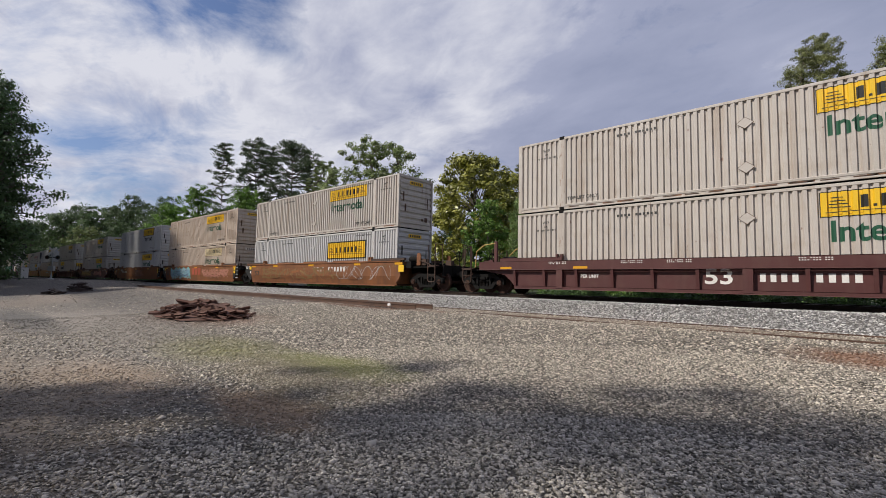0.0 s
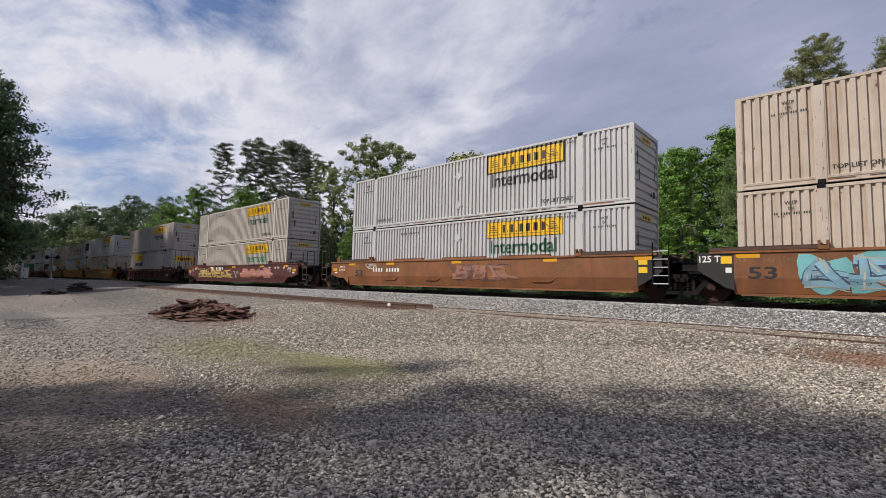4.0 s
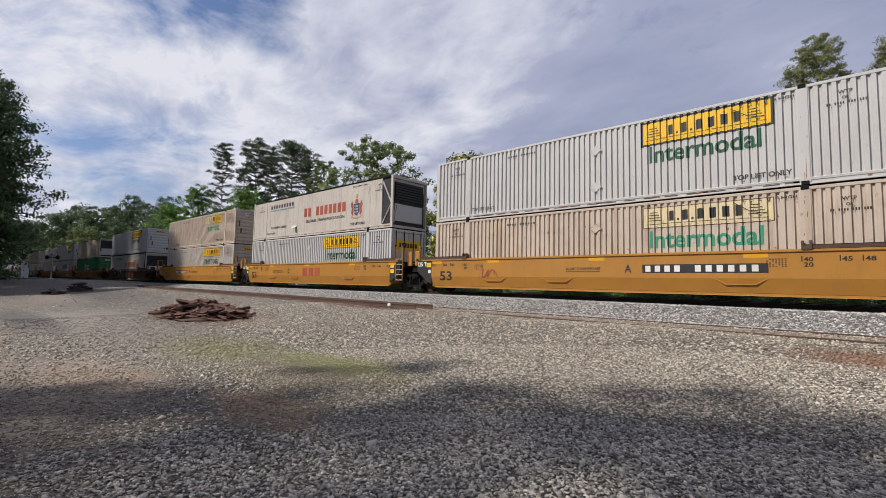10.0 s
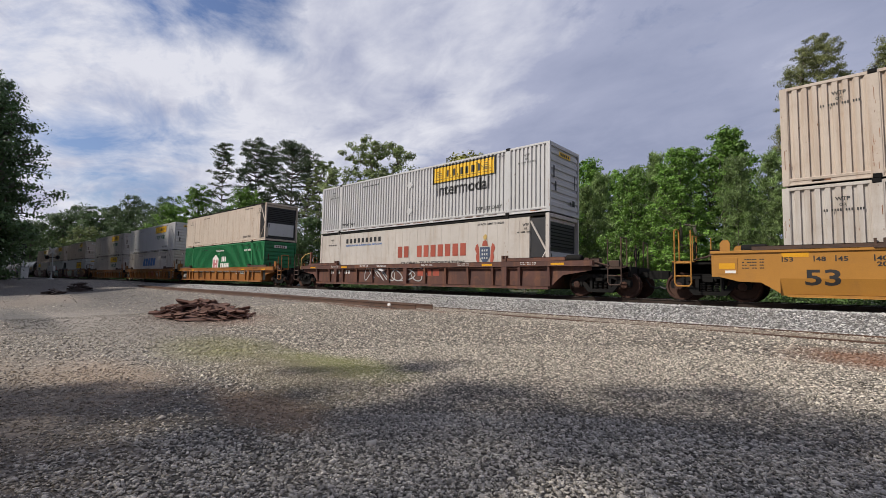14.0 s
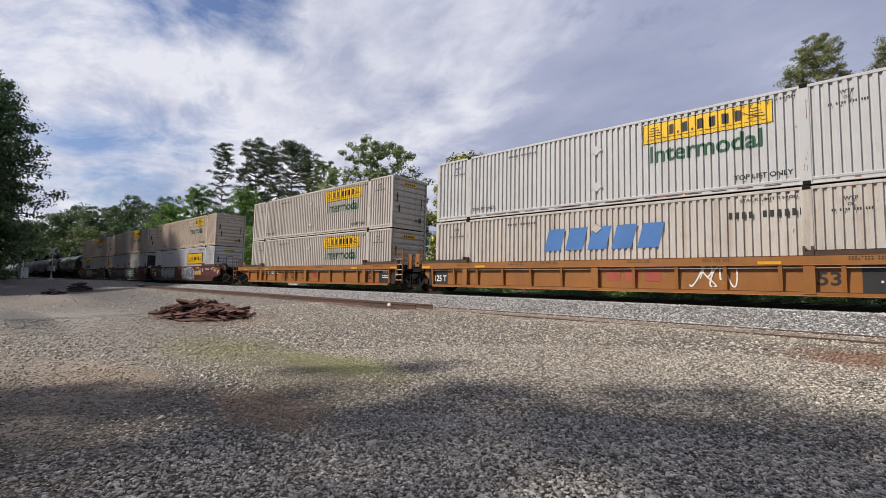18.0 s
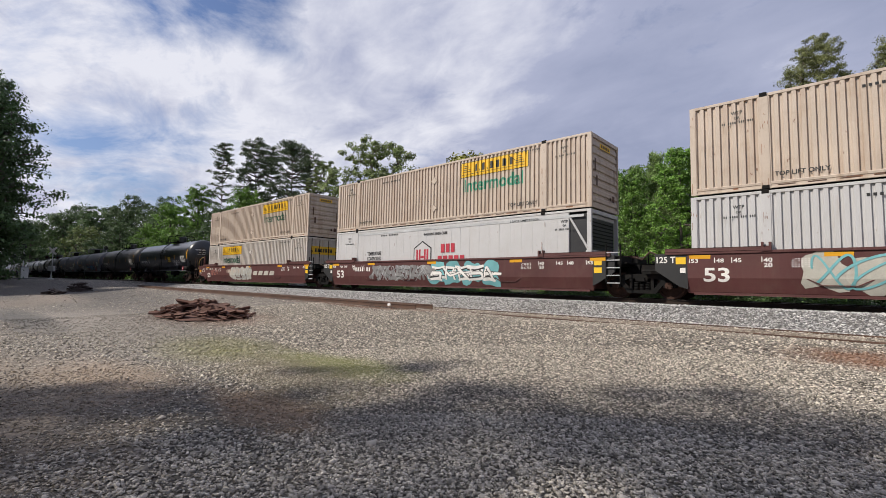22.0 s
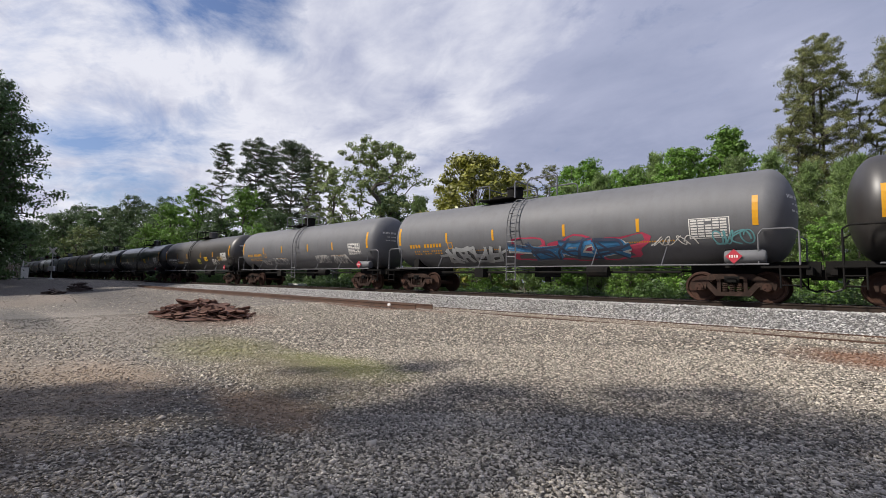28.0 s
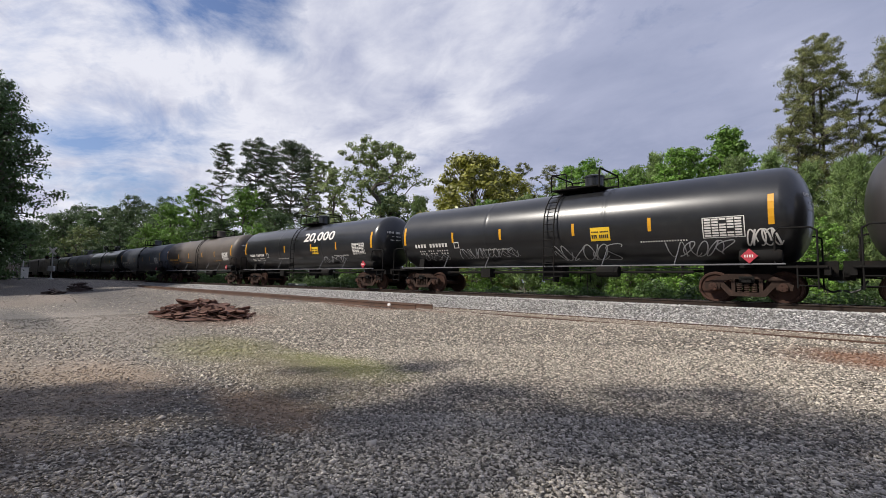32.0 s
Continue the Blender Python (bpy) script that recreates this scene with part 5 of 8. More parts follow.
    for k in range(26):
        xx = float(wear.choice((-2.02, -14.17, -2.02, -14.17, -0.09, -L + 0.09))) + wear.uniform(-0.09, 0.09)
        zz, hh, ww = wear.uniform(0.15, 2.6), wear.exponential(0.13) + 0.02, wear.uniform(0.004, 0.018)
        panel_mark(xx, xx + ww, max(0.05, zz - hh), zz, on_plane(-W - 0.0195), shape=rust)
    for k in range(16):
        xx, ww = wear.uniform(-L + 0.4, -0.5), wear.uniform(0.05, 0.6)
        panel_mark(xx, xx + ww, 0.075, 0.12, on_plane(-W + 0.0035), shape=rust)
    fine_part("rust_stain", rust, RUST_RUN, ob, "brown rust runs and scrapes")
    if extra == "england" or extra == "england_low":
        split_part("name_bar", bars_mark(10, -8.88, 1.27, 4.75, 0.58, NEAR, gaps=(2,), fill=0.70), INK_RUST, ob, "plain rust-red bar")
        fine_part("lettering", words_mark("GLOBAL TRANSPORTATION", -8.62, 0.88, 4.27, 0.17, NEAR), INK, ob)
        cx = -3.18
        shield = [(-0.27, 1.62), (-0.27, 1.18), (-0.14, 0.98), (0.0, 0.90), (0.14, 0.98), (0.27, 1.18), (0.27, 1.62)]
        part("crest_shield", Shape().add([NEAR2(cx + a, b) for a, b in shield], [tuple(range(7))]), NAVY_SPRAY, ob, "dark blue shield")
        for k in (-1, 1):
            beast = [(0.30, 0.95), (0.42, 0.92), (0.50, 1.12), (0.46, 1.35), (0.56, 1.55), (0.50, 1.72), (0.40, 1.78), (0.34, 1.60), (0.31, 1.3)]
            part("crest_side", Shape().add([NEAR(cx + k * a, b) for a, b in beast], [tuple(range(9))[::k]]), INK_RUST, ob, "rust-red heraldic shape")
        part("crest_helm", Shape().add([NEAR(cx + a, b) for a, b in ((-0.16, 1.66), (0.16, 1.66), (0.12, 1.86), (0.0, 1.93), (-0.12, 1.86))], [(0, 1, 2, 3, 4)]), INK_RUST, ob)
        part("crest_plume", Shape().add([NEAR2(cx + a, b) for a, b in ((-0.07, 1.95), (0.07, 1.95), (0.11, 2.12), (0.02, 2.2), (-0.10, 2.1))], [(0, 1, 2, 3, 4)]), GOLD, ob)
        part("crest_ribbon", ribbon(Shape(), [(cx - 0.52, 0.86), (cx - 0.25, 0.78), (cx, 0.76), (cx + 0.25, 0.78), (cx + 0.52, 0.86)], 0.09, NEAR), GOLD, ob, "gold ribbon under the shield")
        for k in range(3):
            fine_part("crest_dots", bars_mark(3, cx - 0.17, 1.08 + 0.17 * k, 0.38, 0.09, NEAR3), SILVER, ob)
        fine_part("slogan_marking", bars_mark(9, -13.45, 2.22, 3.3, 0.26, NEAR), INK, ob, "dark bars")
        fine_part("lettering", words_mark("REFRIGERATED INTERMODAL NETWORK", -13.45, 2.04, 3.3, 0.085, NEAR), INK_BLUE, ob)
        part("hatch_flap", Shape().chamfered(-0.17, 0.17, -0.012, 0.012, -0.34, 0.0, 0.006), WHITE, ob, "white hatch flap standing open", m=pose(-9.9, -W - 0.002, 0.78, -52, 18, 0))
        fine_part("address_marking", bars_mark(13, -13.3, 0.75, 2.2, 0.15, NEAR), INK, ob)
    if extra == "sticker":
        part("sticker", panel_mark(-8.14, -8.06, 2.32, 2.66, NEAR2), INK_RED, ob, "narrow red sticker")
    if extra == "hub_green" or extra == "hub_white":
        ink = CHALK if extra == "hub_green" else INK_RED
        cx = -8.8
        hexa = [(cx - 0.62, 0.75), (cx + 0.62, 0.75), (cx + 0.62, 1.72), (cx, 2.08), (cx - 0.62, 1.72)]
        part("sign_field", Shape().add([NEAR(a, b) for a, b in hexa], [(0, 1, 2, 3, 4)]), CHALK if extra == "hub_green" else INK, ob)
        if extra == "hub_white":
            part("sign_field", Shape().add([NEAR2(cx + (a - cx) * 0.9, 1.35 + (b - 1.35) * 0.9) for a, b in hexa], [(0, 1, 2, 3, 4)]), WHITE, ob)
        s = Shape()
        for a, b, c, d in ((-0.42, -0.30, 0.85, 1.65), (-0.24, -0.12, 0.85, 1.65), (0.12, 0.24, 0.85, 1.65), (0.30, 0.42, 0.85, 1.65), (-0.11, 0.11, 1.2, 1.32)):
            panel_mark(cx + a, cx + b, c, d, NEAR3, shape=s)
        split_part("sign_bar", s, INK_RED, ob, "red bar")
        split_part("name_bar", bars_mark(3, cx + 1.25, 1.45, 0.95, 0.42, NEAR2, fill=0.74), ink, ob)
        split_part("name_bar", bars_mark(5, cx + 1.05, 0.90, 1.75, 0.40, NEAR2, fill=0.74), ink, ob)
        fine_part("lettering", words_mark("WARNING HIGH CUBE", cx + 0.05, 2.33, 1.6, 0.13, NEAR), CHALK if extra == "hub_green" else INK, ob)
        if extra == "hub_white":
            fine_part("lettering", words_mark("TEMPERATURE", -13.16, 1.45, 1.2, 0.2, NEAR), INK, ob)
            fine_part("lettering", words_mark("CONTROLLED", -13.16, 1.17, 1.2, 0.2, NEAR), INK, ob)
            part("stripe", panel_mark(-L + 2.1, -0.3, 2.60, 2.70, NEAR), SILVER, ob)
        else:
            fine_part("number_marking", bars_mark(11, -3.3, 2.2, 1.3, 0.17, NEAR, gaps=(4,)), CHALK, ob)
    if extra == "swift":
        split_part("name_bar", bars_mark(5, -10.25, 1.33, 4.5, 0.85, NEAR, slant=0.22, fill=0.78), INK_BLUE, ob, "plain slanted blue bar")
        fine_part("number_marking", bars_mark(11, -3.9, 2.1, 1.9, 0.2, NEAR, gaps=(4,)), INK, ob)
    tagged(ob, label, "container", "containers on the train")
    return ob

# ---------- running gear ----------
WHEEL_R = 0.46


@lru_cache(None)
def gear_meshes():
    out = {}
    ws = Shape()
    for side in (-1, 1):
        y = side * 0.7525
        a = [(y - side * 0.07, 0.0), (y - side * 0.07, WHEEL_R + 0.028), (y - side * 0.035, WHEEL_R + 0.026), (y - side * 0.03, WHEEL_R), (y + side * 0.065, WHEEL_R - 0.005), (y + side * 0.065, WHEEL_R - 0.06),
             (y + side * 0.025, WHEEL_R - 0.09), (y + side * 0.02, 0.16), (y + side * 0.07, 0.13), (y + side * 0.07, 0.085), (side * 1.07, 0.085), (side * 1.07, 0.12), (side * 1.14, 0.12), (side * 1.15, 0.0)]
        ws.lathe(a, 20, "y")
        for k in range(3):
            t = 2.094 * k
            ws.tube((0.07 * math.cos(t), side * 1.14, 0.07 * math.sin(t)), (0.07 * math.cos(t), side * 1.17, 0.07 * math.sin(t)), 0.018, n=6)
    ws.tube((0, -0.7, 0), (0, 0.7, 0), 0.085, n=10)
    out["wheelset"] = ws.mesh("wheelset", True)
    # cast side frame with two windows round the spring nest
    sf = Shape()
    top = [(-1.12, 0.50), (-1.12, 0.62), (-0.95, 0.66), (-0.55, 0.86), (0.55, 0.86), (0.95, 0.66), (1.12, 0.62), (1.12, 0.50), (0.95, 0.52), (0.66, 0.60), (0.40, 0.70), (-0.40, 0.70), (-0.66, 0.60), (-0.95, 0.52)]
    sf.prism(top, "y", -0.075, 0.075)
    sf.prism([(-0.80, 0.60), (-0.62, 0.62), (-0.36, 0.30), (0.36, 0.30), (0.62, 0.62), (0.80, 0.60), (0.46, 0.18), (-0.46, 0.18)], "y", -0.07, 0.07)
    for s in (-1, 1):
        sf.box(s * 0.30, s * 0.40, -0.065, 0.065, 0.28, 0.74)
        sf.prism([(s * 0.72, 0.38), (s * 1.10, 0.38), (s * 1.14, 0.55), (s * 0.68, 0.58)], "y", -0.09, 0.09)
    out["side_frame"] = sf.mesh("side_frame")
    sp = Shape()
    for x in (-0.19, 0.0, 0.19):
        for k in range(5):
            sp.lathe([(0.30 + 0.055 * k, 0.05), (0.315 + 0.055 * k, 0.085), (0.335 + 0.055 * k, 0.085), (0.35 + 0.055 * k, 0.05)], 8, "z", (x, 0, 0))
    out["springs"] = sp.mesh("springs")
    out["bolster"] = Shape().chamfered(-0.2, 0.2, -1.08, 1.08, 0.58, 0.82, 0.04).box(-0.12, 0.12, -1.15, 1.15, 0.6, 0.72).box(-0.8, 0.8, -0.5, 0.5, 0.5, 0.6).mesh("truck")
    cp = Shape().box(0.0, 0.55, -0.09, 0.09, 0.76, 0.94).prism([(0.45, -0.14), (0.78, -0.17), (0.86, -0.06), (0.70, 0.02), (0.80, 0.14), (0.66, 0.19), (0.45, 0.14)], "z", 0.70, 1.0)
    out["coupler"] = cp.mesh("coupler")
    out["hose"] = Shape().pipe([(0.2, 0.25, 0.7), (0.35, 0.28, 0.45), (0.55, 0.25, 0.36), (0.72, 0.18, 0.42)], 0.03).mesh("air_hose")
    return out


WHEELSETS = {0.89: [], -0.89: []}


# well cars pass a near-black material: shade under the deck put into colour
def truck(ob, x, material=TRUCK):
    me = gear_meshes()
    t = part("truck", me["bolster"], STEEL, ob, m=pose(x, 0, 0))
    for s in (-1, 1):
        part("side_frame", me["side_frame"], material, t, "cast steel side frame, dusty brown, blackened for shade under well cars", m=pose(0, s * 1.0, 0))
        tagged(part("spring_nest", me["springs"], material, t, m=pose(0, s * 1.0, 0)), kind="stuff")
    for dx in WHEELSETS:
        WHEELSETS[dx].append(part("wheelset", me["wheelset"], WHEEL, t, "brown steel wheels on an axle", m=pose(dx, 0, WHEEL_R)))
    return t


def coupler(ob, x, facing):
    me = gear_meshes()
    turn = pose(x, 0, 0, 0, 0, 0 if facing > 0 else 180)
    part("coupler", me["coupler"], STEEL, ob, m=turn)
    part("air_hose", me["hose"], INK, ob, m=turn)


def ladder_shape(x0, x1, y, z0, z1, step=0.3, r=0.018):
    s = Shape()
    for x in (x0, x1):
        s.tube((x, y, z0), (x, y, z1), r * 1.3, n=6)
    z = z0 + 0.08
    while z < z1 - 0.03:
        s.tube((x0, y, z), (x1, y, z), r, n=6)
        z += step
    return s


# ---------- well cars ----------
def drape(shape):
    """Lays a flat mark on the folded side of a smooth well car: upright above the fold, leaning in below it."""
    fold_z, out = 0.72, Shape()

    def put(p):
        depth = 1.46 - max(0.0, fold_z - p[2]) * 0.2188
        return (p[0], p[1] - depth, p[2])
    for face in shape.f:
        pts = [shape.v[i] for i in face]
        for sign in (1, -1):
            kept = []
            for a, b in zip(pts, pts[1:] + pts[:1]):
                ha, hb = sign * (a[2] - fold_z), sign * (b[2] - fold_z)
                if ha >= 0:
                    kept.append(a)
                if ha * hb < 0:
                    t = ha / (ha - hb)
                    kept.append(tuple(u + (v - u) * t for u, v in zip(a, b)))
            if len(kept) > 2 and max(abs(q[2] - fold_z) for q in kept) > 1e-6:
                out.add([put(q) for q in kept], [tuple(range(len(kept)))])
    return weld(out)


LIP = paint("rust_brown_steel", (0.06, 0.033, 0.022), 0.75, vary=0.35, grime=(0.14, 0.06, 0.03), dirt=0.6, scale=2)


def well_car(x, ribbed, body, front, rear, label, marks=()):
    """One unit; x is the leading end of its containers at the clip's start. front, rear: 'coupler' or 'joint'."""
    ob = empty("well_car", pose(x, TRACK_Y, RAIL_Z))
    L = BOX_L
    top = 1.34 if ribbed else 1.50
    deep = {MAROON: 0.33, ORANGE: 0.25}.get(body, 0.19)
    for s in (-1, 1):
        if ribbed:
            ahead_, back = (1.75 if k_ == "coupler" else 0.62 for k_ in (front, rear))
            arch = [(-L - 0.05, 0.26), (0.05, 0.26), (0.3, 0.55), (0.62, 0.80), (ahead_, 0.98 if ahead_ > 1 else 0.84), (ahead_, top), (-L - back, top), (-L - back, 0.98 if back > 1 else 0.84), (-L - 0.62, 0.80), (-L - 0.3, 0.55)]
            part("side_plate", Shape().prism(arch, "y", s * 1.345, s * 1.37), body, ob)
            part("top_chord", Shape().chamfered(-L - back - 0.1, ahead_ + 0.1, s * 1.335 - 0.0, s * 1.52, top - deep, top + 0.02, 0.015), body, ob)
            # silver on orange cars stands in for the pipe's bright highlight
            part("conduit", Shape().tube((-L, s * 1.46, top - deep - 0.07), (0, s * 1.46, top - deep - 0.07), 0.016, n=6), SILVER if body == ORANGE else body, ob, "thin pipe under the chord")
            for xx in (-2.02, -8.1, -14.17):
                part("side_post", Shape().chamfered(xx - 0.13, xx + 0.13, s * 1.372, s * 1.515, 0.30, top - deep, 0.01), body, ob)
            part("bottom_chord", Shape().chamfered(-L - 0.05, 0.05, s * 1.335, s * 1.50, 0.24, 0.36, 0.015), body, ob)
            rib = Shape().prism([(s * 1.372, 0.36), (s * 1.44, 0.36), (s * 1.51, top - deep), (s * 1.372, top - deep)], "x", -0.05, 0.05).mesh("rib")
            for k in range(13):
                at_ = 0.05 - k * (L + 0.1) / 12
                if min(abs(at_ - q) for q in (-2.02, -8.1, -14.17)) > 0.3:
                    part("rib", rib, body, ob, m=pose(at_, 0, 0))
        else:
            part("side_plate", Shape().prism([(s * 1.36, top), (s * 1.46, top), (s * 1.46, 0.72), (s * 1.355, 0.24), (s * 1.34, 0.24)], "x", -L - 0.10, 0.10), body, ob)
            for d, kind, x0 in ((1, front, 0.1), (-1, rear, -L - 0.1)):
                form = [(0, top), (0, 0.42), (0.2, 0.52), (0.8, 0.92), (0.8, top)] if d > 0 else [(0, top), (0, 0.36), (0.25, 0.44), (0.98, 0.96), (0.98, top)]
                if kind == "coupler":
                    form = [(0, top), (0, 0.30), (0.45, 0.60), (1.0, 0.62), (1.5, 0.76), (1.70, 0.76), (1.70, top)] if d < 0 or body == MAROON else [(0, top), (0, 0.36), (0.25, 0.60), (0.32, 0.75), (0.32, top)]
                wing = Shape().prism([(x0 + d * a, b) for a, b in form], "y", s * 1.36, s * 1.455)
                if form[-1][0] > 1:
                    part("end_box", Shape().chamfered(min(x0 + d * 1.02, x0 + d * 1.62), max(x0 + d * 1.02, x0 + d * 1.62), min(s * 1.40, s * 1.467), max(s * 1.40, s * 1.467), top - 0.66, top - 0.16, 0.01), body, ob)
                    part("reflector", Shape().box(x0 + d * 1.08, x0 + d * 1.5, s * 1.468, s * 1.471, top - 0.50, top - 0.33), REFLECT, ob, "orange-yellow marker strip")
                    if s < 0:
                        part("notice_plate", Shape().box(x0 + d * 1.06, x0 + d * 1.34, -1.471, -1.467, top - 0.63, top - 0.55), CHALK, ob, "white notice plate")
                        for k in range(4):
                            fine_part("notice_marking", bars_mark(9, min(x0 + d * 0.35, x0 + d * 0.9), top - 0.24 - 0.085 * k, 0.55, 0.03, on_plane(-1.459), gaps=(k, 6), fill=0.8), CHALK if body != YELLOW_CAR else INK, ob)
                part("end_plate", wing, INK if kind == "joint" else body, ob)
                if kind == "joint":
                    if d < 0 and s < 0:
                        fine_part("lettering", words_mark("125 T", x0 - 0.93, top - 0.29, 0.58, 0.20, on_plane(-1.462)), CHALK, ob)
                    part("reflector", Shape().box(x0 + d * 0.05, x0 + d * 0.34, s * 1.457, s * 1.461, top - 0.34, top - 0.12), YELLOW, ob, "yellow marker square")
                    if d > 0:
                        part("reflector", Shape().box(x0 + 0.05, x0 + 0.34, s * 1.457, s * 1.461, top - 0.62, top - 0.42), YELLOW, ob, "yellow marker square")
                    else:
                        part("notice_plate", Shape().box(x0 - 0.22, x0 - 0.06, s * 1.457, s * 1.461, top - 0.62, top - 0.46), CHALK, ob, "white notice plate")
            lead = 0.75 if front == "joint" else 1.82 if body == MAROON else 0.45
            tail = 0.75 if rear == "joint" else 1.82
            part("top_chord", Shape().chamfered(-L - tail, lead, min(s * 1.34, s * 1.50), max(s * 1.34, s * 1.50), top - 0.04, top + 0.045, 0.012), body, ob)
            part("bottom_chord", Shape().chamfered(-L + 0.05, -0.05, s * 1.30, s * 1.375, 0.20, 0.29, 0.012), body, ob)
            if body == RUSTY_ORANGE:
                for a, b in ((-12.3, -10.2), (-8.9, -6.4), (-5.6, -3.2)):
                    part("guide_strip", Shape().chamfered(a, b, s * 1.36, s * 1.48, top + 0.047, top + 0.12, 0.012), body, ob)
            fold = Shape()
            for c in (-3.6, -9.6, -12.6):
                fold.prism([(c - 0.75, 0.735), (c - 0.69, 0.735), (c - 0.35, 0.545), (c + 0.35, 0.545), (c + 0.69, 0.735), (c + 0.75, 0.735), (c + 0.38, 0.52), (c - 0.38, 0.52)], "y", s * 1.40, s * 1.4615)
            split_part("side_fold", fold, body, ob)
        for a, b in ((0.75, -2.05), (-L + 2.05, -L - 0.75)):
            part("guide_rail", Shape().chamfered(b, a, s * 1.36, s * 1.50, top + 0.022 if ribbed else top + 0.047, top + 0.16, 0.012), LIP if body in (ORANGE, YELLOW_CAR, RUSTY_ORANGE) else body, ob)
        for xx in (-2.02, -14.17):
            part("stacking_bracket", Shape().prism([(xx - 0.12, top + 0.02), (xx + 0.12, top + 0.02), (xx + 0.12, top + 0.27), (xx + 0.06, top + 0.27), (xx + 0.06, top + 0.12), (xx - 0.06, top + 0.12), (xx - 0.06, top + 0.27), (xx - 0.12, top + 0.27)], "y", s * 1.36, s * 1.53), LIP if body in (ORANGE, YELLOW_CAR) else body, ob)
    part("well_floor", Shape().box(-L - 0.1, 0.1, -1.33, 1.33, 0.28, 0.40), STEEL, ob)
    bright = body in (ORANGE, YELLOW_CAR)
    pipes = body if bright else LIP
    for d, kind, x0 in ((1, front, 0.0), (-1, rear, -L)):
        def bx(name, a, b, y0, y1, z0, z1, material=body, words=""):
            return part(name, Shape().box(x0 + d * a, x0 + d * b, y0, y1, z0, z1), material, ob, words)
        bx("bulkhead", 0.06, 0.14, -1.33, 1.33, 0.3, top)
        reach = 1.25 if kind == "joint" else 2.95
        bx("end_platform", 0.14, reach, -1.22, 1.22, top - 0.28, top - 0.22, STEEL)
        bx("center_sill", 0.1, reach + 0.15, -0.35, 0.35, 0.88, top - 0.28, STEEL)
        for s in (-1, 1):
            bx("side_bolster", 0.75, 1.1, s * 1.34, s * 0.3, top - 0.36, top - 0.02, STEEL)
            if kind == "coupler":
                # a shelf bracket, a stiff upright plate and a stirrup of bent pipe at the corner
                bx("end_beam", 1.1, 2.85, s * 1.22, s * 1.12, top - 0.34, top - 0.22, STEEL)
                tall = 0.12 if body in (MAROON, BROWN) else 0.4
                plate = [(x0 + d * 1.35, top - 0.25), (x0 + d * 1.62, top - 0.25), (x0 + d * 1.62, top + tall - 0.1), (x0 + d * 1.55, top + tall), (x0 + d * 1.40, top + tall), (x0 + d * 1.35, top + tall - 0.1)]
                part("post_plate", Shape().prism(plate, "y", s * 1.18, s * 1.12), body, ob)
                if d < 0 and body in (MAROON, BROWN):
                    part("hand_post", Shape().chamfered(x0 - 1.22, x0 - 1.08, s * 1.30, s * 1.20, top - 0.2, top + 0.92, 0.02), body, ob)
                    part("handrail", Shape().pipe([(x0 - 1.15, s * 1.28, top + 0.84), (x0 - 1.75, s * 1.30, top + 0.78), (x0 - 2.15, s * 1.34, top + 0.5), (x0 - 2.2, s * 1.34, top - 0.2)], 0.024), GOLD, ob, "bent yellowish handrail")
                part("valve_box", Shape().chamfered(x0 + d * 1.72 - 0.2, x0 + d * 1.72 + 0.2, s * 0.85, s * 1.1, top - 0.22, top + 0.12, 0.03), LIP, ob)
                part("air_pipe", Shape().pipe([(x0 + d * 1.2, s * 1.05, top - 0.15), (x0 + d * 1.6, s * 1.18, top + 0.02), (x0 + d * 2.0, s * 1.12, top - 0.1), (x0 + d * 2.35, s * 1.2, top - 0.2)], 0.028), LIP, ob)
                lo, hi = 2.38, 2.86
                part("stirrup", Shape().pipe([(x0 + d * lo, s * 1.42, top + 0.75), (x0 + d * lo, s * 1.42, 0.55), (x0 + d * (lo + 0.06), s * 1.42, 0.46), (x0 + d * (hi - 0.06), s * 1.42, 0.46), (x0 + d * hi, s * 1.42, 0.55), (x0 + d * hi, s * 1.42, top + 0.75), (x0 + d * (hi - 0.04), s * 1.38, top + 0.8), (x0 + d * hi, s * 0.9, top + 0.8), (x0 + d * hi, s * 0.86, top - 0.2)], 0.024), pipes, ob)
                for zz in (0.78, top - 0.3):
                    part("rung", Shape().tube((x0 + d * lo, s * 1.42, zz), (x0 + d * hi, s * 1.42, zz), 0.02, n=6), pipes, ob)
                part("corner_deck", Shape().box(x0 + d * 2.3, x0 + d * 2.95, s * 1.0, s * 1.40, top - 0.27, top - 0.235), pipes, ob)
            else:
                if body in (ORANGE, YELLOW_CAR):
                    part("post_plate", Shape().chamfered(x0 + d * 1.22, x0 + d * 1.5, s * 1.22, s * 1.10, top - 0.25, top + 0.5, 0.02), body, ob)
                    part("hand_post", Shape().tube((x0 + d * 0.95, s * 1.42, top), (x0 + d * 0.95, s * 1.42, top + 0.75), 0.035, n=6), body, ob)
                if d > 0:
                    rungs = Shape()
                    for k in range(5):
                        rungs.tube((x0 + 0.62, s * 1.49, 0.52 + 0.27 * k), (x0 + 1.12, s * 1.49, 0.52 + 0.27 * k), 0.02, n=6)
                    split_part("rung", rungs, SILVER, ob, "pale steel rung")
                    for xx in (0.62, 1.12):
                        part("stile", Shape().tube((x0 + xx, s * 1.49, 0.5), (x0 + xx, s * 1.49, top + (0.8 if bright else 0.4)), 0.026, n=6), body if bright else STEEL, ob)
                else:
                    part("joint_casting", Shape().chamfered(x0 - 1.55, x0 - 1.0, s * 1.0, s * 1.3, 0.95, 1.2, 0.05), STEEL, ob)
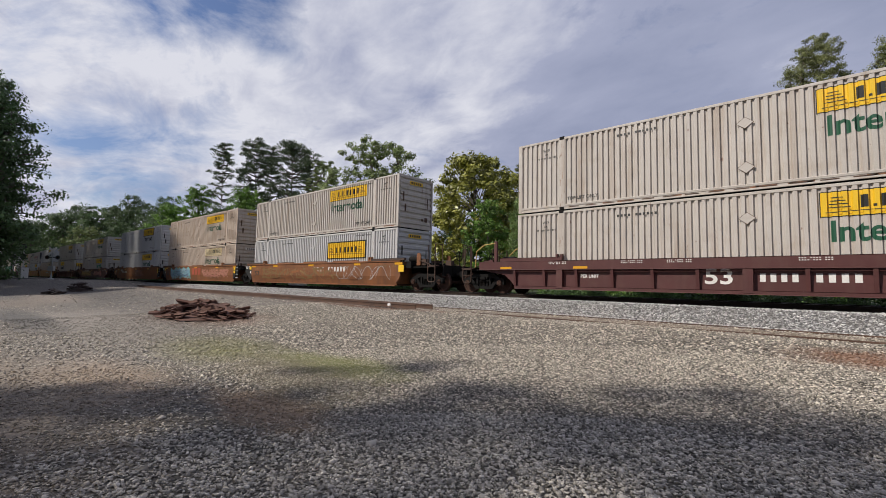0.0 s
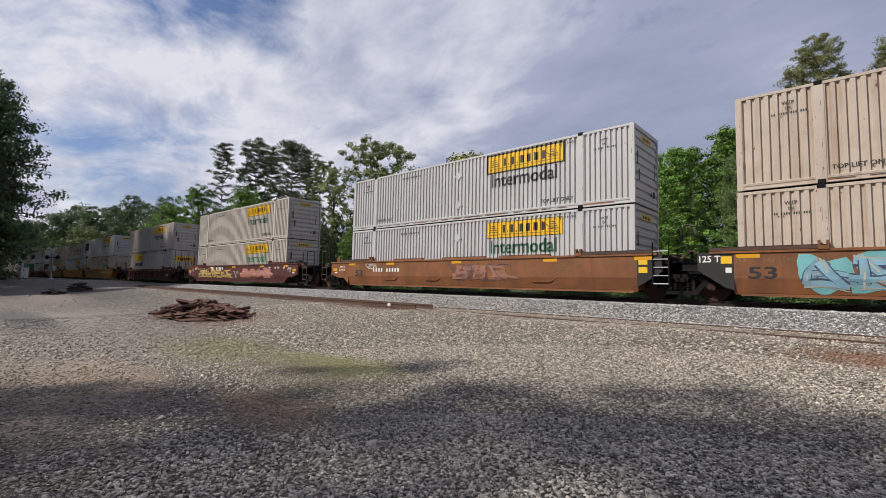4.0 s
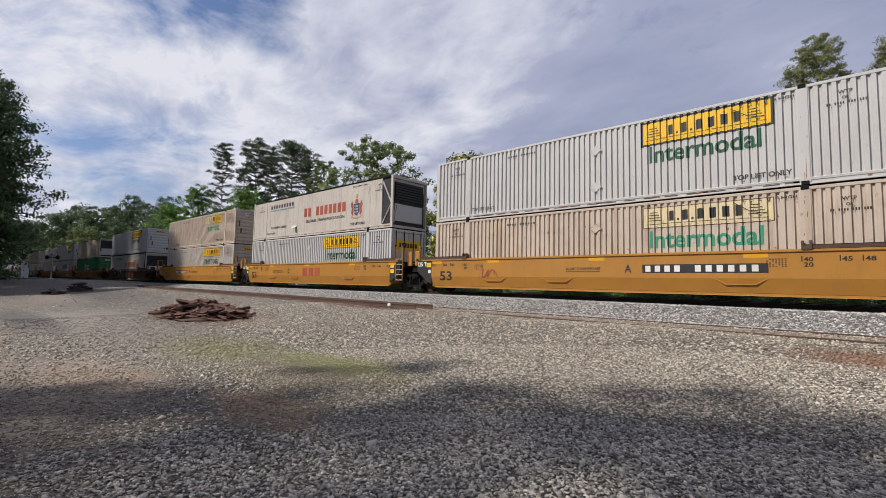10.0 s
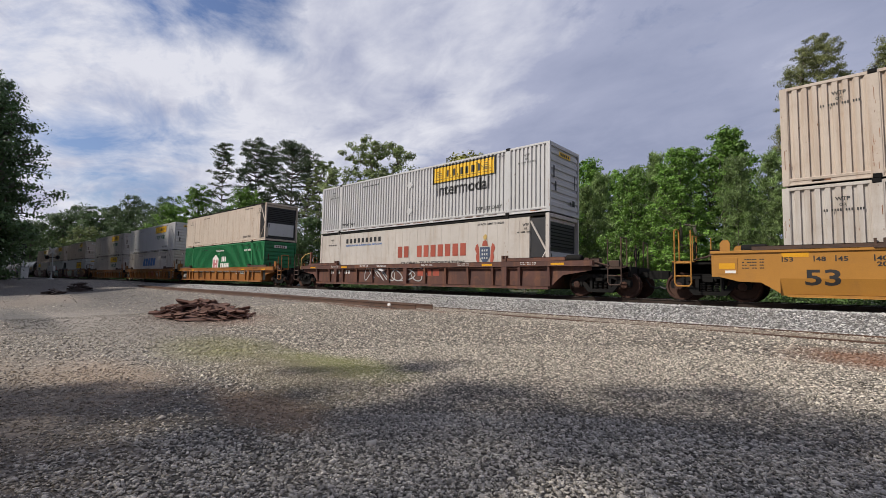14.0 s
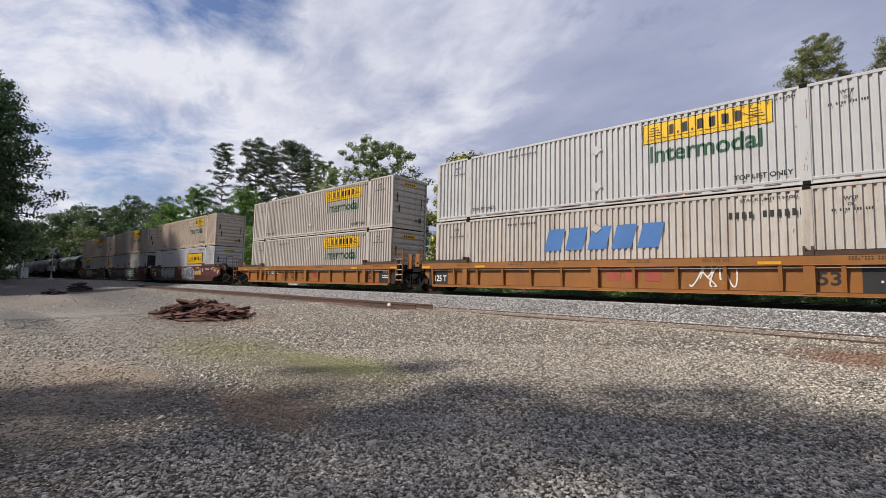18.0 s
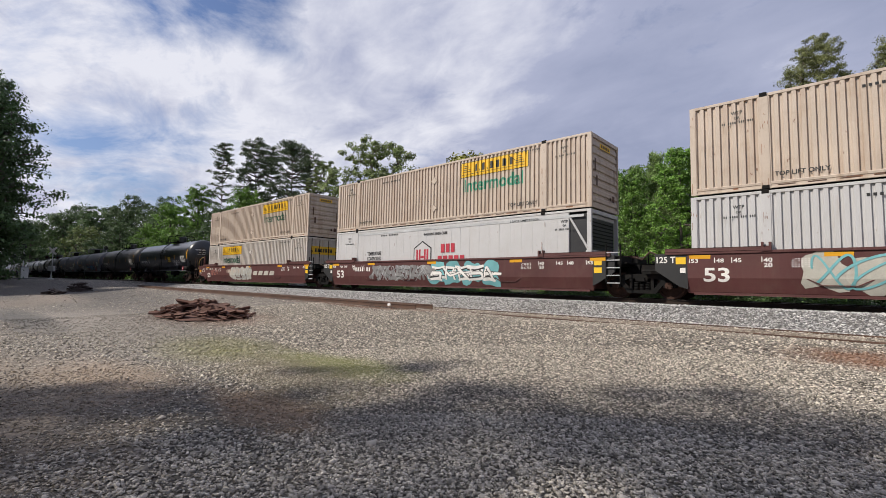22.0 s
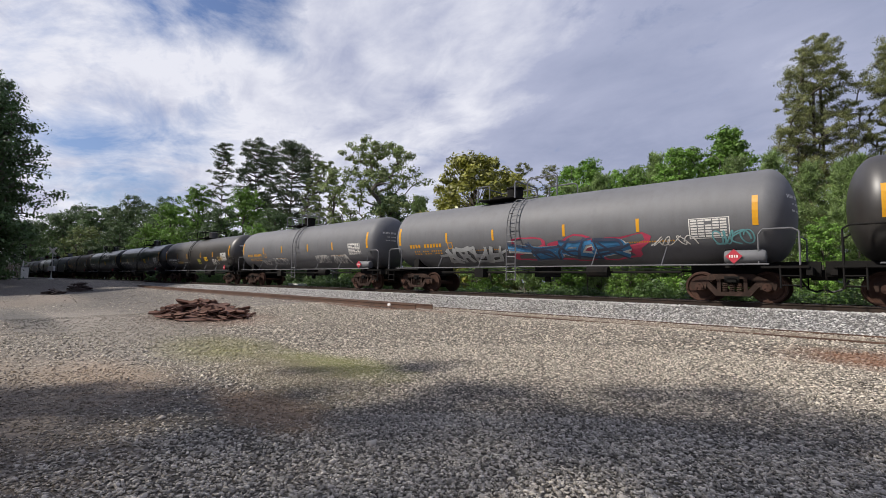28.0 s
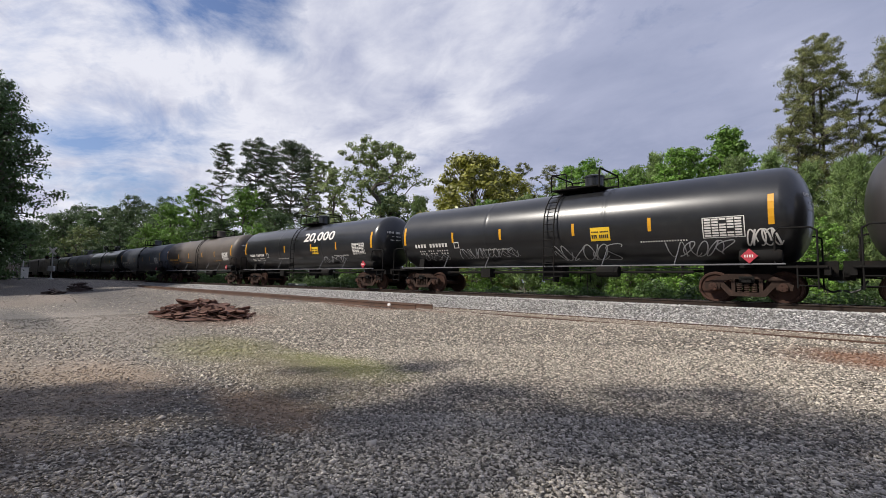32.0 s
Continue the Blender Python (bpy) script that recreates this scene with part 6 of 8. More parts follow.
                    part("brake_pipe", Shape().pipe([(x0 - 0.9, s * 1.2, top - 0.1), (x0 - 1.3, s * 1.25, top + 0.1), (x0 - 1.6, s * 1.1, top - 0.15), (x0 - 1.9, s * 1.2, top - 0.05)], 0.03), LIP, ob)
        if kind == "coupler":
            bx("end_sill", 2.95, 3.05, -1.0, 1.0, 0.75, top - 0.22, STEEL)
            part("brake_cylinder", Shape().lathe([(0.0, 0.0), (0.0, 0.13), (0.04, 0.16), (0.62, 0.16), (0.66, 0.13), (0.66, 0.0)], 14, "x", (x0 + (0.45 if d > 0 else -1.11), -0.75, top + 0.12)), STEEL, ob, smooth=True)
            part("brake_wheel", Shape().lathe([(-0.02, 0.24), (0.0, 0.27), (0.02, 0.24), (0.0, 0.21), (-0.02, 0.24)], 16, "x", (x0 + d * 2.7, 0.6, top + 0.3)).tube((x0 + d * 2.7, 0.36, top + 0.3), (x0 + d * 2.7, 0.84, top + 0.3), 0.015, n=5).tube((x0 + d * 2.7, 0.6, top - 0.2), (x0 + d * 2.7, 0.6, top + 0.54), 0.02, n=5), STEEL, ob)
            coupler(ob, x0 + d * 2.95, d)
            # darker than other trucks, to paint in the shade below the deck
            truck(ob, x0 + d * 1.95, STEEL)
        elif d < 0:
            truck(ob, x0 - 1.65, STEEL)
            part("articulation", Shape().tube((x0 - 1.65, 0, 0.8), (x0 - 1.65, 0, 1.1), 0.4, n=12), STEEL, ob)
    side = on_plane(-0.004 if not ribbed else -1.374)
    lift = on_plane(-0.007 if not ribbed else -1.377)
    for name, shape, material, words in (m(side, lift) for m in marks):
        for piece in islands(shape) if name in ("graffiti", "large_bar", "numeral") else (shape,):
            laid = piece if ribbed else drape(piece)
            (part if piece is not shape else fine_part)(name, laid, material, ob, words)
    if not ribbed:
        side = on_plane(-1.465)
        for xx in (0.3, -3.2, -8.0, -12.6, -15.9):
            part("reflector", panel_mark(xx - 0.3, xx + 0.3, top - 0.18, top - 0.06, side), REFLECT, ob, "orange-yellow reflector strip")
        for xx, txt in ((-0.1, "53"), (-0.85, "48"), (-1.3, "45"), (-2.1, "40"), (-14.25, "40"), (-15.0, "45"), (-15.45, "48"), (-16.15, "53")):
            ink = {YELLOW_CAR: INK, RUSTY_ORANGE: OLIVE_SPRAY}.get(body, CHALK)
            fine_part("lettering", words_mark(txt, xx, top - 0.30, 0.21, 0.12, side), ink, ob)
            part("tick", panel_mark(xx - 0.05, xx - 0.025, top - 0.31, top - 0.15, side), ink, ob)
            if txt == "40":
                fine_part("lettering", words_mark("20", xx, top - 0.45, 0.21, 0.12, side), ink, ob)
        for xx in (-2.95, -13.6):
            for k in range(5):
                fine_part("notice_marking", bars_mark(7, xx, top - 0.24 - 0.055 * k, 0.5, 0.028, side, gaps=(k,)), ink, ob)
    else:
        for xx in (0.45, -2.9, -13.3, -16.6):
            part("reflector", panel_mark(xx - 0.28, xx + 0.28, top - deep + 0.03, top - deep + 0.12, on_plane(-1.526)), REFLECT, ob, "orange-yellow reflector strip")
        for xx in (-1.2, -4.6, -6.9, -10.3, -11.8, -14.6):
            for k in range(2):
                fine_part("notice_marking", bars_mark(12, xx, top - 0.06 - 0.06 * k, 0.75, 0.03, on_plane(-1.526), gaps=(3 + k, 8)), CHALK if body != ORANGE else INK, ob)
    tagged(ob, label, "well car", "well cars of the train")
    return ob


# marks on the cars: each takes the side's surface and one just above it
def words_of(text, x, z, w, h, material, words=""):
    return lambda s, t: ("numeral" if h > 0.3 else "lettering", words_mark(text, x, z, w, h, s), material, words)


def bars_of(n, x, z, w, h, material, gaps=(), slant=0.0, words="plain bars in place of a number"):
    return lambda s, t: ("large_bar" if h > 0.3 else "number_marking", bars_mark(n, x, z, w, h, t, gaps, slant, 0.74 if h > 0.28 else 0.55), material, words)


def plate_of(x0, x1, z0, z1, material, words=""):
    return lambda s, t: ("painted_plate", panel_mark(x0, x1, z0, z1, s), material, words)


def blob_of(seed, x, z, w, h, material, n, grow=0.0, words="sprayed graffiti shapes", over=False):
    return lambda s, t: ("graffiti", blob_marks(seed, x, z, w, h, t if over else s, n, grow), material, words)


def scrawl_of(seed, x, z, w, h, material, n=7, wd=0.05):
    return lambda s, t: ("graffiti", scrawl_mark(seed, x, z, w, h, on_plane(t(0, 0)[1] - 0.006), n, wd), material, "looping spray strokes")


def throw_of(seed, x, z, w, h, material, n, wd=0.22, edge=None):
    """Angular letter-like strokes; with an edge colour, a wider stroke lies behind."""
    if edge:
        return lambda s, t: ("graffiti", throw_mark(seed, x, z, w, h, on_plane(t(0, 0)[1] - 0.001), n, wd + 0.09), edge, "dark outline of spray lettering")
    return lambda s, t: ("graffiti", throw_mark(seed, x, z, w, h, on_plane(t(0, 0)[1] - 0.003), n, wd), material, "fat angular spray strokes")


# ---------- the double-stack cars, from the leading one back ----------
BASE = RAIL_Z + 0.42
UPPER = BASE + BOX_H + 0.035
STACKS = [5.86, -17.76, -37.33, -56.51, -80.17, -103.61, -127.26, -146.66, -166.13, -189.73, -213.37, -232.99, -252.42, -275.8, -295.29, -314.76]
TRAIN = []

CARS = [
    (True, MAROON, "coupler", "coupler", "maroon ribbed well car with white 53 on its side", [words_of("53", -9.25, 0.55, 0.75, 0.46, CHALK), bars_of(4, -7.82, 0.62, 1.0, 0.24, CHALK), bars_of(4, -6.55, 0.62, 1.05, 0.24, CHALK), words_of("PER UNIT", -13.35, 0.7, 0.7, 0.13, CHALK)]),
    (False, RUSTY_ORANGE, "coupler", "joint", "rusty orange well car with worn paint and graffiti", [bars_of(11, -7.6, 0.98, 3.4, 0.26, CHALK, (4,)), plate_of(0.30, 0.70, 0.95, 1.3, YELLOW), throw_of(21, -14.5, 0.42, 9.0, 0.9, OLIVE_SPRAY, 8, 0.2), throw_of(22, -12.0, 0.42, 6.5, 0.9, RUSTY_ORANGE, 6, 0.26), scrawl_of(23, -5.0, 0.5, 4.5, 0.8, SILVER, 6, 0.025), words_of("53", -15.7, 0.72, 0.7, 0.34, INK)]),
    (False, RUSTY_ORANGE, "joint", "joint", "rusty orange well car with blue and tan graffiti", [blob_of(30, -14.7, 0.34, 5.4, 1.08, SKY_SPRAY, 5, words="teal spray ground"), throw_of(31, -14.6, 0.36, 5.0, 1.05, SKY_SPRAY, 5, 0.30, NAVY_SPRAY), throw_of(31, -14.6, 0.36, 5.0, 1.05, POWDER_SPRAY, 5, 0.30), throw_of(31, -14.6, 0.36, 5.0, 1.05, PALE_SPRAY, 5, 0.07), bars_of(3, -8.8, 0.75, 2.2, 0.6, INK_RUST, words="plain rust-red bars"), throw_of(34, -6.3, 0.42, 5.4, 0.92, SALMON_FADED, 6, 0.2, SALMON), throw_of(34, -6.3, 0.42, 5.4, 0.92, SALMON_FADED, 6, 0.2), words_of("53", -15.9, 0.72, 0.7, 0.34, INK)]),
    (False, RUSTY_ORANGE, "joint", "coupler", "rusty orange well car with faded paint", [words_of("53", -15.6, 0.72, 0.7, 0.34, INK), throw_of(41, -8.2, 0.5, 3.0, 0.8, SALMON_FADED, 3, 0.2), scrawl_of(42, -8.4, 0.5, 3.2, 0.8, NAVY_SPRAY, 5, 0.03), bars_of(10, -14.0, 0.95, 2.2, 0.2, CHALK, (4,)), scrawl_of(43, -14.6, 1.1, 0.9, 0.3, CHALK, 4, 0.03)]),
    (False, MAROON, "coupler", "coupler", "maroon well car with gold and pink graffiti", [throw_of(51, -15.2, 0.42, 6.6, 0.85, GOLD, 7, 0.24, INK), throw_of(51, -15.2, 0.42, 6.6, 0.85, GOLD, 7, 0.24), scrawl_of(54, -8.4, 0.45, 1.2, 0.6, SILVER, 3, 0.03), throw_of(52, -6.5, 0.44, 4.6, 0.92, SALMON, 4, 0.4, BEIGE), throw_of(52, -6.5, 0.44, 4.6, 0.92, SALMON, 4, 0.4), bars_of(9, -12.6, 1.16, 2.6, 0.24, CHALK, (3,))]),
    (True, BROWN, "coupler", "coupler", "brown ribbed well car streaked with rust", [bars_of(6, -1.2, 0.55, 0.8, 0.25, CHALK)]),
    (False, YELLOW_CAR, "coupler", "joint", "clean yellow well car with black number plate", [words_of("LD LMT 117,700 PER UNIT", -9.2, 1.00, 1.35, 0.085, INK), bars_of(16, -9.2, 0.92, 1.35, 0.04, INK), plate_of(-6.4, -2.9, 0.88, 1.16, INK, "black number plate"), bars_of(11, -6.3, 0.92, 3.3, 0.2, CHALK, (4,)), words_of("53", -15.7, 0.55, 0.75, 0.42, INK), words_of("A", -7.0, 0.9, 0.24, 0.26, INK), plate_of(0.30, 0.70, 0.8, 1.2, YELLOW), scrawl_of(61, -13.2, 0.7, 0.7, 0.35, INK_RUST, 2, 0.05)]),
    (False, YELLOW_CAR, "joint", "joint", "clean yellow well car with red letters", [words_of("LD LMT 117,700 PER UNIT", -12.4, 1.00, 1.35, 0.085, INK), bars_of(16, -12.4, 0.92, 1.35, 0.04, INK), bars_of(3, -8.5, 0.72, 2.2, 0.5, INK_RUST, words="plain rust-red bars"), words_of("53", -15.7, 0.55, 0.75, 0.42, INK), words_of("C", -10.4, 0.9, 0.24, 0.26, INK)]),
    (False, YELLOW_CAR, "joint", "coupler", "yellow well car with black number plate and purple mark", [words_of("LD LMT 117,700 PER UNIT", -8.6, 1.00, 1.35, 0.085, INK), bars_of(16, -8.6, 0.92, 1.35, 0.04, INK), plate_of(-12.9, -9.7, 0.88, 1.16, INK, "black number plate"), bars_of(11, -12.8, 0.92, 3.0, 0.2, CHALK, (4,)), words_of("53", -15.7, 0.55, 0.75, 0.42, INK), words_of("B", -9.2, 0.9, 0.24, 0.26, INK), scrawl_of(81, -3.5, 0.82, 0.4, 0.26, INK_RED, 2, 0.03)]),
    (True, BROWN, "coupler", "coupler", "dark brown ribbed well car with silver graffiti", [scrawl_of(91, -11.5, 0.45, 4.6, 0.75, SILVER, 6, 0.06), bars_of(8, -14.8, 0.85, 2.0, 0.2, CHALK, (4,)), bars_of(3, -7.3, 0.75, 1.6, 0.35, INK_RUST)]),
    (True, ORANGE, "coupler", "joint", "orange ribbed well car with dark end panels", [plate_of(-16.5, -15.3, 0.30, 1.2, INK, "black painted panel"), plate_of(-0.2, 0.5, 0.4, 1.15, INK), lambda s, t: ("numeral", words_mark("125 T", -16.12, 0.5, 0.75, 0.28, t), CHALK, ""), scrawl_of(101, -12.2, 0.5, 1.0, 0.6, INK, 3, 0.04), bars_of(10, -4.5, 0.85, 1.6, 0.2, CHALK, (4,)), plate_of(-3.75, -2.85, 0.8, 1.1, INK), words_of("53", -1.86, 0.6, 0.5, 0.34, INK)]),
    (True, ORANGE, "joint", "joint", "orange ribbed well car with dark end panels", [plate_of(-16.5, -15.3, 0.30, 1.2, INK, "black painted panel"), plate_of(-0.95, 0.42, 0.30, 1.2, INK, "black painted panel"), bars_of(9, -0.6, 0.62, 0.8, 0.06, CHALK), bars_of(4, -0.5, 0.85, 0.7, 0.12, CHALK), words_of("53", -1.86, 0.55, 0.5, 0.36, INK), bars_of(3, -7.7, 0.6, 2.0, 0.5, INK_RUST, words="plain rust-red bars"), scrawl_of(111, -4.9, 0.42, 1.1, 0.75, CHALK, 4, 0.05), lambda s, t: ("numeral", words_mark("125 T", -16.12, 0.5, 0.75, 0.28, t), CHALK, "")]),
    (True, ORANGE, "joint", "coupler", "orange ribbed well car with scrawled graffiti", [plate_of(-0.88, 0.42, 0.30, 1.2, INK, "black painted panel"), plate_of(-1.95, -0.98, 0.30, 0.42, INK_RED), bars_of(9, -0.6, 0.72, 0.8, 0.06, CHALK), bars_of(8, -0.6, 0.62, 0.7, 0.06, CHALK), bars_of(4, -0.5, 0.9, 0.7, 0.12, CHALK), words_of("53", -1.86, 0.55, 0.5, 0.36, INK), scrawl_of(121, -10.2, 0.5, 1.0, 0.6, INK, 3, 0.04), scrawl_of(122, -8.8, 0.5, 1.0, 0.6, INK, 3, 0.04), scrawl_of(123, -11.5, 0.5, 1.0, 0.6, INK, 3, 0.04), plate_of(-13.85, -11.85, 0.78, 1.06, INK, "black number plate"), bars_of(11, -13.8, 0.82, 1.95, 0.2, CHALK, (4,)), scrawl_of(124, -7.4, 0.6, 0.6, 0.4, INK_RED, 2, 0.05)]),
    (False, MAROON, "coupler", "joint", "maroon well car with silver and navy graffiti", [blob_of(131, -13.4, 0.36, 4.0, 1.08, PALE_SPRAY, 4, words="silver spray lettering"), scrawl_of(132, -13.3, 0.4, 3.9, 1.0, SKY_SPRAY, 4, 0.07), blob_of(133, -7.2, 0.34, 3.0, 1.05, CHALK, 4, 0.05), blob_of(133, -7.2, 0.34, 3.0, 1.05, NAVY_SPRAY, 4, words="navy spray lettering", over=True), scrawl_of(134, -7.1, 0.4, 2.8, 0.9, SILVER, 6, 0.04), words_of("53", -15.8, 0.62, 0.7, 0.42, CHALK), bars_of(4, -4.3, 0.75, 2.0, 0.32, GOLD, words="plain gold bars")]),
    (False, MAROON, "joint", "joint", "maroon well car covered in silver and teal graffiti", [throw_of(141, -12.5, 0.42, 4.5, 0.95, GREY_SPRAY, 7, 0.26, INK), throw_of(141, -12.5, 0.42, 4.5, 0.95, GREY_SPRAY, 7, 0.26), scrawl_of(142, -12.4, 0.45, 4.3, 0.85, SILVER, 9, 0.02), blob_of(143, -8.2, 0.34, 4.2, 1.1, SKY_SPRAY, 4, words="teal spray lettering"), throw_of(144, -8.0, 0.45, 3.9, 0.85, CHALK, 5, 0.2, INK), throw_of(144, -8.0, 0.45, 3.9, 0.85, CHALK, 5, 0.2), words_of("53", -15.8, 0.62, 0.7, 0.42, CHALK), bars_of(7, -14.0, 0.98, 1.4, 0.22, CHALK, (4,))]),
    (False, MAROON, "joint", "coupler", "maroon well car with white graffiti patch", [blob_of(151, -11.2, 0.32, 3.7, 1.12, PALE_SPRAY, 4, words="pale grey spray patch"), scrawl_of(152, -11.0, 0.4, 3.4, 0.95, SILVER, 6, 0.04), bars_of(4, -7.2, 0.74, 3.4, 0.3, PALE_SPRAY, slant=0.12, words="plain pale bars"), words_of("53", -15.9, 0.55, 0.62, 0.36, CHALK), bars_of(11, -11.9, 0.92, 2.6, 0.26, CREAM, (4,)), scrawl_of(153, -15.0, 0.7, 1.3, 0.5, SALMON, 5, 0.04)]),
]
BOXES = [  # upper, then lower
    (dict(paint_=BEIGE), dict(paint_=BEIGE)),
    (dict(paint_=BEIGE), dict(paint_=WHITE, logo="bold", word="")),
    (dict(paint_=CREAM), dict(paint_=CREAM, logo="faded")),
    (dict(paint_=WHITE, logo="bold", word="black"), dict(paint_=WHITE, word="dark")),
    (dict(paint_=BEIGE), dict(paint_=BEIGE, word="teal")),
    (dict(paint_=BEIGE, word="black"), dict(paint_=BEIGE, word="black", at=-13.35, end="doors")),
    (dict(paint_=WHITE, logo="bold", word="dark"), dict(paint_=CREAM, logo="faded", word="teal")),
    (dict(kind="reefer", paint_=SMOOTH_WHITE, logo="", extra="england"), dict(paint_=WHITE, end="doors", extra="sticker")),
    (dict(paint_=CREAM, logo="half", word="teal"), dict(paint_=BEIGE)),
    (dict(paint_=WHITE, logo="bold", word="black"), dict(kind="reefer", paint_=SMOOTH_WHITE, logo="", extra="england_low")),
    (dict(kind="reefer", paint_=CREAM, logo=""), dict(paint_=GREEN_BOX, logo="", extra="hub_green")),
    (dict(paint_=WHITE, word="dark"), dict(paint_=BEIGE, logo="", extra="swift")),
    (dict(paint_=BEIGE), dict(paint_=BEIGE)),
    (dict(paint_=TAN, logo="half"), dict(paint_=WHITE, logo="bold", word="")),
    (dict(paint_=TAN, word="teal"), dict(kind="reefer", paint_=WHITE, logo="", extra="hub_white")),
    (dict(paint_=TAN), dict(paint_=BEIGE, at=-13.35, end="doors")),
]
HUES = {BEIGE: "beige", CREAM: "cream", TAN: "tan", WHITE: "white", SMOOTH_WHITE: "soiled white", GREEN_BOX: "green"}


def box_label(d, low):
    body = {"reefer": "refrigerated", "smooth": "smooth-sided"}.get(d.get("kind"), "corrugated steel")
    mark = {"bold": "yellow bordered panel", "yellow": "yellow panel", "faded": "faded panel", "half": "half-faded yellow panel", "": "plain side"}[d.get("logo", "yellow")]
    mark = {"england": "red bars", "england_low": "red bars", "hub_green": "white house-shaped sign", "hub_white": "red house-shaped sign", "swift": "blue slanted bars"}.get(d.get("extra"), mark)
    return f"{HUES[d['paint_']]} {body} container, {mark}, " + ("in a well car" if low else "stacked on another")


for x, car, (up, low) in zip(STACKS, CARS, BOXES):
    TRAIN.append(well_car(x, *car[:5], marks=car[5]))
    TRAIN.append(container(x, BASE, label=box_label(low, True), **low))
    TRAIN.append(container(x + 0.02, UPPER, label=box_label(up, False), **up))

# ---------- tank cars ----------
TANK_R, TANK_ZC, TANK_HALF = 1.50, 2.69, 8.50


@lru_cache(None)
def tank_meshes():
    out = {}
    prof = [(-TANK_HALF, 0.0)]
    for k in range(1, 9):
        a = k / 8 * math.pi / 2
        prof.append((-TANK_HALF + 0.68 * (1 - math.cos(a)), TANK_R * math.sin(a)))
    prof += [(x, r) for x, r in ((-7.76, TANK_R), (-2.8, TANK_R), (-2.7, TANK_R), (-2.68, TANK_R + 0.003), (-2.62, TANK_R + 0.003), (-2.6, TANK_R), (-2.5, TANK_R), (2.5, TANK_R), (2.6, TANK_R), (2.62, TANK_R + 0.003), (2.68, TANK_R + 0.003), (2.7, TANK_R), (2.8, TANK_R), (7.76, TANK_R))]
    for k in range(8, 0, -1):
        a = k / 8 * math.pi / 2
        prof.append((TANK_HALF - 0.68 * (1 - math.cos(a)), TANK_R * math.sin(a)))
    prof.append((TANK_HALF, 0.0))
    out["tank"] = Shape().lathe(prof[::-1], 56, "x", (0, 0, TANK_ZC)).mesh("tank", True)
    out["sill"] = Shape().box(5.6, 9.0, -0.3, 0.3, 0.80, 1.25).mesh("stub_sill")
    out["saddle"] = Shape().prism([(-1.12, 1.05), (1.12, 1.05), (1.05, 1.62), (0.75, 1.40), (0, 1.21), (-0.75, 1.40), (-1.05, 1.62)], "x", -0.16, 0.16).mesh("saddle")
    for s in (-1, 1):
        rl = Shape().tube((-7.9, s * 1.52, 1.13), (7.9, s * 1.52, 1.13), 0.024, n=6)
        for x in (-5.0, -2.6, 2.6, 5.0):
            rl.tube((x, s * 1.52, 1.13), (x + 0.12, s * 1.30, 1.75), 0.016, n=5)
        out[f"side_rail{s}"] = rl.mesh("side_rail", True)
    out["underpipes"] = Shape().tube((-5.4, -0.75, 0.93), (5.4, -0.75, 0.93), 0.05, n=6).tube((-5.4, 0.6, 1.0), (5.4, 0.6, 1.0), 0.04, n=6).box(-0.45, 0.45, -0.3, 0.3, 0.75, 1.25).tube((2.2, -0.9, 0.95), (3.0, -0.9, 0.95), 0.2, n=10).box(-3.2, -2.7, -1.0, -0.6, 0.7, 1.1).tube((0, 0, 0.55), (0, 0, 0.8), 0.14, n=8).mesh("underpipes")
    pl = Shape().box(-1.0, 1.0, -0.95, 0.95, 4.21, 4.25)
    out["platform"] = pl.mesh("platform")
    out["end_rail"] = Shape().pipe([(0, -0.95, 4.15), (0, -0.95, 4.78), (0, -0.85, 4.9), (0, 0.85, 4.9), (0, 0.95, 4.78), (0, 0.95, 4.15)], 0.034).mesh("safety_rail", True)
    out["long_rail"] = Shape().tube((-1.0, 0.93, 0), (1.0, 0.93, 0), 0.028, n=6).mesh("safety_rail", True)
    out["gate_rail"] = Shape().pipe([(-1.0, -0.93, 4.85), (-0.40, -0.93, 4.85), (-0.36, -0.93, 4.75), (-0.36, -0.93, 4.2)], 0.028).mesh("safety_rail", True)
    out["hoop_rail"] = Shape().pipe([(0.34, -0.93, 4.1), (0.34, -0.93, 4.76), (0.44, -0.93, 4.88), (1.6, -0.93, 4.88), (1.72, -0.93, 4.76), (1.72, -0.93, 4.05)], 0.03).pipe([(0.34, 0.93, 4.1), (0.34, 0.93, 4.76), (0.44, 0.93, 4.88), (1.6, 0.93, 4.88), (1.72, 0.93, 4.76), (1.72, 0.93, 4.05)], 0.03).mesh("safety_rail", True)
    hs = Shape().lathe([(4.15, 0.36), (4.74, 0.36), (4.74, 0.40), (4.80, 0.40), (4.84, 0.30), (4.86, 0.0)], 18, "z")
    out["hatch"] = hs.mesh("valve_housing", True)
    out["manway"] = Shape().lathe([(4.15, 0.28), (4.42, 0.28), (4.42, 0.33), (4.48, 0.33), (4.50, 0.0)], 14, "z").mesh("manway", True)
    for s in (-1, 1):
        ld = Shape()
        pts = [(0, s * 1.64, 0.55), (0, s * 1.64, 2.75)] + [(0, s * 1.64 * math.cos(a), TANK_ZC + 1.62 * math.sin(a)) for a in (0.25, 0.5, 0.75, 1.0)]
        for x in (-0.22, 0.22):
            ld.pipe([(x, p[1], p[2]) for p in pts], 0.026)
        zs = [0.62 + 0.31 * k for k in range(7)]
        for z in zs:
            ld.tube((-0.22, s * 1.64, z), (0.22, s * 1.64, z), 0.018, n=5)
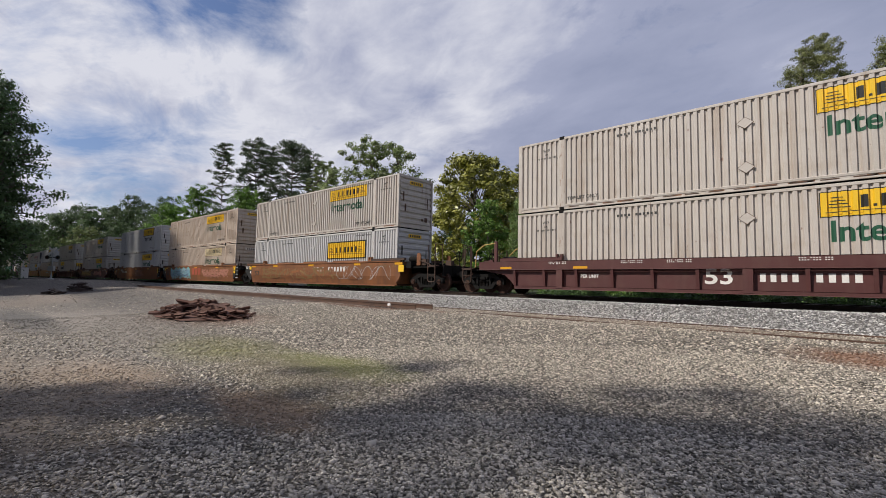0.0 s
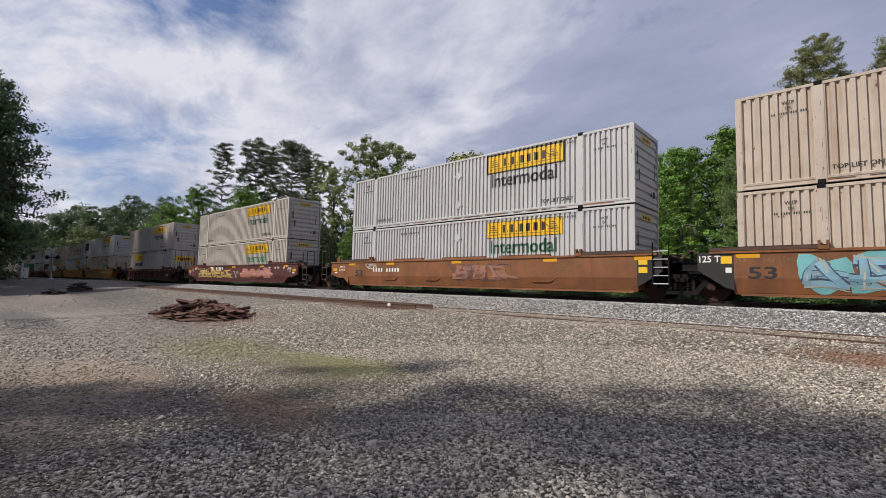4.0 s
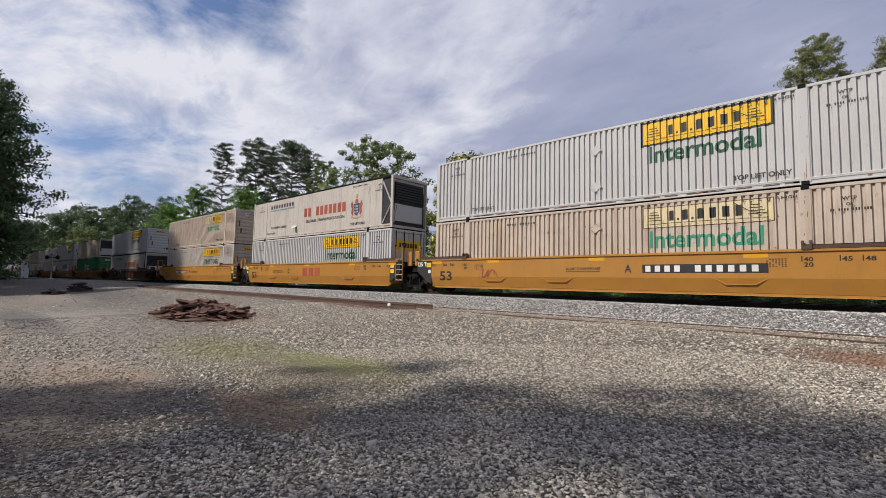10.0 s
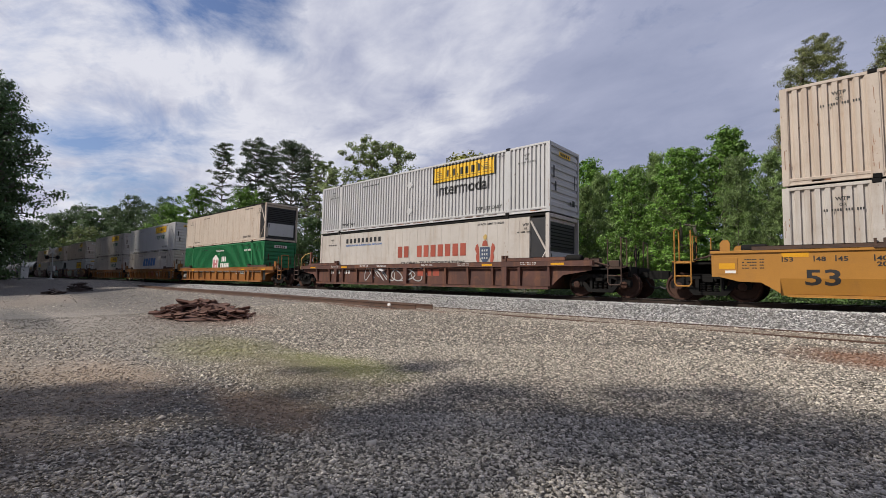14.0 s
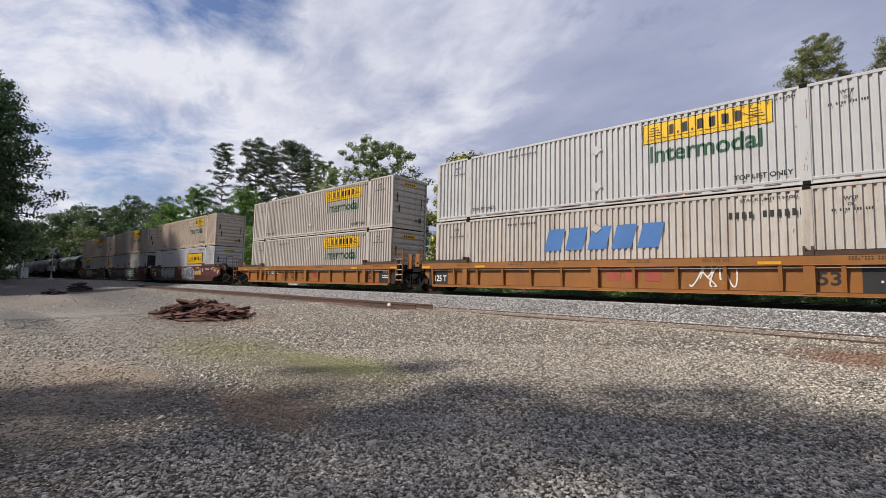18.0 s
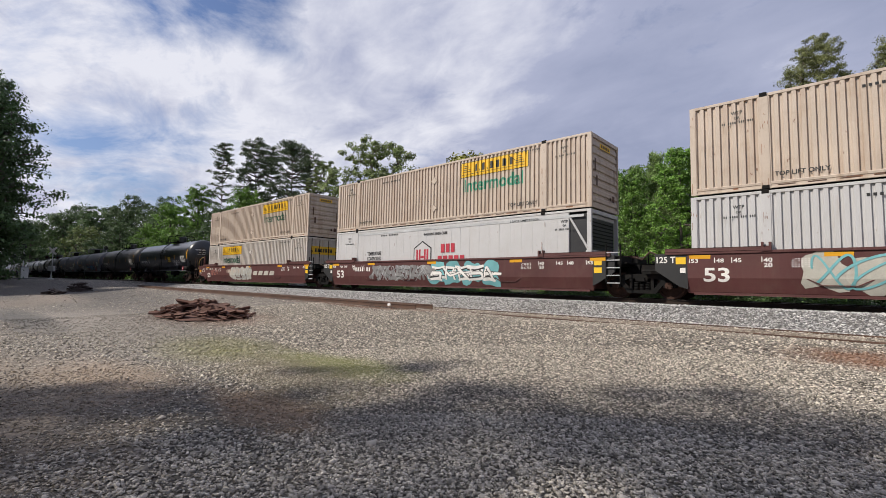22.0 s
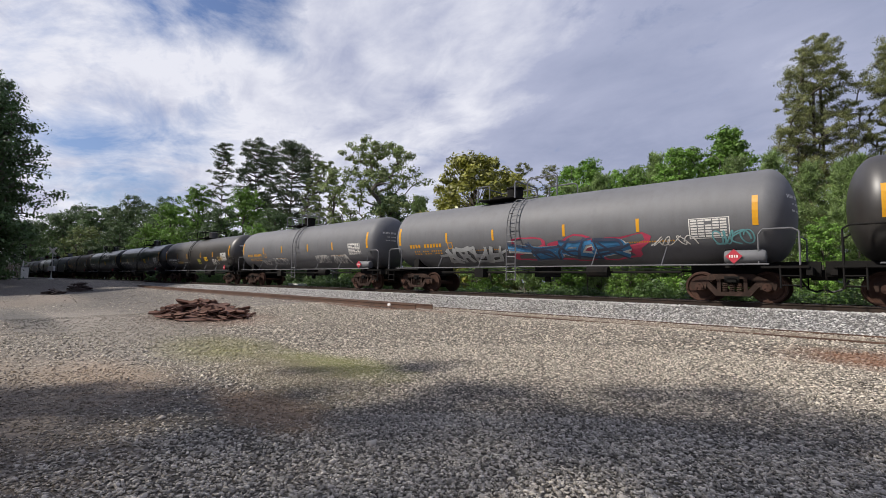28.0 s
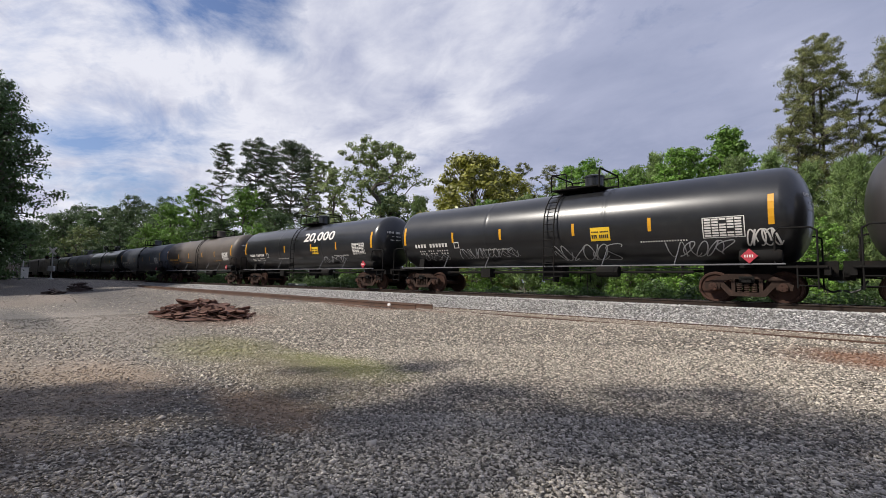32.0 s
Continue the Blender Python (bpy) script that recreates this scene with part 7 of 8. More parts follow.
        for a in (0.05, 0.25, 0.45, 0.65, 0.85, 1.0):
            ld.tube((-0.22, s * 1.64 * math.cos(a), TANK_ZC + 1.62 * math.sin(a)), (0.22, s * 1.64 * math.cos(a), TANK_ZC + 1.62 * math.sin(a)), 0.018, n=5)
        out[f"ladder{s}"] = ld.mesh("ladder", True)
        # end platforms with grab rails at the corners
        for d in (-1, 1):
            g = Shape().pipe([(d * 8.6, s * 1.45, 1.1), (d * 8.6, s * 1.45, 2.05), (d * 8.45, s * 1.45, 2.15), (d * 7.75, s * 1.45, 2.15), (d * 7.65, s * 1.45, 2.0), (d * 7.65, s * 1.45, 1.15)], 0.025)
            out[f"grab{s}{d}"] = g.mesh("grab_rail", True)
            out[f"steps{s}{d}"] = ladder_shape(d * 8.15, d * 8.6, s * 1.47, 0.45, 1.1, 0.27).mesh("steps", True)
    out["end_deck"] = Shape().box(7.7, 8.8, -1.5, 1.5, 1.02, 1.08).box(8.72, 8.86, -1.45, 1.45, 0.82, 1.05).mesh("end_deck")
    out["air_tank"] = Shape().lathe([(6.75, 0.0), (6.78, 0.17), (6.85, 0.21), (7.75, 0.21), (7.82, 0.17), (7.85, 0.0)], 14, "x", (0, -1.32, 1.36)).mesh("air_reservoir", True)
    out["placard"] = Shape().prism([(-0.22, 0), (0, -0.22), (0.22, 0), (0, 0.22)], "y", -0.012, 0).mesh("placard")
    return out


def on_head(u, v, lift=0.0):
    """A place on the rounded leading end of a tank."""
    y, z = -u, v - TANK_ZC
    return (TANK_HALF - 0.668 + lift + 0.68 * math.sqrt(max(0.0, 1 - (y * y + z * z) / TANK_R ** 2)), y, v)


def tank_car(x, body, label, ladder=0.0, style="ctcx", ink=CHALK, extras=(), rails=None):
    ob = empty("tank_car", pose(x, TRACK_Y, RAIL_Z))
    me = tank_meshes()
    frame_ = rails or (STEEL if body != TANK_GREY else TANK_GREY)
    part("tank", me["tank"], body, ob)
    part("stub_sill", me["sill"], STEEL, ob)
    part("stub_sill", me["sill"], STEEL, ob, m=pose(0, 0, 0, 0, 0, 180))
    for xx in (-6.9, 6.9):
        part("saddle", me["saddle"], STEEL, ob, m=pose(xx, 0, 0))
    part("underbody_piping", me["underpipes"], STEEL, ob)
    part("end_deck", me["end_deck"], STEEL, ob)
    part("end_deck", me["end_deck"], STEEL, ob, m=pose(0, 0, 0, 0, 0, 180))
    mid = ladder - 1.28 if style == "utlx" else ladder + 0.75
    top = pose(mid, 0, 0)
    if style == "utlx":
        part("safety_rail", me["hoop_rail"], frame_, ob, m=pose(ladder, 0, 0))
    part("platform", me["platform"], STEEL, ob, m=top)
    for dx in (-1.0, 1.0):
        part("safety_rail", me["end_rail"], frame_, ob, m=pose(mid + dx, 0, 0))
    for zz in (4.5, 4.87):
        part("safety_rail", me["long_rail"], frame_, ob, m=pose(mid, 0, zz))
    part("safety_rail", me["gate_rail"], frame_, ob, m=top)
    part("valve_housing", me["hatch"], STEEL if style == "utlx" else body, ob, m=pose(mid + 0.4, 0, 0))
    part("manway", me["manway"], STEEL, ob, m=pose(mid - 0.45, 0, 0))
    for s in (-1, 1):
        part("side_rail", me[f"side_rail{s}"], TANK_GREY, ob)
        part("ladder", me[f"ladder{s}"], frame_, ob, m=pose(ladder, 0, 0))
        for d in (-1, 1):
            part("grab_rail", me[f"grab{s}{d}"], frame_ if style != "utlx" else TANK_GREY, ob)
            part("step_ladder", me[f"steps{s}{d}"], STEEL, ob)
    part("air_reservoir", me["air_tank"], TANK_GREY if style == "utlx" else STEEL, ob)
    for d in (-1, 1):
        truck(ob, d * 6.9)
        coupler(ob, d * 8.3, d)
    for k, n in enumerate((10, 7, 8)):
        fine_part("end_marking", bars_mark(n, 0.12, TANK_ZC + 0.42 - 0.2 * k, 0.085 * n, 0.11 if k == 0 else 0.06, on_head, gaps=(4,), fill=0.6), CHALK, ob, "small white bars")
    sf, sf2 = on_tank(TANK_R + 0.006, TANK_ZC), on_tank(TANK_R + 0.011, TANK_ZC)
    zc = TANK_ZC
    for xx, a, b, w in ((7.6, -0.41, 0.5, 0.15), (4.24, -0.41, 0.05, 0.11), (1.48, -0.41, 0.05, 0.11), (-1.86, -0.4, 0.07, 0.11), (-4.53, -0.4, 0.07, 0.11), (-7.75, -0.4, 0.5, 0.14)):
        part("reflector", panel_mark(xx - w / 2, xx + w / 2, zc + a, zc + b, sf, 4), REFLECT, ob, "orange-yellow reflector strip")
    table, sheet = Shape(), on_tank(TANK_R + 0.009, TANK_ZC)
    for k in range(7):
        bars = bars_mark(5, 5.88, zc - 0.19 - 0.085 * k, 1.02, 0.055, on_tank(TANK_R + 0.012, TANK_ZC), gaps=((k * 2) % 5,) if k % 3 == 1 else (), fill=0.86)
        table.add(bars.v, bars.f)
    part("data_border", panel_mark(5.82, 6.95, zc - 0.75, zc - 0.09, sf, 3), CHALK, ob, "white border")
    part("data_field", panel_mark(5.85, 6.92, zc - 0.725, zc - 0.115, sheet, 3), body, ob)
    fine_part("data_table", table, CHALK, ob, "white table of plain bars")
    fine_part("number_marking", bars_mark(11, -7.05, zc - 0.58, 2.2, 0.18, sf, gaps=(4,), fill=0.66), ink, ob, "plain bars in place of a number")
    for k, n in enumerate((13, 11)):
        fine_part("notice_marking", bars_mark(n, -6.8, zc - 0.80 - 0.14 * k, 1.9, 0.07, sf, gaps=(3, 7)), ink, ob)
    part("test_box", panel_mark(-4.5, -4.2, zc - 0.68, zc - 0.38, sf, 2), ink, ob)
    part("test_field", panel_mark(-4.46, -4.24, zc - 0.64, zc - 0.42, sf2, 2), body, ob)
    fine_part("notice_marking", bars_mark(14, -2.9, zc - 0.85, 1.4, 0.05, sf), ink, ob)
    fine_part("notice_marking", bars_mark(18, 3.9, zc - 0.80, 1.5, 0.05, sf), ink, ob)
    part("placard", me["placard"], INK_RED, ob, "red diamond placard with pale bars", m=pose(7.05, -1.56, 1.37))
    fine_part("placard_marking", bars_mark(4, 6.93, 1.33, 0.25, 0.08, on_plane(-1.577)), CHALK, ob)
    for name, fn, args, material, words in extras:
        (split_part if name == "graffiti" else fine_part)(name, fn(*args, sf2), material, ob, words)
    tagged(ob, label, "tank car", "tank cars of the train")
    return ob


def scr(seed, x, z, w, h, n, wd, material):
    return ("graffiti", lambda *a: scrawl_mark(seed, x, z, w, h, a[-1], n, wd), (), material, "looping spray strokes")


def blb(seed, x, z, w, h, n, material, grow=0.0, lift=0.0, words="fat sprayed shapes"):
    return ("graffiti", lambda *a: blob_marks(seed, x, z, w, h, on_tank(TANK_R + 0.009 + lift, TANK_ZC), n, grow), (), material, words)


def thr(seed, x, z, w, h, n, wd, material, lift=0.0):
    return ("graffiti", lambda *a: throw_mark(seed, x, z, w, h, on_tank(TANK_R + 0.016 + lift, TANK_ZC), n, wd), (), material, "fat angular spray strokes")


def pnl(x0, x1, z0, z1, material, words):
    """A sign panel with two rows of plain dark bars on it."""
    w, h = x1 - x0, z1 - z0
    rows = on_tank(TANK_R + 0.016, TANK_ZC)
    lines = lambda *a: bars_mark(12, x0 + 0.06 * w, z0 + 0.62 * h, 0.88 * w, 0.10 * h, rows, gaps=(5,), fill=0.75)
    large = lambda *a: bars_mark(9, x0 + 0.06 * w, z0 + 0.20 * h, 0.88 * w, 0.26 * h, rows, gaps=(3,), fill=0.7)
    return [("sign_panel", lambda *a: panel_mark(x0, x1, z0, z1, a[-1], 4), (), material, words), ("sign_marking", lines, (), INK, "plain dark bars"), ("sign_marking", large, (), INK, "plain dark bars")]


ZT = TANK_ZC
OLIVE_PANEL = paint("olive_panel", (0.36, 0.34, 0.06), 0.5, vary=0.1, dirt=0.2)
TANKS = [
    (-343.6, TANK_BLACK, "glossy black tank car with yellow reflector strips", 0.6, "ctcx", CHALK, [*pnl(2.16, 2.88, ZT - 0.66, ZT - 0.16, YELLOW, "yellow warning panel"), scr(201, 3.6, ZT - 1.1, 1.9, 0.6, 6, 0.05, CHALK)]),
    (-361.7, TANK_DULL, "dull brownish black tank car with yellow reflector strips", 0.2, "ctcx", CHALK, [("notice_bars", lambda *a: bars_mark(12, 2.2, ZT + 0.45, 0.9, 0.06, a[-1]), (), CHALK, "")]),
    (-379.8, TANK_GREY, "grey tank car with large blue and white graffiti", -0.8, "utlx", REFLECT, [
        thr(211, -4.8, ZT - 1.7, 3.3, 1.2, 4, 0.42, INK), thr(211, -4.8, ZT - 1.7, 3.3, 1.2, 4, 0.30, SILVER, 0.012),
        blb(213, -0.9, ZT - 1.45, 5.2, 0.95, 3, PINK_SPRAY, 0.1), thr(214, -0.4, ZT - 1.6, 4.2, 1.15, 3, 0.62, CHALK, 0.012), thr(214, -0.4, ZT - 1.6, 4.2, 1.15, 3, 0.46, BLUE_SPRAY, 0.024), thr(214, -0.4, ZT - 1.6, 4.2, 1.15, 3, 0.16, NAVY_SPRAY, 0.036),
        scr(216, 4.7, ZT - 0.95, 1.3, 0.35, 5, 0.035, CHALK), scr(217, 6.5, ZT - 1.0, 1.0, 0.5, 4, 0.05, SKY_SPRAY)]),
    (-397.9, TANK_GREY, "grey tank car with white scrawled graffiti", 0.1, "utlx", REFLECT, [scr(221, -5.0, ZT - 1.35, 1.3, 0.5, 5, 0.04, CHALK), scr(222, -3.4, ZT - 1.35, 1.9, 0.6, 6, 0.04, CHALK), scr(223, 2.2, ZT - 1.3, 1.4, 0.6, 5, 0.05, CHALK), scr(224, 4.0, ZT - 1.4, 1.7, 0.7, 6, 0.05, CHALK)]),
    (-416.0, TANK_DULL, "black tank car with faded yellow graffiti", -0.8, "ctcx", CHALK, [*pnl(0.6, 1.3, ZT - 1.0, ZT - 0.55, OLIVE_PANEL, "olive yellow panel"), *pnl(2.25, 3.0, ZT - 0.7, ZT - 0.38, YELLOW, "yellow warning panel"), scr(231, 3.9, ZT - 1.15, 1.2, 0.55, 4, 0.05, CHALK), scr(232, 5.2, ZT - 0.75, 1.0, 0.35, 5, 0.04, GOLD), scr(233, -4.6, ZT - 0.95, 1.4, 0.3, 5, 0.04, GOLD)]),
    (-434.1, TANK_BLACK, "glossy black tank car with pale scrawled graffiti", 0.55, "ctcx", CHALK, [*pnl(2.16, 2.88, ZT - 0.66, ZT - 0.16, YELLOW, "yellow warning panel"), scr(241, 0.5, ZT - 1.6, 2.6, 0.85, 6, 0.045, SILVER), scr(242, 4.8, ZT - 1.5, 1.8, 0.7, 5, 0.04, SILVER), scr(243, 7.0, ZT - 1.1, 0.8, 0.6, 4, 0.05, CHALK), scr(244, -4.2, ZT - 1.3, 1.4, 0.6, 6, 0.03, SILVER), scr(245, -2.6, ZT - 1.25, 1.5, 0.5, 6, 0.03, SILVER), scr(246, -6.6, ZT - 1.35, 1.6, 0.4, 6, 0.025, SILVER)]),
    (-452.2, TANK_BLACK, "black tank car with white numerals sprayed high on its side", -0.5, "ctcx", CHALK, [("graffiti", lambda *a: words_mark("20,000", 0.6, ZT + 0.25, 3.4, 0.6, a[-1]), (), CHALK, "white sprayed numerals"), *pnl(1.6, 2.3, ZT - 0.6, ZT - 0.15, YELLOW, "yellow warning panel"), scr(251, 2.6, ZT - 1.3, 2.2, 0.5, 6, 0.05, SILVER)]),
    (-470.3, TANK_BROWN, "weathered brown-grey tank car", 0.7, "ctcx", REFLECT, []),
    (-488.4, TANK_BLUE, "blue-grey tank car stained with white", 0.5, "ctcx", CHALK, []),
    (-506.5, TANK_BLACK, "black tank car rolling among other tank cars", 0.0, "ctcx", CHALK, []),
    (-524.6, TANK_GREY, "plain grey tank car among other tank cars", 0.0, "ctcx", CHALK, []),
    (-542.7, TANK_DULL, "dark dusty tank car", 0.0, "ctcx", CHALK, []),
]
for x, body, label, lad, style, ink, extras in TANKS:
    TRAIN.append(tank_car(x, body, label, lad, style, ink=ink, extras=extras))


def hopper(x):
    """A covered hopper with ribbed sides and a rounded roof."""
    ob = empty("hopper_car", pose(x, TRACK_Y, RAIL_Z))
    prof = [(-1.5, 1.2), (1.5, 1.2), (1.55, 4.0), (1.2, 4.35), (0, 4.5), (-1.2, 4.35), (-1.55, 4.0)]
    part("body", Shape().prism(prof, "x", -7.6, 7.6), HOPPER_TAN, ob)
    part("hatch_trough", Shape().box(-6.5, 6.5, -0.35, 0.35, 4.44, 4.62), HOPPER_TAN, ob)
    for k in range(11):
        for s in (-1, 1):
            part("rib", Shape().box(-7.4 + 1.48 * k - 0.06, -7.4 + 1.48 * k + 0.06, s * 1.5, s * 1.62, 1.2, 4.0), HOPPER_TAN, ob)
    for c in (-4.0, 0.0, 4.0):
        part("hopper_chute", Shape().prism([(c - 1.9, 1.2), (c - 0.5, 0.5), (c + 0.5, 0.5), (c + 1.9, 1.2)], "y", -1.1, 1.1), HOPPER_TAN, ob)
    part("end_sill", Shape().box(-8.5, 8.5, -0.3, 0.3, 0.85, 1.15).box(-8.5, -8.35, -1.5, 1.5, 0.8, 1.2).box(8.35, 8.5, -1.5, 1.5, 0.8, 1.2), STEEL, ob)
    for d in (-1, 1):
        truck(ob, d * 6.6)
        coupler(ob, d * 8.2, d)
        part("ladder", ladder_shape(d * 7.65, d * 8.05, -1.5, 0.6, 4.1), STEEL, ob)
    return tagged(ob, "weathered grey-tan covered hopper car", "hopper car", "hopper cars of the train")


for k in range(9):
    TRAIN.append(hopper(-560.6 - 17.9 * k))
# ---------- level crossing, signals, clutter ----------
def slab(name, x0, x1, y0, y1, z0, z1, material, label, kind="structure", cat="road"):
    ob = new(name, Shape().box(x0, x1, y0, y1, z0, z1).mesh(name))
    ob.data.materials.append(material)
    return tagged(ob, label, cat, kind=kind)


slab("road", -82, -76, -60, 15.6, 0.9, 1.09, ASPHALT, "grey asphalt road that crosses the tracks")
slab("road", -82, -76, 19.2, 60, 0.9, 1.09, ASPHALT, "grey asphalt road that crosses the tracks")


DARK_LENS = paint("unlit_red_lens", (0.05, 0.006, 0.006), 0.25, vary=0.1)


def crossbuck(x, y):
    z = float(ground_z(x, y))
    ob = empty("crossing_sign", pose(x, y, z, 0, 0, 48))
    part("post", Shape().tube((0, 0, 0), (0, 0, 3.9), 0.055, n=10), SILVER, ob)
    for a in (45, -45):
        part("crossbuck_arm", Shape().box(-0.62, 0.62, -0.055 - 0.02 * (a > 0), -0.04 - 0.02 * (a > 0), -0.11, 0.11), CHALK, ob, "white reflective board", m=pose(0, -0.03, 3.5, 0, a, 0))
    part("crossarm", Shape().tube((-0.75, 0, 2.7), (0.75, 0, 2.7), 0.04, n=8), STEEL, ob)
    for s in (-1, 1):
        lamp = part("warning_lamp", Shape().lathe([(-0.06, 0.0), (-0.06, 0.26), (-0.03, 0.26), (0.0, 0.13), (0.18, 0.10), (0.18, 0.0)], 16, "y", (s * 0.6, 0, 2.7)), INK, ob, "black round warning lamp")
        part("lens", Shape().lathe([(-0.085, 0.0), (-0.075, 0.10), (-0.06, 0.11)], 14, "y", (s * 0.6, 0, 2.7)), DARK_LENS, lamp, "unlit dark red lens")
    part("control_box", Shape().chamfered(-0.32, 0.32, -0.2, 0.12, 1.05, 1.65, 0.03), SILVER, ob, "grey metal box")
    part("base", Shape().lathe([(0, 0.3), (0.12, 0.3), (0.2, 0.12), (0.6, 0.09)], 12, "z"), SILVER, ob)
    tagged(ob, "railway crossing post with white crossbuck and dark lamps", "crossing sign")


crossbuck(-72.8, 9.2)


def block_signal(x, y, h, turn=40):
    z = float(ground_z(x, y))
    ob = empty("block_signal", pose(x, y, z, 0, 0, turn))
    part("mast", Shape().tube((0, 0, 0), (0, 0, h), 0.08, n=8), SILVER, ob)
    for zz in (h - 0.45, h - 1.95):
        head = part("signal_head", Shape().lathe([(-0.06, 0.0), (-0.06, 0.46), (-0.02, 0.46), (0.05, 0.16), (0.3, 0.14), (0.3, 0.0)], 20, "y", (0, -0.1, zz)), INK, ob, "black round signal head")
        part("visor", Shape().tube((0, -0.16, zz), (0, -0.46, zz), 0.15, n=12, caps=False), INK, head)
        part("lens", Shape().lathe([(-0.19, 0.0), (-0.18, 0.10), (-0.165, 0.11)], 12, "y", (0, 0, zz)), DARK_LENS, head, "unlit dark lens")
    part("ladder", ladder_shape(-0.95, -0.55, 0.1, 0.1, h, 0.35), SILVER, ob)
    tagged(ob, "railway block signal mast with two black round heads", "signal")


block_signal(-95.0, 8.6, 5.3)
block_signal(-93.0, 7.4, 5.0)
block_signal(-116.0, 23.2, 6.9, 30)
cab = empty("relay_cabinet", pose(-86.0, 7.9, float(ground_z(-86.0, 7.9)), 0, 0, 10))
part("cabinet_body", Shape().chamfered(-0.5, 0.5, -0.4, 0.4, 0.0, 1.5, 0.04), CHALK, cab)
part("cabinet_roof", Shape().box(-0.56, 0.56, -0.46, 0.46, 1.5, 1.56), SILVER, cab)
part("cabinet_door", Shape().box(-0.42, 0.42, -0.42, -0.405, 0.1, 1.4), CHALK, cab)
tagged(cab, "white metal relay cabinet beside the road", "cabinet")

# piles of broken ties
HEAP_TIE = paint("black_tie_wood", (0.035, 0.022, 0.018), 0.95, vary=0.4, grime=(0.09, 0.05, 0.035), dirt=0.4, scale=4)
OLD_TIE = paint("rotten_tie_wood", (0.115, 0.055, 0.038), 0.95, vary=0.4, grime=(0.22, 0.15, 0.12), dirt=0.5, scale=4, fine=20)


def debris_pile(cx, cy, length, width, height, n, seed, label, material, slabs=0):
    r = np.random.default_rng(seed)
    z0 = float(ground_z(cx, cy))
    ob = empty("tie_pile", pose(cx, cy, z0))
    heap = Shape()
    rings = [(1.0, -0.05), (0.75, 0.35), (0.45, 0.7), (0.12, 0.85)]
    for k in range(14):
        a = k / 14 * 6.283
        for s, zz in rings:
            j = 1 + 0.12 * math.sin(5 * a + zz * 9)
            heap.v.append((length / 2 * s * j * math.cos(a), width / 2 * s * j * math.sin(a), zz * height * 0.6))
    for k in range(14):
        for q in range(3):
            a, b = k * 4 + q, ((k + 1) % 14) * 4 + q
            heap.f.append((a, b, b + 1, a + 1))
    heap.f.append(tuple(k * 4 + 3 for k in range(14)))
    part("rubble", heap, material, ob, "crumbled brown wood")
    for i in range(n):
        u = r.uniform(0, 1) ** 0.7
        a = r.uniform(0, 6.283)
        px, py = u * length / 2 * math.cos(a), u * width / 2 * math.sin(a)
        pz = height * (1 - u) ** 0.8 * r.uniform(0.75, 1.15)
        l, w, t = r.uniform(0.15, 0.75), r.uniform(0.02, 0.085), r.uniform(0.006, 0.028)
        prof = [(-w, -t), (w * r.uniform(0.6, 1), -t), (w, t * r.uniform(0.3, 1)), (-w * r.uniform(0.5, 1), t)]
        part("splinter", Shape().prism(prof, "x", -l / 2, l / 2), material, ob, m=pose(px, py, pz + 0.03, r.uniform(-40, 40), r.uniform(-22, 22), r.uniform(0, 360)))
    for i in range(slabs):
        u, a = r.uniform(0, 0.9), r.uniform(0, 6.283)
        l, w, t = r.uniform(0.5, 1.15), r.uniform(0.07, 0.15), r.uniform(0.02, 0.05)
        prof = [(-w, -t), (w * r.uniform(0.7, 1), -t), (w, t * r.uniform(0.4, 1)), (-w * r.uniform(0.6, 1), t)]
        part("tie_piece", Shape().prism(prof, "x", -l / 2, l / 2), material, ob, m=pose(u * length / 2 * math.cos(a), u * width / 2 * math.sin(a), height * (1 - u) ** 0.8 + 0.05, r.uniform(-25, 25), r.uniform(-14, 14), r.normal(20, 50)))
    tagged(ob, label, "debris pile")


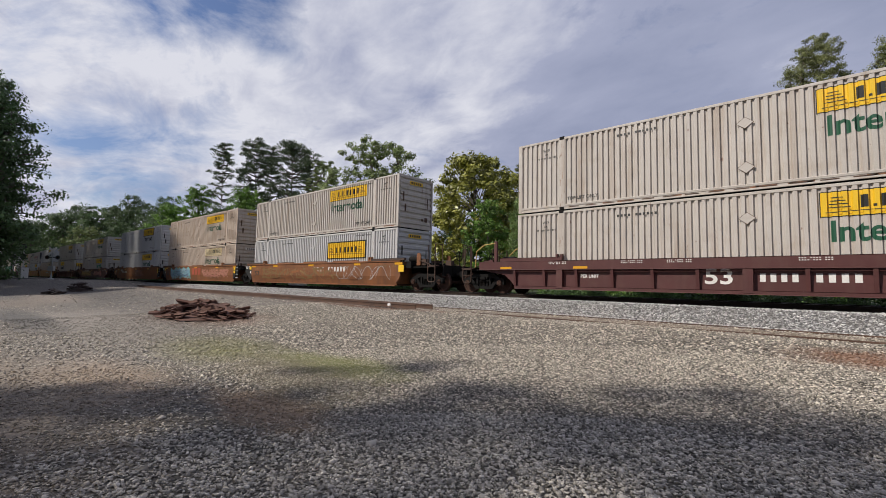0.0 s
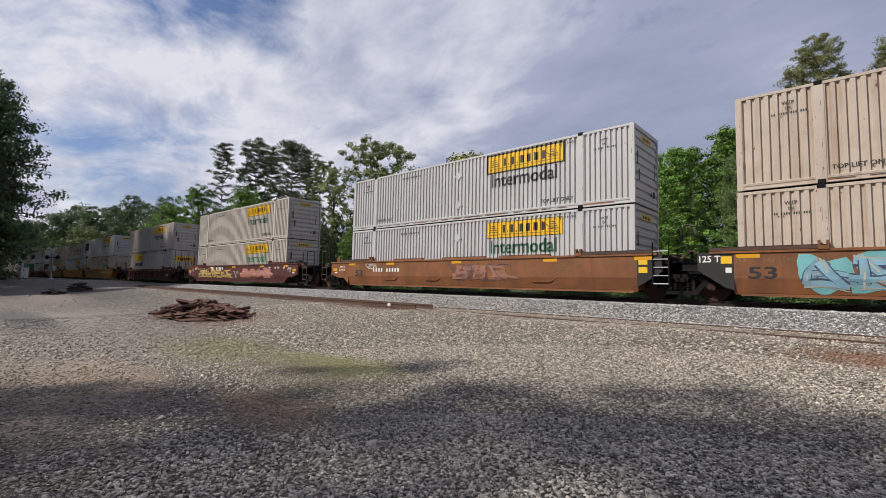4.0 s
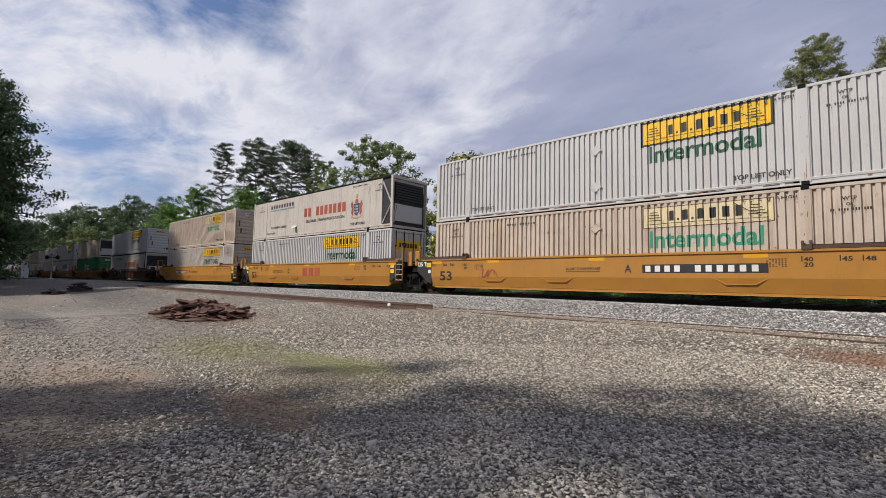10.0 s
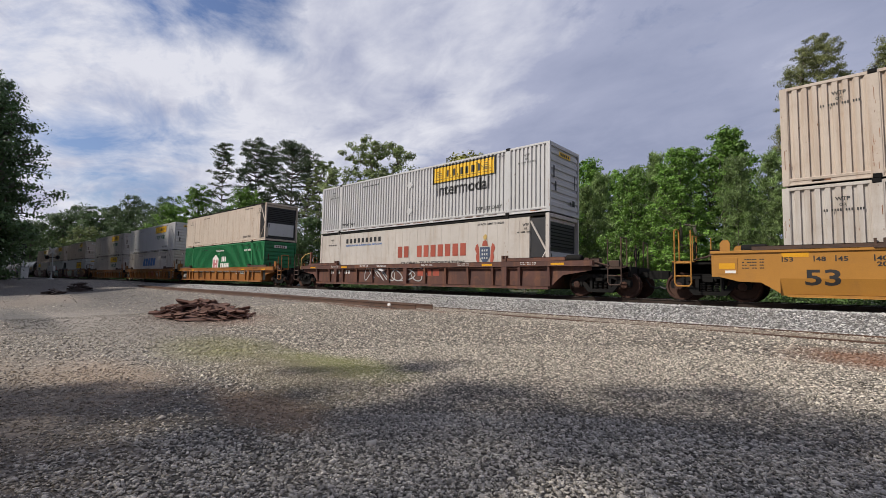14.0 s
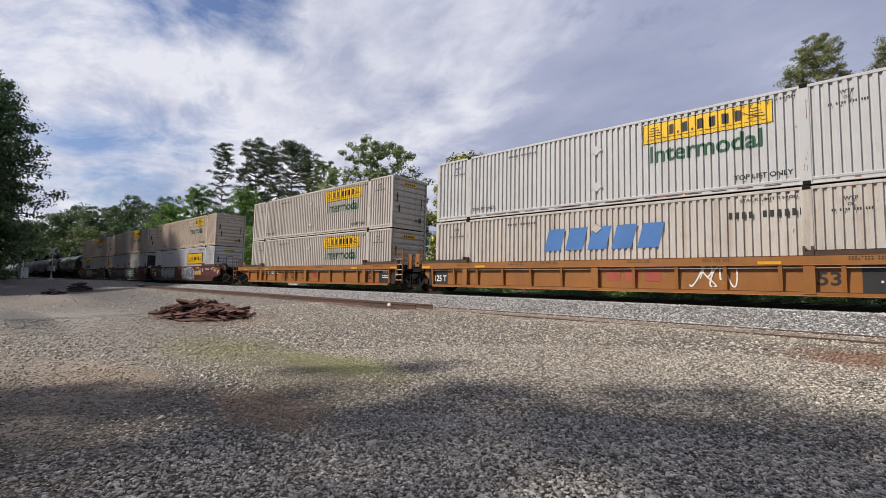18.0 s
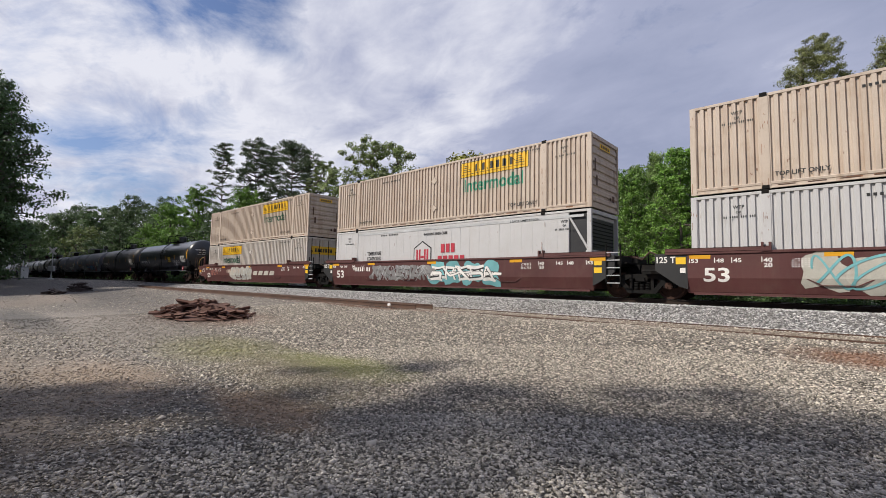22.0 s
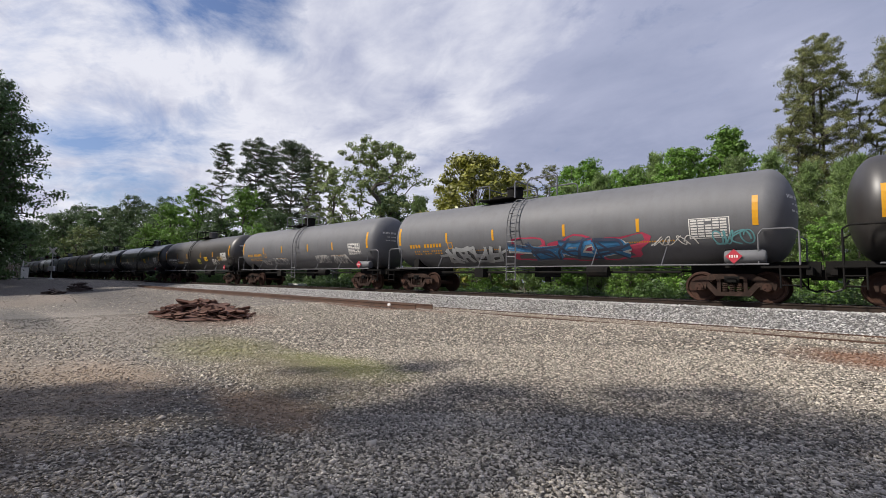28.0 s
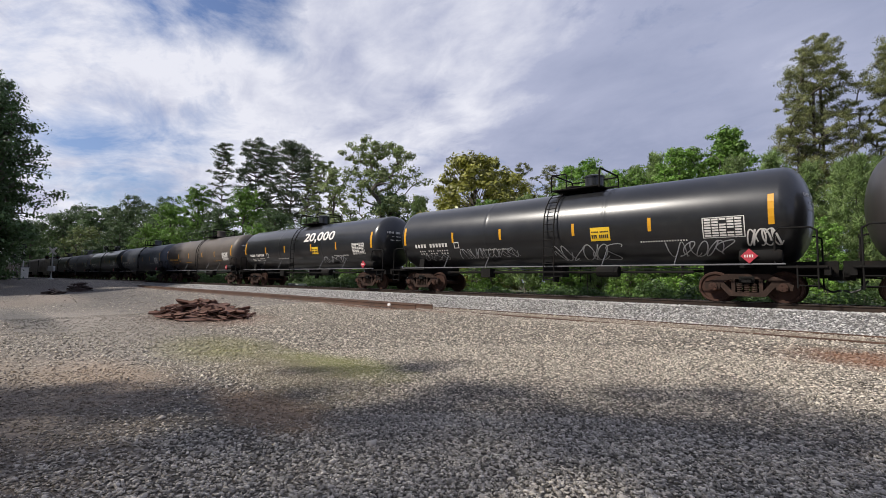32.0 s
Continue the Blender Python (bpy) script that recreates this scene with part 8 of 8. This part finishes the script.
debris_pile(-17.2, 6.4, 4.3, 2.8, 0.46, 240, 7, "heap of rotten broken brown railway ties on gravel", OLD_TIE, 42)
debris_pile(-47.2, 7.8, 2.6, 1.5, 0.62, 30, 8, "small heap of dark broken ties on the yard", HEAP_TIE, 26)
debris_pile(-43.6, 5.75, 2.0, 0.9, 0.26, 12, 9, "few dark tie pieces on the yard", HEAP_TIE, 8)

cover = empty("utility_cover", pose(-32.5, 20.6, 0.5))
part("cover_dome", Shape().lathe([(0.0, 0.72), (0.22, 0.70), (0.40, 0.55), (0.48, 0.25), (0.49, 0.0)], 20, "z"), CHALK, cover)
part("cover_rim", Shape().lathe([(0.0, 0.80), (0.06, 0.80), (0.06, 0.72)], 20, "z"), SILVER, cover)
tagged(cover, "low pale domed utility cover behind the track", "utility cover")
vault = empty("concrete_vault", pose(-35.6, 20.9, 0.5))
part("vault_body", Shape().chamfered(-0.7, 0.7, -0.5, 0.5, 0.0, 0.62, 0.03), SILVER, vault)
part("vault_lid", Shape().chamfered(-0.76, 0.76, -0.56, 0.56, 0.62, 0.72, 0.02), CHALK, vault)
tagged(vault, "grey concrete vault with pale lid behind the track", "utility box")

litter = new("paper_cup", Shape().lathe([(0, 0.0), (0, 0.05), (0.16, 0.06), (0.16, 0.0)], 12, "z").mesh("paper_cup"))
litter.data.materials.append(CHALK)
litter.matrix_basis = pose(-13.0, 11.5, 0.62, 70, 0, 30)
tagged(litter, "crumpled white paper cup on the gravel", "litter")

# ---------- movement ----------
ROLL = (12.70793, 0.24874, 0.60721, -0.01838, -0.26843)
def rolled(t):
    """How far the train has rolled at t seconds."""
    q = t / 32
    return 32 * (ROLL[0] * q + ROLL[1] * q ** 2 + ROLL[2] * q ** 3 + ROLL[3] * q ** 4 + ROLL[4] * q ** 5)


def motions():
    for thing in TRAIN:
        start = thing.matrix_basis.translation.copy()
        walk(thing, [(t, pose(start.x + rolled(t), start.y, start.z)) for t in range(0, 33, 4)])
    for dx, sets in WHEELSETS.items():
        walk(sets[0], [((k / FPS), pose(dx, 0, WHEEL_R, 0, math.degrees(rolled(k / FPS) / WHEEL_R), 0)) for k in range(32 * FPS + 1)])
        lead = sets[0].animation_data
        for other in sets[1:]:
            other.rotation_mode = "QUATERNION"
            other.animation_data_create()
            other.animation_data.action = lead.action
            other.animation_data.action_slot = lead.action_slot


motions()
